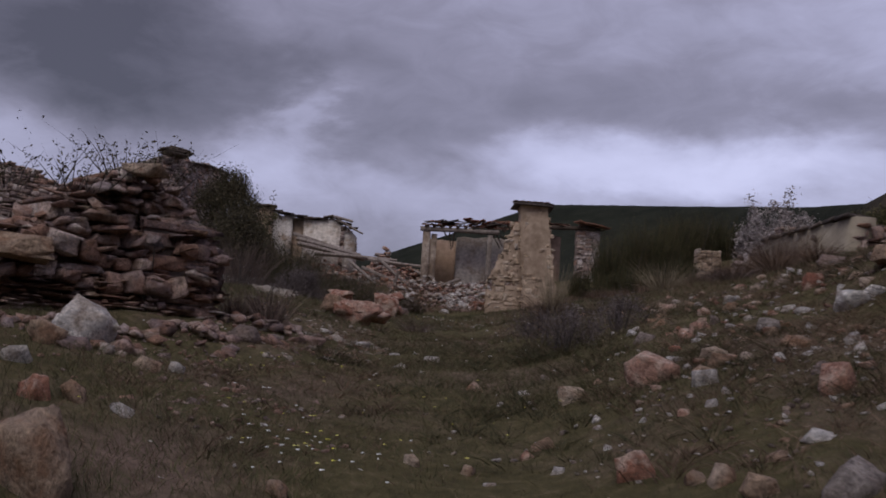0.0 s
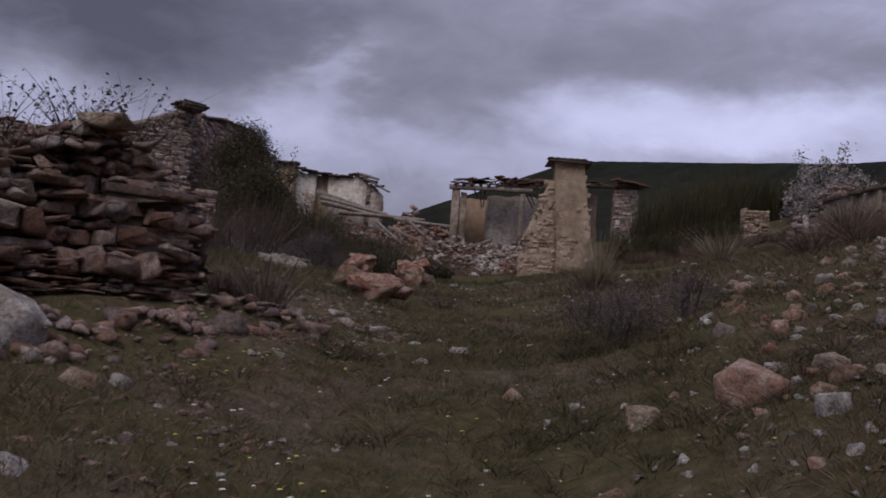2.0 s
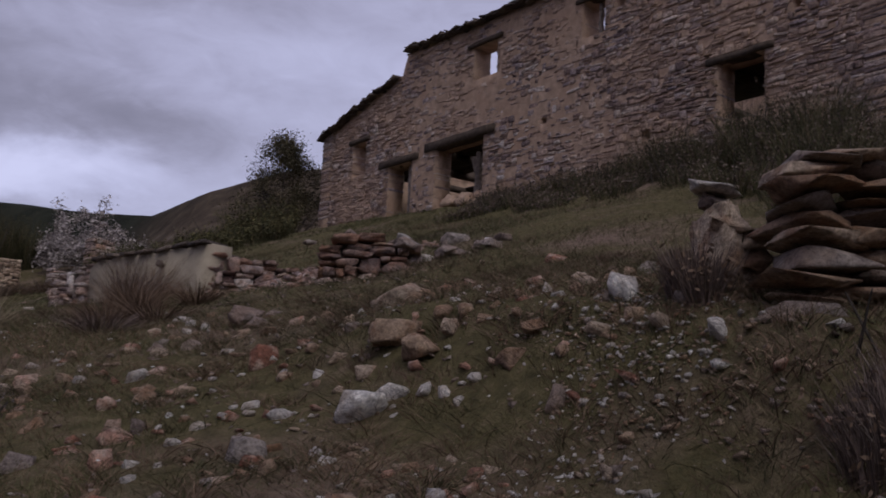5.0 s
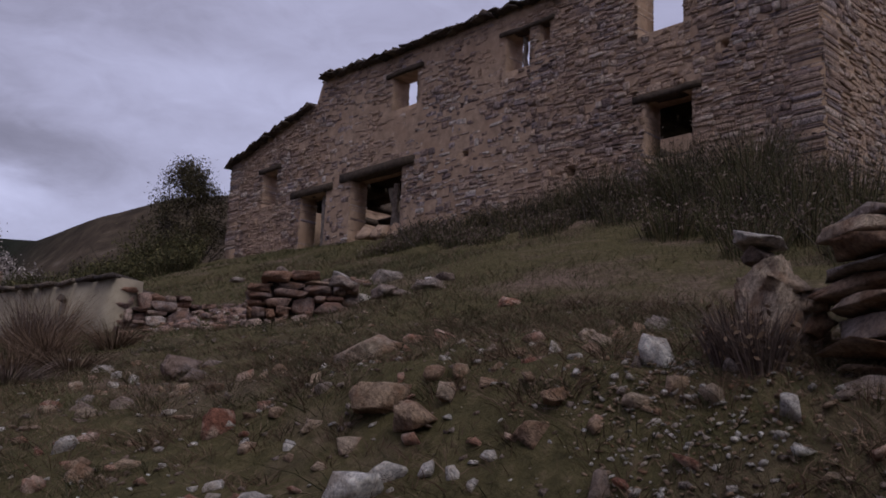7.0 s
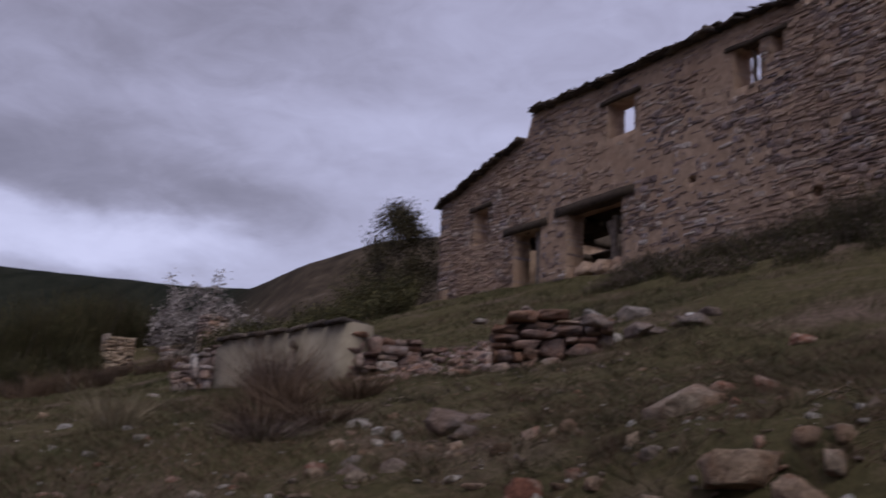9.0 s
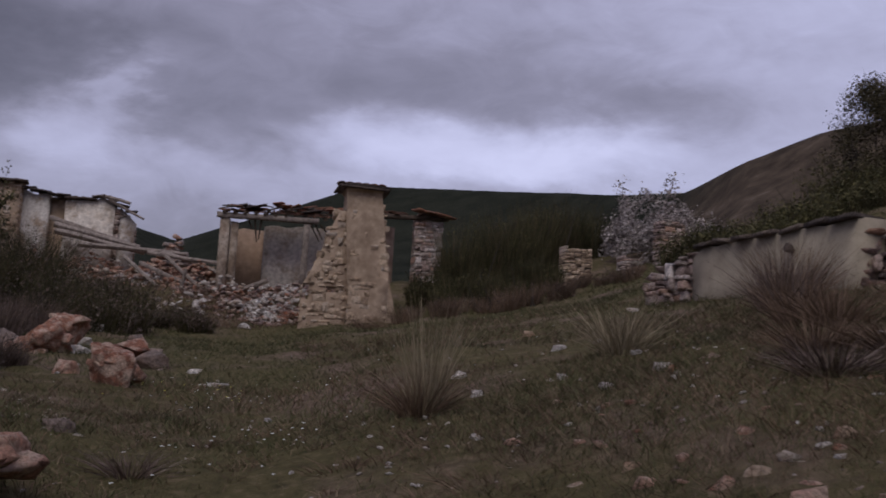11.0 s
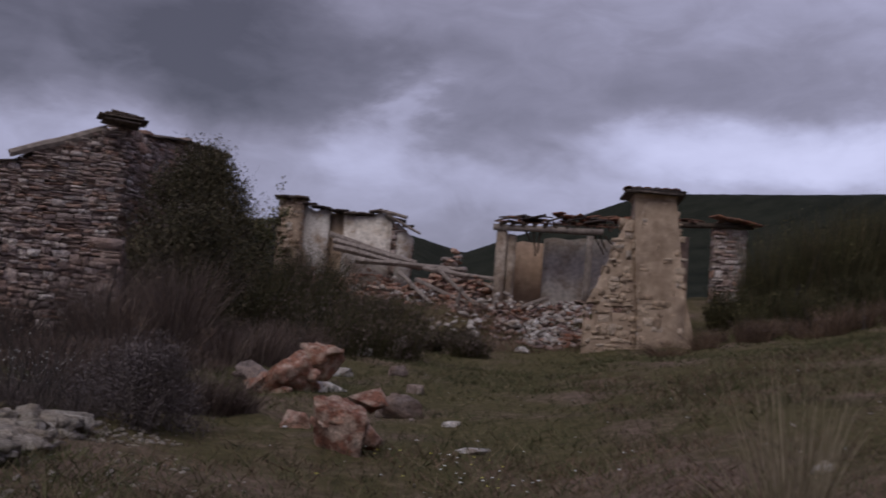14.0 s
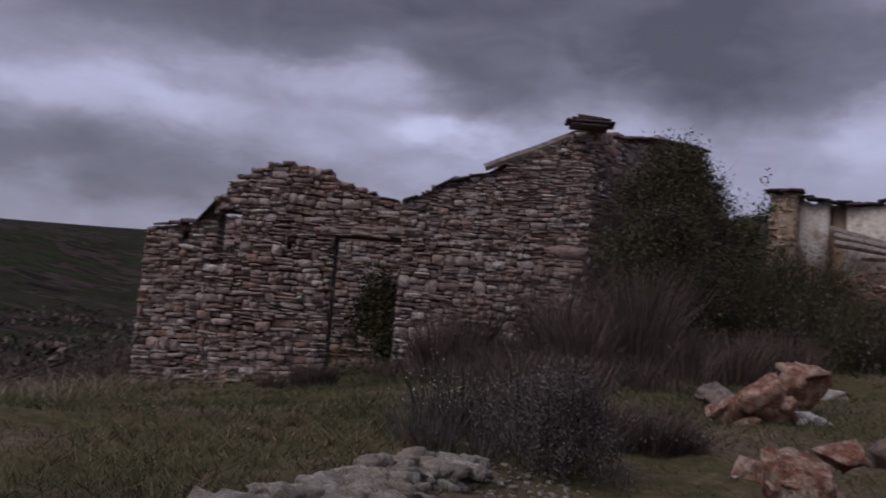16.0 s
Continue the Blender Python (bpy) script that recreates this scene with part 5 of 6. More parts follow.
rock(-1.25, 12.9, 0.62, 0.3, "R", lift=0.05)
rock(-1.6, 13.3, 0.4, 0.25, "T", lift=0.05)
rock(-2.5, 22.9, 0.62, 0.45, "R", lift=0.1)
rock(-1.0, 17.95, 0.3, 0.2, "R", lift=0.26, label="crusty pale-topped piece of rust-red rock on a boulder")
rock(-3.2, 22.3, 0.5, 0.3, "G", label="lichen-grey boulder half sunk in turf")
rock(-2.1, 21.9, 0.5, 0.1, "W", label="pale flat slab beside a red boulder")
# slab lying on a block by the terrace edge
rock(4.2, 6.42, 0.46, 0.42, "T", label="large flat-topped tan block at the terrace edge")
rock(4.16, 6.5, 0.2, 0.08, "G", lift=0.42, label="small dark stone under a pale slab")
rock(4.14, 6.48, 0.38, 0.06, "W", lift=0.5, label="flat pale slab lying on a block")
rock(4.02, 6.92, 0.2, 0.19, "W", label="upright pale stone at the terrace edge")
rock(-3.55, 7.85, 0.5, 0.2, "T", lift=0.42, label="tan slab sticking out of the broken wall")
rock(-2.98, 8.85, 0.4, 0.12, "T", lift=1.18, label="tan slab lying on top of the broken wall")


def stone_stack():
    """A stub of drystone pier at the edge of the terrace."""
    ob = thing("drystone_pier", (4.15, 5.85, gz(4.15, 5.85)), "stub of drystone pier built of flat tan slabs", "wall")
    rng = np.random.default_rng(77)
    z = gz(4.15, 5.85) - 0.12
    for i in range(10):
        h = rng.uniform(0.07, 0.12)
        for j in range(3):
            w = rng.uniform(0.36, 0.52)
            x, y = 4.1 + 0.3 * j + rng.uniform(-0.06, 0.06), 5.95 - 0.16 * j + rng.uniform(-0.06, 0.06)
            me = np_mesh("slab", *rock_arrays(w, rng.uniform(0.4, 0.5), h * 1.04, 900 + i * 3 + j, 0.05, 2, 0.6, 7.0))
            me.transform(Matrix.Translation((x, y, z + h / 2 + (0.03 if j else 0))))
            part("slab", me, ROCK_MATS["G" if (i + j) % 3 == 0 else "T"], ob)
        z += h * 0.93
    return ob


stone_stack()


# ---- the rendered retaining wall and the stone bank beside it ----
def tank():
    ob = thing("retaining_wall", (7.0, 19.7, gz(7.0, 19.7)), "low rendered retaining wall of a sunken store with stone coping", "wall")
    A, B = np.array((6.9, 21.5)), np.array((7.4, 18.05))
    n = 12
    rng = np.random.default_rng(3)
    vs = []
    for i in range(n + 1):
        q = i / n
        p = A + (B - A) * q
        z0, z1 = 3.6, 5.1 + 0.06 * q + rng.uniform(-0.03, 0.02)
        if i == 0:
            z1 -= 0.12
        u = rng.normal(0, 0.01)
        vs += [(p[0] + u, p[1], z0), (p[0] + u, p[1], z1), (p[0] + 0.5, p[1] + 0.07, z1), (p[0] + 0.5, p[1] + 0.07, z0)]
    fs = [[i * 4 + q, i * 4 + (q + 1) % 4, (i + 1) * 4 + (q + 1) % 4, (i + 1) * 4 + q] for i in range(n) for q in range(4)] + [[3, 2, 1, 0], [n * 4 + q for q in range(4)]]
    part("rendered_face", np_mesh("rendered_face", np.array(vs), np.array(fs)), GREY_RENDER, ob, "weathered tan render with stains")
    d = (B - A) / np.linalg.norm(B - A)
    for i in range(7):
        a = A + (B - A) * (i / 7 + 0.01)
        b = A + (B - A) * ((i + 0.95) / 7)
        z = 5.14 + 0.06 * i / 7
        v, f = box_arrays([flat_slab((a[0] + 0.17, a[1], z), (b[0] + 0.17, b[1], z + 0.02), 0.5, 0.06, seed=i + 33)])
        part("coping_slab", np_mesh("coping_slab", v, f), SLATE, ob)
    # dark drain hole with its spout stone
    me = rock_mesh(0.16, 0.14, 0.16, 71)
    me.transform(Matrix.Translation((7.15, 19.2, 4.88)))
    part("spout_stone", me, SLATE, ob)
    stone_wall(ob, "broken_end", (7.42, 18.02), (8.9, 17.5), 0.5, [(0, 5.2), (0.5, 5.1), (1.0, 5.0), (1.57, 4.9)], [(0, 3.9), (1.57, 4.4)], [], ROUGH_STONE, JOINT, 72, units=BLOCKS, core_in=0.13, course=(0.1, 0.18), length=(0.2, 0.45), proud=(-0.02, 0.14), singles=30,
               label="broken stone end", lean=0.12)
    stone_wall(ob, "far_end", (6.55, 22.6), (6.9, 21.5), 0.5, [(0, 4.8), (0.5, 4.95), (1.15, 5.15)], [(0, 3.8), (1.15, 3.8)], [], RUIN_STONE, JOINT, 73, units=BLOCKS, core_in=0.13, course=(0.08, 0.16), length=(0.2, 0.4), proud=(-0.02, 0.1), singles=30)
    return ob


tank()


def stone_heap():
    ob = thing("stone_heap", (7.4, 13.3, gz(7.4, 13.3)), "tumbled heap of squared brown stones and slates on the bank", "stone heap")
    stone_wall(ob, "laid_course", (6.75, 13.85), (7.75, 13.05), 0.5, [(0, gz(6.9, 13.7) + 0.35), (0.3, gz(7, 13.6) + 0.66), (0.7, gz(7.3, 13.4) + 0.55), (1.28, gz(8, 12.9) + 0.15)], [(0, gz(6.9, 13.7) - 0.1), (1.6, gz(8, 12.9) - 0.1)], [],
               ROUGH_STONE, JOINT, 75, units=BLOCKS, core_in=0.13, course=(0.09, 0.15), length=(0.2, 0.4), proud=(0.0, 0.1), singles=40, label="courses of squared stone")
    rng = np.random.default_rng(12)
    for i in range(16):
        x, y = 6.9 + rng.uniform(-0.2, 1.9), 13.7 + rng.uniform(-0.5, 0.5)
        y -= 0.7 * (x - 6.9)
        w = rng.uniform(0.15, 0.4)
        me = rock_mesh(w, w * 0.8, w * rng.uniform(0.3, 0.5), 950 + i)
        zt = gz(x, y) + (0.62 if x < 7.2 else 0.4 if x < 8 else 0.1) + rng.uniform(-0.1, 0.05)
        me.transform(Matrix.Translation((x, y + 0.15, zt)))
        part("loose_stone", me, ROCK_MATS["G" if i % 4 else "W"], ob)
    return ob


stone_heap()

# ruined stubs by the blossoming tree
for i, (x0, x1, y, z0, z1) in enumerate(((8.62, 9.4, 33.1, 5.2, 6.6), (10.3, 10.75, 33.0, 5.6, 6.5), (11.3, 12.0, 32.8, 5.9, 7.6))):
    ob = thing("stone_stub", ((x0 + x1) / 2, y + 0.2, gz((x0 + x1) / 2, y)), "broken stub of a thin-stone ruin wall", "wall", "wall stubs by the tree")
    stone_wall(ob, "stonework_stub", (x0, y), (x1, y), 0.5, [(0, z1), (x1 - x0, z1 - 0.12)], [(0, z0 - 0.4), (x1 - x0, z0 - 0.4)], [], PILLAR_STONE if i == 0 else RUIN_STONE, JOINT, 80 + i, course=(0.07, 0.14), length=(0.15, 0.4), singles=30)

# pile of tumbled stones on the skyline between the ruins
ob = thing("rubble_cone", (-2.8, 45.0, gz(-2.8, 45.0)), "pointed heap of rubble from a fallen wall", "rubble")
rng = np.random.default_rng(6)
for i in range(110):
    q = 1 - math.sqrt(rng.random())
    an, r = rng.uniform(0, 6.28), (1 - q) * 1.15 * math.sqrt(rng.random())
    w = rng.uniform(0.2, 0.45)
    me = rock_mesh(w, w, w * 0.55, 1200 + i)
    me.transform(Matrix.Translation((-2.8 + r * math.cos(an), 45.0 + r * math.sin(an), 5.55 + 2.0 * q)))
    part("rubble_stone", me, ROCK_MATS["G" if i % 3 else "R"], ob)


# ---- loose rubble, joined ----
def rubble(name, label, spots, n, size, material, seed, pile=0.0):
    """Many small stones on the ground: spots are (x, y, radius x, radius y)."""
    rng = np.random.default_rng(seed)
    V, F, count = [], [], 0
    for i in range(n):
        cx, cy, rx, ry = spots[rng.integers(len(spots))]
        a, r = rng.uniform(0, 6.28), math.sqrt(rng.random())
        x, y = cx + rx * r * math.cos(a), cy + ry * r * math.sin(a)
        w = rng.uniform(*size) * (1.6 if rng.random() < 0.08 else 1.0)
        v, f = CHIPS[rng.integers(len(CHIPS))]
        v = v * (w, w * rng.uniform(0.5, 1.0), w * rng.uniform(0.25, 0.65))
        e = Euler((rng.uniform(-0.5, 0.5), rng.uniform(-0.5, 0.5), rng.uniform(0, 6.28))).to_matrix()
        z = gz(x, y) + pile * max(0.0, 1 - r) * rng.uniform(0.6, 1.0)
        V.append(v @ np.array(e).T + (x, y, z))
        F.append(f + count)
        count += len(v)
    ob = part(name, np_mesh(name, np.concatenate(V), np.concatenate(F)), material)
    return tagged(ob, label, "rubble", kind="stuff")


rubble("scree", "small brown stone chips strewn over the slope", [(4, 6, 3, 3), (2.5, 7, 2.5, 3), (5, 9, 2.5, 2.5), (6, 7, 1.5, 1.5), (3, 5, 2, 1.5), (4.5, 12, 2.5, 2)], 1700, (0.015, 0.06), ROCK_MATS["G"], 201)
rubble("scree", "pale stone chips strewn over the slope", [(4, 6, 3.2, 3), (5.4, 7.2, 1.2, 1.2), (2.5, 7, 2.2, 3), (1, 6, 2, 2), (3, 11, 3, 4), (-0.5, 12, 2, 5), (5, 16, 3, 3), (0, 5.5, 2, 1.4), (2, 18, 4, 6)], 560, (0.015, 0.055), ROCK_MATS["W"], 202)
rubble("scree", "pinkish gravel on a bare patch of slope", [(3.6, 6.5, 0.4, 0.6), (3.3, 6.0, 0.6, 0.6), (3.9, 7.2, 0.35, 0.5), (3.0, 6.9, 0.6, 0.5)], 1100, (0.01, 0.034), ROCK_MATS["T"], 211)
rubble("scree", "tan stone chips below the broken wall", [(-1.9, 8.6, 0.6, 1.3), (-1.5, 9.6, 0.7, 1.2), (-2.3, 6.8, 0.8, 1.2), (-1.3, 6.2, 0.7, 0.9), (-1.6, 11.5, 0.6, 1.8), (-1.2, 10.3, 0.5, 0.8)], 900, (0.02, 0.065), ROUGH_STONE, 203)
rubble("scree", "pale chips below the broken wall", [(-1.6, 9.4, 0.7, 1.4), (-1.2, 10.6, 0.5, 0.9), (-1.9, 11.9, 0.8, 1.2)], 170, (0.03, 0.09), LEDGE, 204)
rubble("wall_debris", "mixed debris of stones and white plaster before the shed", [(0.4, 34.5, 1.6, 1.6), (0.9, 33.2, 0.9, 0.8), (-0.2, 36, 1.8, 1.5), (1.2, 36.5, 1.5, 1.2), (-2.5, 38, 2.5, 2)], 1300, (0.05, 0.22), ROUGH_STONE, 205, pile=0.25)
rubble("wall_debris", "white plaster lumps before the shed", [(0.5, 34.3, 0.9, 1.1), (0.7, 33.2, 0.7, 0.6), (0.8, 36.2, 1.2, 1.0), (-2.4, 38, 2, 1.5)], 420, (0.06, 0.22), ROCK_MATS["W"], 206, pile=0.35)
rubble("wall_debris", "broken clay tiles among the rubble", [(-1.5, 37.5, 2.2, 2), (0.2, 35, 1.5, 1.5), (1.2, 33.0, 0.5, 0.5)], 160, (0.08, 0.22), TILE, 207, pile=0.3)
rubble("bank_stones", "stones spilling from the bank", [(8.0, 16.6, 1.3, 1.2), (7.4, 15.5, 1.3, 1.0), (9, 15.4, 1.5, 1)], 420, (0.05, 0.2), ROUGH_STONE, 208, pile=0.1)
rubble("scree", "mixed tan stones half buried in the slope", [(3.4, 7.8, 1.8, 2.2), (3, 8.5, 2.0, 2.6), (5.0, 9.8, 2.0, 1.6), (2.4, 6.2, 1.4, 1.6), (5.5, 12, 2.2, 2.0)], 190, (0.03, 0.1), ROCK_MATS["T"], 221)
rubble("scree", "rust-red stones half buried in the slope", [(3.2, 7.5, 1.8, 2.2), (3, 8, 2.0, 2.6), (2.6, 12, 1.6, 2.2)], 110, (0.04, 0.13), ROCK_MATS["R"], 222)
rubble("scree", "pale flat stone flakes on the slope", [(3.0, 7.4, 1.6, 2.2), (2.0, 7.0, 1.4, 2.2), (4.0, 10, 2.0, 2.0), (2.8, 13.5, 2.0, 2.6)], 240, (0.02, 0.08), ROCK_MATS["W"], 223)
rubble("scree", "dense pale gravel on the bare shoulder of the slope", [(3.75, 6.6, 0.3, 0.5), (3.6, 7.0, 0.35, 0.4), (2.9, 6.4, 0.5, 0.5), (3.2, 6.3, 0.5, 0.45), (2.5, 6.0, 0.5, 0.5), (3.4, 6.5, 0.4, 0.4)], 650, (0.012, 0.045), ROCK_MATS["W"], 224)
rubble("fallen_slabs", "thin flat slabs slipped from the broken wall", [(-2.75, 7.35, 0.5, 0.7), (-2.3, 8.3, 0.45, 0.6), (-3.5, 6.6, 0.5, 0.6), (-1.9, 9.6, 0.45, 0.7)], 170, (0.06, 0.2), ROUGH_STONE, 225, pile=0.12)
rubble("wall_debris", "tumbled reddish stones before the ruined barn", [(-2.6, 38.8, 1.4, 1.2), (-4.8, 39.2, 1.8, 0.7), (-1.4, 37.4, 1.2, 1.0), (-6.6, 39.4, 1.0, 0.6)], 700, (0.08, 0.3), ROCK_MATS["R"], 226, pile=0.9)
rubble("wall_debris", "pale lumps of mortar before the ruined barn", [(-3.6, 39.0, 2.4, 0.9), (-0.6, 35.4, 1.6, 1.5), (0.9, 33.6, 1.0, 1.2), (-1.0, 33.6, 2.0, 0.5)], 230, (0.06, 0.24), WHITE_PLASTER, 227, pile=0.8)
ledge = thing("limestone_ledge", (-2.85, 15.5, gz(-2.85, 15.5)), "low broken ledge of pale limestone beside the path", "ledge")
rng = np.random.default_rng(91)
for i in range(200):
    q = i / 200
    w = rng.uniform(0.1, 0.32)
    x, y = -2.66 - 0.3 * q ** 2 + rng.uniform(-0.22, 0.22) * (1 - 0.3 * q), 14.3 + 2.5 * q
    me = rock_mesh(w, w * 0.75, rng.uniform(0.06, 0.13), 3100 + i, 0.1)
    me.transform(Matrix.Translation((x, y, gz(x, y) + 0.02 + 0.025 * (i % 3))))
    part("ledge_block", me, LEDGE, ledge)
rubble("scree", "small chips along the pale ledge", [(-2.2, 15.3, 0.6, 1.2), (-2.6, 16.8, 0.5, 0.6), (-1.7, 14.5, 0.8, 1.2)], 300, (0.02, 0.07), LEDGE, 210)


# ---- plants ----
def ribbons(base, tip, bend, w0, segs=3, rng=None):
    """Thin tapering blades from base to tip points (arrays n x 3), bowed by bend."""
    n = len(base)
    d = tip - base
    side = np.cross(d, rng.normal(0, 1, (n, 3)))
    side /= np.linalg.norm(side, axis=1, keepdims=True) + 1e-9
    V = np.zeros((n, (segs + 1) * 2, 3))
    for i in range(segs + 1):
        q = i / segs
        c = base + d * q + bend * (q * q)[..., None] if isinstance(q, np.ndarray) else base + d * q + bend * q * q
        w = (w0 * (1 - 0.85 * q))[:, None]
        V[:, 2 * i] = c - side * w / 2
        V[:, 2 * i + 1] = c + side * w / 2
    f = np.array([[2 * i, 2 * i + 1, 2 * i + 3, 2 * i + 2] for i in range(segs)])
    F = (f[None] + (np.arange(n) * (segs + 1) * 2)[:, None, None]).reshape(-1, 4)
    return V.reshape(-1, 3), F


def leaf_quads(c, size, rng):
    n = len(c)
    a = rng.normal(0, 1, (n, 3))
    a /= np.linalg.norm(a, axis=1, keepdims=True)
    b = np.cross(a, rng.normal(0, 1, (n, 3)))
    b /= np.linalg.norm(b, axis=1, keepdims=True)
    s = size[:, None]
    V = np.stack([c - a * s, c + b * s * 0.45, c + a * s, c - b * s * 0.45], 1)
    return V.reshape(-1, 3), np.arange(n * 4).reshape(-1, 4)


HEATHER = leaf_mat("heather_twigs", [(0.0, (0.060, 0.041, 0.037)), (0.5, (0.120, 0.085, 0.072)), (0.85, (0.178, 0.128, 0.115)), (1.0, (0.25, 0.205, 0.172))])
HEATH_PALE = leaf_mat("bare_heath_twigs", [(0.0, (0.050, 0.037, 0.035)), (0.5, (0.090, 0.070, 0.066)), (1.0, (0.17, 0.14, 0.13))])
HEATH_GREY = leaf_mat("grey_heather", [(0.0, (0.085, 0.065, 0.068)), (0.5, (0.15, 0.12, 0.12)), (1.0, (0.24, 0.20, 0.195))])
IVY_DULL = leaf_mat("dull_bush_leaves", [(0.0, (0.030, 0.025, 0.017)), (0.5, (0.072, 0.060, 0.034)), (0.85, (0.105, 0.085, 0.05)), (1.0, (0.15, 0.12, 0.08))])
BROOM = leaf_mat("broom_stems", [(0.0, (0.028, 0.028, 0.014)), (0.5, (0.059, 0.056, 0.024)), (0.85, (0.095, 0.078, 0.038)), (1.0, (0.139, 0.097, 0.062))])
IVY = leaf_mat("bush_leaves", [(0.0, (0.038, 0.038, 0.017)), (0.5, (0.085, 0.081, 0.035)), (1.0, (0.158, 0.136, 0.063))])
STRAW = leaf_mat("dry_grass", [(0.0, (0.11, 0.088, 0.055)), (0.5, (0.24, 0.195, 0.13)), (1.0, (0.40, 0.33, 0.235))])
RUSTY = leaf_mat("rusty_dry_stalks", [(0.0, (0.075, 0.048, 0.034)), (0.5, (0.150, 0.096, 0.066)), (1.0, (0.237, 0.162, 0.114))])
GRASS = leaf_mat("grass_blades", [(0.0, (0.048, 0.050, 0.022)), (0.5, (0.090, 0.093, 0.040)), (0.85, (0.138, 0.124, 0.064)), (1.0, (0.26, 0.195, 0.13))])
BARK = plain_mat("grey_bark", (0.035, 0.028, 0.024), (0.09, 0.075, 0.065), 12.0, bump=0.8)
BLOSSOM = leaf_mat("pale_blossom", [(0.0, (0.20, 0.17, 0.165)), (0.5, (0.36, 0.31, 0.305)), (1.0, (0.54, 0.48, 0.465))])
PETAL_W = leaf_mat("white_petals", [(0.0, (0.6, 0.6, 0.58)), (1.0, (0.8, 0.8, 0.78))])
PETAL_Y = leaf_mat("yellow_petals", [(0.0, (0.55, 0.5, 0.05)), (1.0, (0.75, 0.7, 0.2))])


def shrub(name, x, y, rx, ry, h, n, stem_mat, label, seed, leaf=None, leaves=0, leaf_size=0.03, spread=0.5, w=0.012, upright=0.6, group="", sink=0.0, category="shrub"):
    """A bush of many thin stems, thickest low down, with small leaves about the stems. spread: how far stems lean out."""
    rng = np.random.default_rng(seed)
    z0 = gz(x, y)
    ob = thing(name, (x, y, z0), label, category, group)
    # several clumps make an uneven outline
    k = max(4, int((rx + ry) * 3))
    cl = np.stack([rng.uniform(-1, 1, k) * rx * 0.75, rng.uniform(-1, 1, k) * ry * 0.75, rng.uniform(0.55, 1.0, k)], -1)
    pick = rng.integers(k, size=n)
    ang = rng.uniform(0, 2 * np.pi, n)
    rad = np.sqrt(rng.random(n))
    bx = x + cl[pick, 0] + rad * np.cos(ang) * rx * 0.3
    by = y + cl[pick, 1] + rad * np.sin(ang) * ry * 0.3
    fall = 1 - 0.45 * ((cl[pick, 0] / rx) ** 2 + (cl[pick, 1] / ry) ** 2)
    hh = h * cl[pick, 2] * fall * rng.uniform(0.35, 1.0, n) ** 0.7
    low = rng.random(n) * 0.45 * (1 - upright)
    bz = ground_z(bx, by) - 0.05 - sink + hh * low
    base = np.stack([bx, by, bz], -1)
    out = np.stack([np.cos(ang), np.sin(ang)], -1) * (spread * hh * rng.uniform(0.1, 1.0, n))[:, None]
    tip = base + np.concatenate([out, (hh * (1 - low))[:, None]], 1)
    bend = np.concatenate([out * 0.5, -(0.22 * hh * rng.random(n))[:, None]], 1)
    V, F = ribbons(base, tip, bend, w * rng.uniform(0.6, 1.3, n), 2, rng)
    tagged(part("twiggery", np_mesh("twiggery", V, F), stem_mat, ob), kind="stuff")
    # woody limbs inside
    for i in range(3):
        a = (x + rng.uniform(-0.3, 0.3) * rx, y + rng.uniform(-0.3, 0.3) * ry, z0 - 0.1)
        part("branch", beam_mesh(a, (a[0] + rng.uniform(-0.5, 0.5) * rx, a[1] + rng.uniform(-0.5, 0.5) * ry, z0 + h * 0.6), 0.01 + 0.004 * h, 0.004, seed + i, sides=5), BARK, ob)
    if leaves:
        m = rng.integers(n, size=leaves)
        q = rng.uniform(0.25, 1.0, leaves)[:, None]
        c = base[m] + (tip - base)[m] * q + bend[m] * q * q + rng.normal(0, leaf_size * 1.2, (leaves, 3))
        V, F = leaf_quads(c, leaf_size * rng.uniform(0.5, 1.2, leaves), rng)
        tagged(part("foliage", np_mesh("foliage", V, F), leaf, ob), kind="stuff")
    return ob


def tuft(x, y, r, h, n, material, label, seed, w=0.008, name="grass_tuft", group="grass tufts"):
    rng = np.random.default_rng(seed)
    z0 = gz(x, y)
    a = rng.uniform(0, 2 * np.pi, n)
    rr = np.sqrt(rng.random(n)) * r * 0.35
    bx, by = x + rr * np.cos(a), y + rr * np.sin(a)
    base = np.stack([bx, by, np.full(n, z0 - 0.03)], -1)
    hh = h * rng.uniform(0.35, 1.0, n)
    out = np.stack([np.cos(a), np.sin(a)], -1) * (r * rng.uniform(0.1, 1.0, n) ** 1.3)[:, None]
    tip = base + np.concatenate([out * 0.6, hh[:, None]], 1)
    tip[:, :2] += rng.normal(0, 0.12, (n, 2)) * hh[:, None]
    bend = np.concatenate([out * 0.5, -(hh * 0.35 * rng.random(n) ** 2)[:, None]], 1)
    ob = thing(name, (x, y, z0), label, "grass", group)
    tall = hh > 0.62 * h
    for kind, sel in (("tall_growth", tall), ("low_growth", ~tall)):
        V, F = ribbons(base[sel], tip[sel], bend[sel], w * rng.uniform(0.6, 1.3, sel.sum()), 4, rng)
        tagged(part(kind, np_mesh(kind, V, F), material, ob), kind="stuff")
    return ob


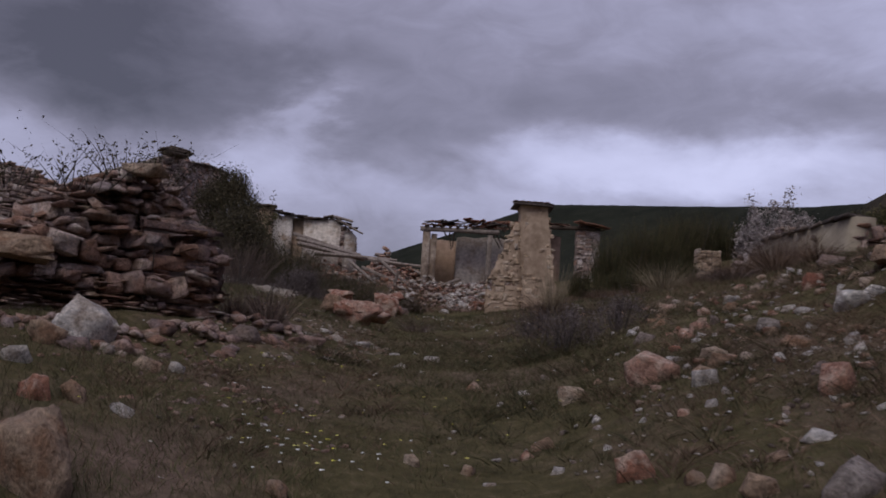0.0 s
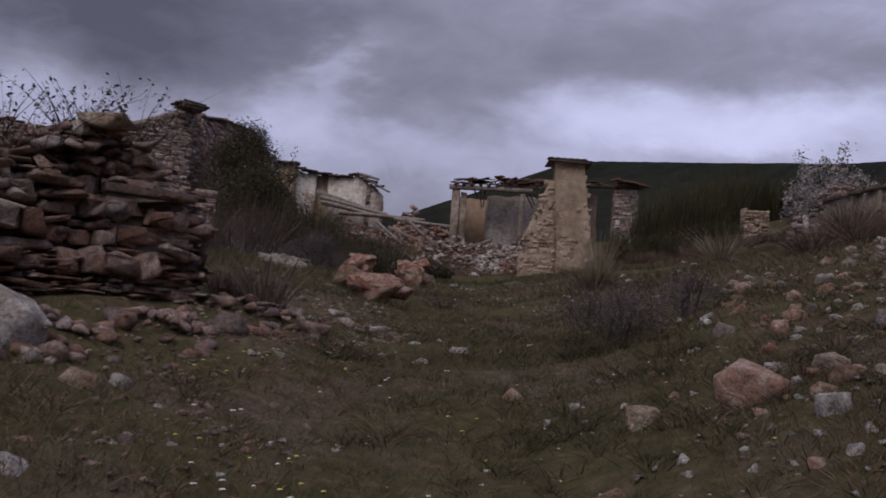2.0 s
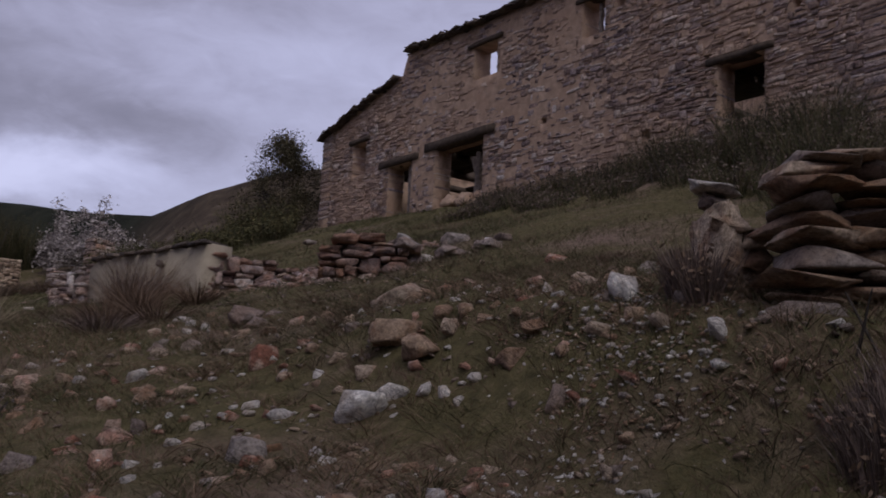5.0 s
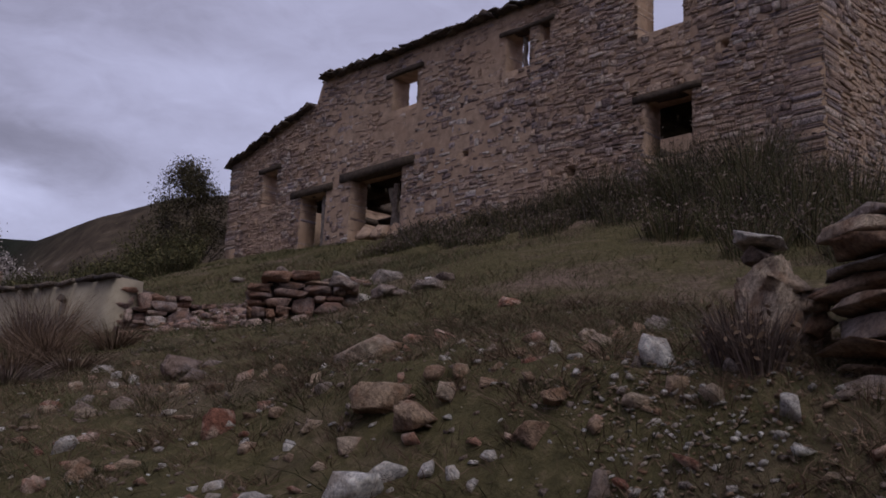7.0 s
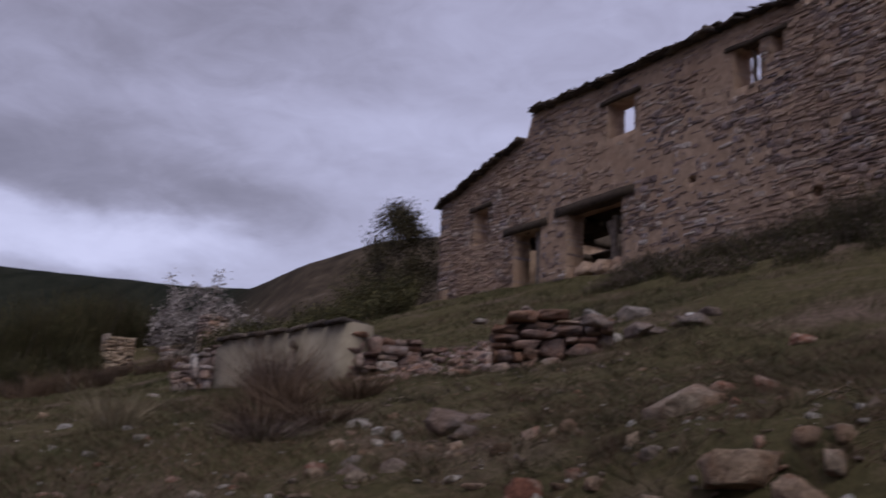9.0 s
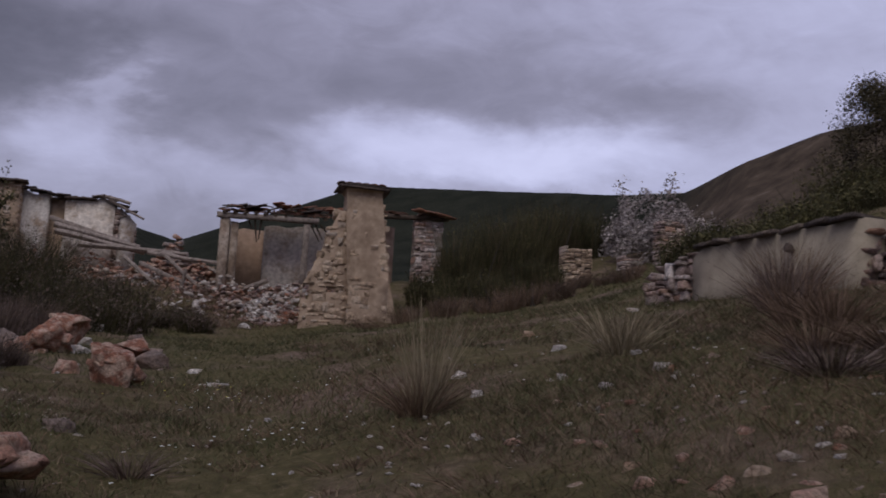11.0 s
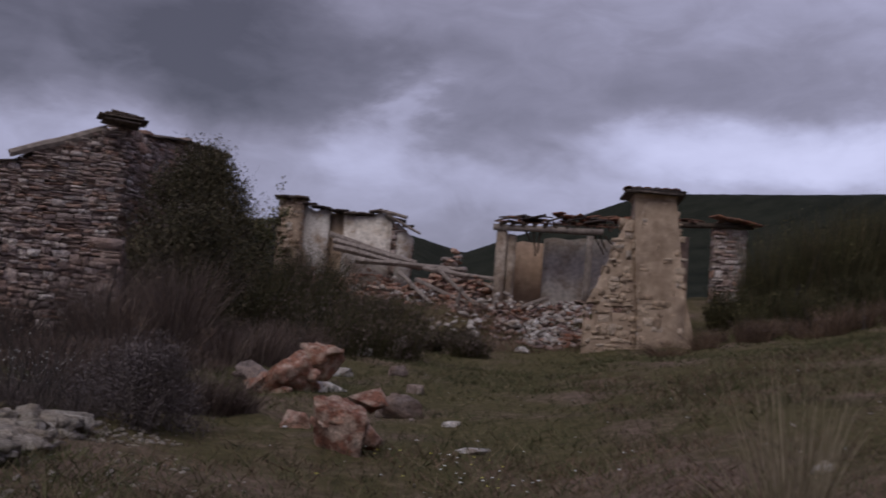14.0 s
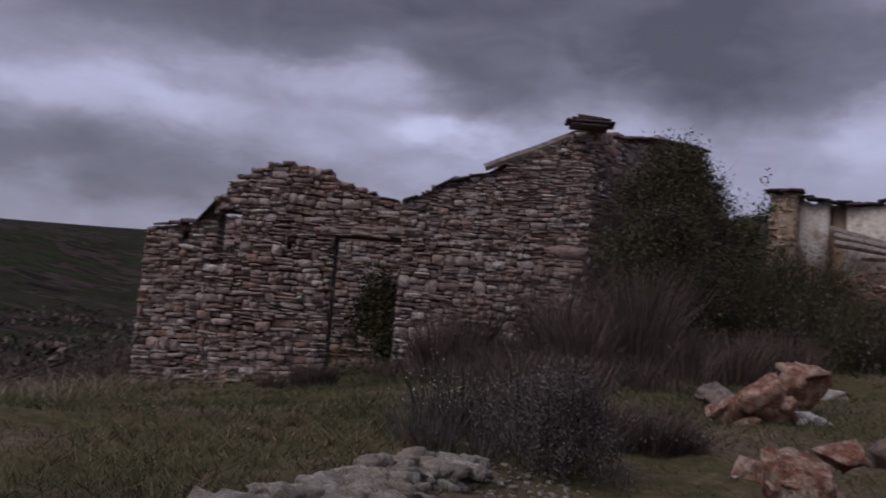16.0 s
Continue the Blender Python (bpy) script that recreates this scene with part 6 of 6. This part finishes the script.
def leafy_bush(name, x, y, rx, ry, h, clumps, leaves, label, seed, material, size=0.05, group="", stem_mat=None):
    """A dense bush: limbs to many leaf clumps set in a rough dome, with gaps between them."""
    rng = np.random.default_rng(seed)
    z0 = gz(x, y)
    ob = thing(name, (x, y, z0), label, "shrub", group)
    a = rng.uniform(0, 2 * np.pi, clumps)
    u = rng.random(clumps) ** 0.7
    r = np.sqrt(np.clip(1 - u ** 2.2, 0.05, 1)) * np.sqrt(rng.random(clumps))
    c = np.stack([x + rx * r * np.cos(a), y + ry * r * np.sin(a), z0 + h * (0.08 + 0.86 * u)], -1)
    base = np.stack([x + 0.25 * rx * np.cos(a) * rng.random(clumps), y + 0.25 * ry * np.sin(a) * rng.random(clumps), np.full(clumps, z0 - 0.1)], -1)
    for i in range(0, min(clumps, 40), 5):
        part("branch", beam_mesh(base[i], c[i], 0.02 + 0.008 * h, 0.008, seed + i, sides=5), BARK, ob)
    m = rng.integers(clumps, size=clumps * 14)
    k = min(1.0, h / 1.3)
    b = c[m] + k * (rng.normal(0, 0.12, (len(m), 3)) - (0, 0, 0.25))
    e = b + k * (rng.normal(0, 0.16, (len(m), 3)) + np.stack([np.cos(a[m]) * 0.12, np.sin(a[m]) * 0.12, np.full(len(m), 0.42)], -1))
    V, F = ribbons(b, e, rng.normal(0, 0.05, b.shape), k * rng.uniform(0.008, 0.018, len(b)), 3, rng)
    tagged(part("twiggery", np_mesh("twiggery", V, F), stem_mat or BROOM, ob), kind="stuff")
    m = rng.integers(clumps, size=leaves)
    sc = k * np.array((0.20 * rx ** 0.4, 0.20 * ry ** 0.4, 0.22))
    V, F = leaf_quads(c[m] + np.clip(rng.normal(0, 1, (leaves, 3)), -1.5, 1.5) * sc * rng.uniform(0.6, 1.3, clumps)[m][:, None], size * rng.uniform(0.5, 1.25, leaves), rng)
    tagged(part("foliage", np_mesh("foliage", V, F), material, ob), kind="stuff")
    return ob


# large bushes
leafy_bush("ivy_bush", -6.75, 29.6, 1.35, 2.0, 4.3, 130, 26000, "tall dark brown-green bush leaning on the cottage wall", 300, IVY_DULL, 0.036)
shrub("ivy_bush", -6.3, 29.4, 1.5, 1.6, 4.0, 2600, BROOM, "tall upright brown stems in the bush by the cottage", 303, IVY_DULL, 5200, 0.035, 0.3, 0.012, 0.6)
leafy_bush("ivy_bush", -6.0, 27.0, 1.5, 1.3, 2.5, 80, 15000, "dark tangled bush below the cottage wall", 299, IVY_DULL, 0.034)
shrub("ivy_bush", -6.9, 26.2, 1.1, 1.0, 2.4, 1500, BROOM, "dark bramble bush below the cottage wall", 302, IVY, 3000, 0.04, 0.35, 0.012, 0.5)
for i, (x, y, rx, ry, h) in enumerate(((-5.4, 30.8, 1.6, 1.5, 2.6), (-4.0, 29.6, 1.5, 1.4, 2.0), (-2.6, 30.2, 1.4, 1.3, 1.35), (-3.4, 33.0, 1.8, 1.4, 1.5), (-1.5, 31.5, 0.9, 1.0, 0.8), (-6.3, 34.5, 1.8, 1.6, 2.6), (-5.0, 27.6, 1.3, 1.2, 1.1))):
    shrub("bramble_thicket", x, y, rx, ry, h, 2000, BROOM, "dark brown-green thicket before the ruined barn", 310 + i, HEATHER, 3200, 0.035, 0.4, 0.013, 0.4, group="thicket before the barn")
for i, (x, y, rx, ry, h) in enumerate(((6.3, 34.4, 1.2, 1.1, 3.1), (7.2, 35.2, 1.4, 1.2, 3.3), (9.0, 35.6, 1.3, 1.2, 3.7), (5.9, 33.2, 1.2, 0.8, 1.7), (7.6, 33.6, 1.3, 0.9, 1.6), (4.6, 33.6, 0.6, 0.6, 1.3), (10.0, 37.0, 1.3, 1.2, 2.6))):
    shrub("broom_bush", x, y, rx, ry, h, 2600, BROOM, "tall dark broom bush with upright green stems", 320 + i, IVY, 2600, 0.035, 0.22, 0.014, 0.75, group="broom behind the pillar")
for i, (x, y, rx, ry, h) in enumerate(((13.6, 28.6, 1.6, 1.4, 1.6), (15.6, 30.6, 1.3, 1.2, 2.2), (12.0, 27.6, 1.4, 1.2, 1.3), (11.0, 30.5, 1.6, 1.4, 1.6))):
    shrub("hillside_bush", x, y, rx, ry, h, 1800, BROOM, "dense green bush at the end of the farmhouse", 330 + i, IVY, 4200, 0.05, 0.3, 0.013, 0.5, group="bushes by the farmhouse")
# rank growth along the farmhouse wall
for i, (x, y, rx, ry, h) in enumerate(((14.3, 11.2, 1.5, 1.3, 2.0), (13.2, 9.8, 1.5, 1.2, 1.8), (15.0, 12.6, 1.2, 1.0, 1.8), (15.1, 14.2, 1.1, 1.1, 1.45), (15.2, 15.8, 1.1, 1.1, 1.2), (15.3, 17.4, 1.0, 1.1, 1.05), (15.4, 19.0, 1.0, 1.0, 0.7),
                                      (13.6, 13.4, 1.4, 1.2, 0.7), (13.7, 15.6, 1.3, 1.2, 0.6), (13.9, 17.8, 1.3, 1.2, 0.55), (11.8, 10.6, 1.3, 1.1, 0.9), (11.2, 8.6, 1.4, 1.2, 1.1))):
    shrub("bramble_bank", x, y, rx, ry, h, 1700, BROOM, "rank dark brambles and dead grass under the farmhouse wall", 340 + i, HEATHER, 2200, 0.03, 0.35, 0.012, 0.45, group="brambles under the farmhouse")
for i, (x, y, rx, ry, h) in enumerate(((-6.3, 24.2, 1.0, 0.7, 2.4), (-7.2, 23.5, 0.9, 0.6, 1.9), (-5.4, 24.9, 1.0, 0.8, 2.4), (-5.7, 24.2, 1.1, 0.9, 1.3), (-4.6, 25.0, 1.3, 1.0, 1.2), (-7.4, 22.9, 1.0, 0.7, 0.9), (-3.9, 26.6, 1.3, 1.1, 1.2), (-5.2, 22.9, 1.3, 0.8, 0.8), (-8.9, 21.7, 0.8, 0.5, 0.5))):
    shrub("dead_undergrowth", x, y, rx, ry, h, 2000, HEATHER, "brown dead undergrowth against the cottage wall", 420 + i, RUSTY, 1200, 0.02, 0.4, 0.011, 0.4, group="undergrowth by the cottage")
# heather clumps near the path
leafy_bush("heather_bush", 1.0, 9.75, 0.55, 0.5, 0.42, 60, 3600, "low twiggy purple-brown heather bush in the grass", 351, HEATH_GREY, 0.011, "heather bushes", HEATH_PALE)
leafy_bush("heather_bush", 1.6, 10.05, 0.42, 0.4, 0.32, 36, 1800, "low twiggy purple-brown heather bush in the grass", 352, HEATH_GREY, 0.011, "heather bushes", HEATH_PALE)
leafy_bush("heather_bush", -2.75, 17.55, 0.5, 0.45, 0.62, 90, 13000, "rounded dense dark heather bush beside the pale ledge", 353, HEATH_GREY, 0.012, "heather bushes", HEATH_PALE)
shrub("heather_bush", -3.2, 18.9, 0.9, 0.8, 0.7, 3500, HEATHER, "straggling dark heather behind the pale ledge", 354, HEATHER, 2000, 0.018, 0.5, 0.008, 0.35, group="heather bushes")
shrub("heather_bush", -4.2, 19.8, 1.0, 0.8, 0.7, 2600, HEATHER, "straggling brown heath before the cottage", 355, STRAW, 500, 0.014, 0.5, 0.008, 0.4, group="heather bushes")
shrub("heather_bush", -6.2, 22.6, 1.6, 1.0, 0.9, 2800, HEATHER, "dead brown undergrowth along the cottage wall", 356, RUSTY, 1500, 0.02, 0.5, 0.01, 0.4, group="heather bushes")
shrub("heather_bush", 3.75, 5.5, 0.5, 0.5, 0.45, 2600, HEATHER, "dark dead undergrowth round the drystone pier", 357, RUSTY, 800, 0.02, 0.4, 0.009, 0.5, group="heather bushes")
shrub("heather_bush", 3.98, 6.55, 0.22, 0.28, 0.4, 2000, HEATHER, "dark dead undergrowth at the terrace edge", 358, RUSTY, 800, 0.02, 0.35, 0.009, 0.6, group="heather bushes")
shrub("heather_bush", 3.4, 3.4, 1.1, 0.8, 0.5, 2600, HEATHER, "dark dead undergrowth on the slope", 359, HEATHER, 1200, 0.02, 0.4, 0.009, 0.4, group="heather bushes")
leafy_bush("door_bush", -9.5, 24.15, 0.55, 0.5, 1.5, 26, 4200, "dark bush growing inside the cottage doorway", 360, IVY, 0.04)
# twiggy sapling with pale buds
sap = shrub("bare_sapling", -3.9, 18.3, 0.5, 0.5, 1.3, 160, BARK, "bare grey sapling with pale buds", 361, PETAL_W, 420, 0.010, 0.6, 0.014, 0.6, category="sapling")
for i, (x, y) in enumerate(((-2.9, 8.9), (-3.7, 8.2), (-4.5, 7.4))):
    shrub("bare_sapling", x, y, 0.6, 0.35, 0.95 - 0.1 * i, 46, BARK, "bramble twigs with few dark leaves on top of the broken wall", 362 + i, IVY_DULL, 330, 0.022, 0.8, 0.010, 0.7, sink=-1.2 + 0.15 * i, category="sapling", group="brambles on the broken wall")
shrub("heather_bush", -2.0, 10.0, 0.45, 0.4, 0.75, 700, HEATHER, "dead stalks at the broken end of the wall", 366, RUSTY, 300, 0.018, 0.45, 0.008, 0.5, group="heather bushes")
for i, (x, y, rx, h) in enumerate(((-17.5, 25.0, 1.6, 1.5), (-20.0, 27.0, 2.2, 1.6), (-16.2, 26.0, 1.2, 1.7), (-22.0, 30.0, 2.6, 1.5))):
    shrub("field_thicket", x, y, rx, rx, h, 1600, HEATHER, "dark leafless scrub at the edge of the fields", 430 + i, HEATHER, 2600, 0.04, 0.35, 0.016, 0.4, group="scrub by the fields")
for i, (x, y, h) in enumerate(((-3.3, 17.2, 0.6), (-3.7, 17.5, 0.7), (-3.5, 18.1, 0.75))):
    shrub("heather_bush", x, y, 0.4, 0.35, h, 420, HEATH_PALE, "thin brown dead stalks behind the pale ledge", 440 + i, HEATHER, 300, 0.012, 0.45, 0.006, 0.55, group="heather bushes")
# hedges across the far fields
rng = np.random.default_rng(470)
hv, hs = [], []
for d0, width in ((70, 40), (95, 60), (130, 90), (175, 130), (230, 170), (300, 220)):
    for g in range(2):
        th = radians(rng.uniform(38, 62))
        c = np.array((-d0 * math.sin(th), 9 + d0 * math.cos(th)))
        side = np.array((math.cos(th + 0.25), math.sin(th + 0.25)))
        m = 900
        u = rng.uniform(-1, 1, m)
        keep = np.sin(u * 9 + g) + 0.5 * np.sin(u * 31) > -0.5
        p = c + np.outer(u[keep] * width * 0.5, side) + rng.normal(0, 0.8, (keep.sum(), 2))
        z = ground_z(p[:, 0], p[:, 1]) + np.abs(rng.normal(0, 0.7 + d0 / 250, len(p)))
        hv.append(np.concatenate([p, z[:, None]], 1))
        hs.append(rng.uniform(0.25, 0.6, len(p)) * (0.6 + d0 / 200))
V, F = leaf_quads(np.concatenate(hv), np.concatenate(hs), rng)
tagged(part("far_hedges", np_mesh("far_hedges", V, F), HEATHER), "dark hedges between the far fields", "hedge", kind="stuff")
# grass tufts
tuft(1.5, 14.7, 0.3, 1.0, 300, STRAW, "tall pale dry grass tuft beside the path", 371, w=0.006)
tuft(1.45, 14.7, 0.42, 0.42, 420, RUSTY, "brown dry grass tuft beside the path", 372)
tuft(3.3, 15.4, 0.5, 0.6, 380, STRAW, "pale dry grass tuft by the rendered wall", 373)
for i, (x, y, r, h) in enumerate(((3.5, 12.6, 0.45, 0.3), (3.9, 13.4, 0.45, 0.38), (4.7, 14.4, 0.5, 0.45), (5.0, 15.4, 0.5, 0.6), (5.5, 16.6, 0.55, 0.8), (6.3, 17.6, 0.6, 0.9), (4.2, 12.9, 0.45, 0.3), (5.2, 14.0, 0.4, 0.35))):
    tuft(x, y, r, h, 520, RUSTY if i % 4 else HEATHER, "rusty dry weeds before the rendered wall", 380 + i, w=0.009, name="dry_weeds", group="weeds before the rendered wall")
tuft(-0.5, 13.8, 0.35, 0.22, 260, HEATHER, "small dark grass tuft in the turf", 395)
for i, (x, y, rx, h) in enumerate(((4.9, 32.0, 0.9, 0.8), (6.2, 31.8, 1.0, 1.0), (7.6, 32.2, 1.0, 0.9), (8.6, 32.6, 0.7, 0.8), (9.9, 32.0, 0.8, 0.7))):
    shrub("dry_weed_clump", x, y, rx, 0.7, h, 1100, RUSTY, "purple-brown dry weeds at the foot of the broom", 460 + i, HEATHER, 900, 0.03, 0.4, 0.013, 0.5, group="weeds below the broom")
tuft(2.9, 29.9, 0.7, 0.5, 400, RUSTY, "dry weeds at the foot of the pillar", 396, w=0.008)
tuft(3.8, 31.0, 0.6, 0.6, 400, RUSTY, "dry weeds at the foot of the pillar", 397, w=0.008)


def blossom_tree():
    x, y = 12.7, 35.2
    z = gz(x, y) - 0.55
    ob = thing("blossoming_tree", (x, y, z), "small spreading tree covered in pale pinkish blossom", "tree")
    rng = np.random.default_rng(44)
    part("trunk", beam_mesh((x, y, z - 0.2), (x + 0.1, y, z + 0.5), 0.14, 0.1, 1), BARK, ob, smooth=True)
    tips = []
    for i in range(9):
        an = i * 0.7 + rng.uniform(-0.2, 0.2)
        r = rng.uniform(1.2, 2.8)
        t = np.array((x + r * math.cos(an), y + r * 0.8 * math.sin(an), z + rng.uniform(0.35, 1.25)))
        part("limb", beam_mesh((x + 0.1, y, z + 0.4), t, 0.06, 0.025, i + 10, sides=5), BARK, ob)
        for j in range(6):
            q = rng.uniform(0.4, 1.0)
            b = np.array((x + 0.1, y, z + 0.4)) * (1 - q) + t * q
            e = b + rng.normal(0, 0.42, 3) + (0, 0, 0.3)
            tips.append((b, e))
    b = np.array([t[0] for t in tips])
    e = np.array([t[1] for t in tips])
    V, F = ribbons(b, e, np.zeros_like(b), np.full(len(b), 0.03), 3, rng)
    tagged(part("twiggery", np_mesh("twiggery", V, F), BARK, ob), kind="stuff")
    m = rng.integers(len(tips), size=20000)
    q = rng.uniform(0.1, 1.15, (20000, 1))
    c = b[m] * (1 - q) + e[m] * q + rng.normal(0, 0.13, (20000, 3))
    V, F = leaf_quads(c, rng.uniform(0.03, 0.075, 20000), rng)
    tagged(part("blossom", np_mesh("blossom", V, F), BLOSSOM, ob, "pale pinkish-white blossom"), kind="stuff")
    return ob


blossom_tree()


def leafy_tree(x, y, h, seed, label, top=0.55):
    z = gz(x, y)
    rng = np.random.default_rng(seed)
    ob = thing("thorn_tree", (x, y, z), label, "tree")
    part("trunk", beam_mesh((x, y, z - 0.2), (x, y, z + h * 0.4), 0.1, 0.07, 1), BARK, ob)
    b, e = [], []
    for i in range(8):
        an = i * 0.8
        t = np.array((x + h * 0.28 * math.cos(an), y + h * 0.28 * math.sin(an), z + h * rng.uniform(top, 0.95)))
        part("limb", beam_mesh((x, y, z + h * 0.35), t, 0.05, 0.015, seed + i, sides=5), BARK, ob)
        for j in range(9):
            q = rng.uniform(0.3, 1)
            p = np.array((x, y, z + h * 0.35)) * (1 - q) + t * q
            b.append(p)
            e.append(p + rng.normal(0, h * 0.08, 3) + (0, 0, h * 0.07))
    b, e = np.array(b), np.array(e)
    V, F = ribbons(b, e, np.zeros_like(b), np.full(len(b), 0.02), 3, rng)
    tagged(part("twiggery", np_mesh("twiggery", V, F), BARK, ob), kind="stuff")
    n = 3600
    m = rng.integers(len(b), size=n)
    q = rng.uniform(0, 1.1, (n, 1))
    V, F = leaf_quads(b[m] * (1 - q) + e[m] * q + rng.normal(0, 0.07, (n, 3)), rng.uniform(0.025, 0.06, n), rng)
    tagged(part("crown", np_mesh("crown", V, F), IVY, ob, "thin green-brown leaves"), kind="stuff")
    return ob


leafy_bush("hillside_bush", 17.0, 31.3, 1.5, 1.3, 3.7, 90, 15000, "dense green thorn bush behind the farmhouse end", 61, IVY_DULL, 0.045, "bushes by the farmhouse")
leafy_tree(-6.9, 33.2, 3.6, 62, "thin blossoming thorn tree beside the cottage")


# ---- turf: grass blades and small flowers ----
def grass_field(name, label, x0, x1, y0, y1, n, hmin, hmax, material, seed, w=0.006, segs=2):
    rng = np.random.default_rng(seed)
    x = rng.uniform(x0, x1, n)
    y = y0 + (y1 - y0) * rng.random(n) ** 1.3
    # patchy growth
    p = 0.5 + 0.25 * np.sin(1.3 * x + 0.8 * y) + 0.25 * np.sin(0.7 * y - 1.1 * x + 2.0) + 0.2 * np.sin(3.1 * x) * np.sin(2.7 * y)
    keep = rng.random(n) < np.clip(p + 0.25, 0.15, 1)
    x, y = x[keep], y[keep]
    k = len(x)
    base = np.stack([x, y, ground_z(x, y) + bumps(x, y) - 0.01], -1)
    h = rng.uniform(hmin, hmax, k) * (0.6 + 0.6 * p[keep])
    out = rng.normal(0, 0.5, (k, 2)) * h[:, None]
    tip = base + np.concatenate([out * 0.5, h[:, None]], 1)
    bend = np.concatenate([out * 0.7, -(h * 0.25)[:, None]], 1)
    V, F = ribbons(base, tip, bend, np.maximum(0.75 * w, 0.0006 * np.maximum(y - 4, 1)) * rng.uniform(0.6, 1.4, k), segs, rng)
    ob = part(name, np_mesh(name, V, F), material)
    return tagged(ob, label, "grass", kind="stuff")


grass_field("turf_grass", "short green turf along the path", -4, 6, 2.5, 16, 150000, 0.04, 0.13, GRASS, 401, 0.0045)
grass_field("turf_grass", "short green turf on the flat before the ruins", -9, 12, 14, 34, 120000, 0.05, 0.15, GRASS, 402, 0.008, 1)
grass_field("turf_grass", "green turf on the upper terrace", 5, 16, 6, 30, 80000, 0.05, 0.16, GRASS, 403, 0.008, 1)
grass_field("dry_grass", "brown dead grass among the turf", -5, 8, 2.5, 18, 70000, 0.04, 0.15, RUSTY, 404, 0.0045, 1)
grass_field("dry_grass", "brown dead grass on the slope", 1, 13, 3, 26, 50000, 0.05, 0.17, RUSTY, 405, 0.005, 1)
grass_field("turf_grass", "green turf beside the cottage", -16, -3, 14, 26, 40000, 0.05, 0.14, GRASS, 406, 0.008, 1)

grass_field("dry_grass", "tall pale dead grass at the edge of the fields", -22, -9.5, 17, 27, 9000, 0.2, 0.5, STRAW, 407, 0.012)
grass_field("dry_grass", "dead weeds on the rubble mound", -3, 3, 32, 37, 5000, 0.1, 0.35, RUSTY, 408, 0.012)


def tussocks(name, label, spots, n, blades, hmin, hmax, material, seed, w=0.005):
    """Clumps of rank grass: spots are (x, y, radius x, radius y)."""
    rng = np.random.default_rng(seed)
    q = np.array(spots)[rng.integers(len(spots), size=n)]
    a, r = rng.uniform(0, 6.28, n), np.sqrt(rng.random(n))
    cx, cy = q[:, 0] + q[:, 2] * r * np.cos(a), q[:, 1] + q[:, 3] * r * np.sin(a)
    size = rng.uniform(0.4, 1.0, n)
    k = np.repeat(np.arange(n), blades)
    x = cx[k] + rng.normal(0, 0.06, len(k)) * size[k]
    y = cy[k] + rng.normal(0, 0.06, len(k)) * size[k]
    h = rng.uniform(hmin, hmax, len(k)) * size[k]
    base = np.stack([x, y, ground_z(x, y) + bumps(x, y) - 0.015], -1)
    out = np.stack([x - cx[k], y - cy[k]], -1) * 0.9 + rng.normal(0, 0.3, (len(k), 2)) * h[:, None]
    V, F = ribbons(base, base + np.concatenate([out, h[:, None]], 1), np.concatenate([out * 0.9, -(h * 0.3)[:, None]], 1), w * rng.uniform(0.6, 1.4, len(k)), 2, rng)
    return tagged(part(name, np_mesh(name, V, F), material), label, "grass", kind="stuff")


tussocks("tussock_grass", "dark tussocks of rank grass on the stony slope", [(4.0, 7.5, 3.0, 3.0), (2.6, 6.0, 2.0, 2.0), (5.2, 9.5, 2.4, 2.2), (4.5, 5.2, 1.8, 1.2)], 700, 34, 0.07, 0.2, RUSTY, 451)
tussocks("tussock_grass", "green tussocks of rank grass on the stony slope", [(4.0, 8, 3.0, 3.2), (2.0, 7.5, 2.4, 3.0), (0.5, 9.5, 2.2, 3.0), (5.5, 11, 2.4, 2.4)], 700, 34, 0.07, 0.2, BROOM, 452)
tussocks("tussock_grass", "brown dry tussocks on the slope and by the path", [(3.5, 9, 3.0, 3.2), (3.2, 12.5, 2.6, 2.6), (-1.5, 8, 1.0, 3.0), (-0.5, 13, 2.0, 3.0)], 500, 32, 0.06, 0.18, RUSTY, 453)


def flowers(name, label, spots, n, material, seed):
    rng = np.random.default_rng(seed)
    s = np.array(spots)[rng.integers(len(spots), size=n)]
    x = s[:, 0] + rng.normal(0, s[:, 2])
    y = s[:, 1] + rng.normal(0, s[:, 2])
    c = np.stack([x, y, ground_z(x, y) + bumps(x, y) + rng.uniform(0.04, 0.09, n)], -1)
    V, F = [], []
    for i in range(n):
        r = rng.uniform(0.008, 0.016)
        ring = [c[i] + (r * math.cos(k * 1.047), r * math.sin(k * 1.047), 0.004 * (k % 2)) for k in range(6)]
        V += ring + [c[i] + (0, 0, 0.006)]
        F += [[7 * i + k, 7 * i + (k + 1) % 6, 7 * i + 6] for k in range(6)]
    ob = part(name, np_mesh(name, np.array(V), np.array(F)), material)
    return tagged(ob, label, "flowers", kind="stuff")


flowers("daisies", "tiny white daisies in the turf", [(-0.7, 5.6, 0.35), (0.2, 14.5, 0.5), (0.1, 17.0, 0.5), (0.5, 8, 1.5), (2, 20, 3)], 160, PETAL_W, 411)
flowers("yellow_flowers", "tiny yellow flowers in the turf", [(-0.75, 5.6, 0.3), (-0.4, 17.2, 0.4), (-0.5, 7, 0.8)], 60, PETAL_Y, 412)
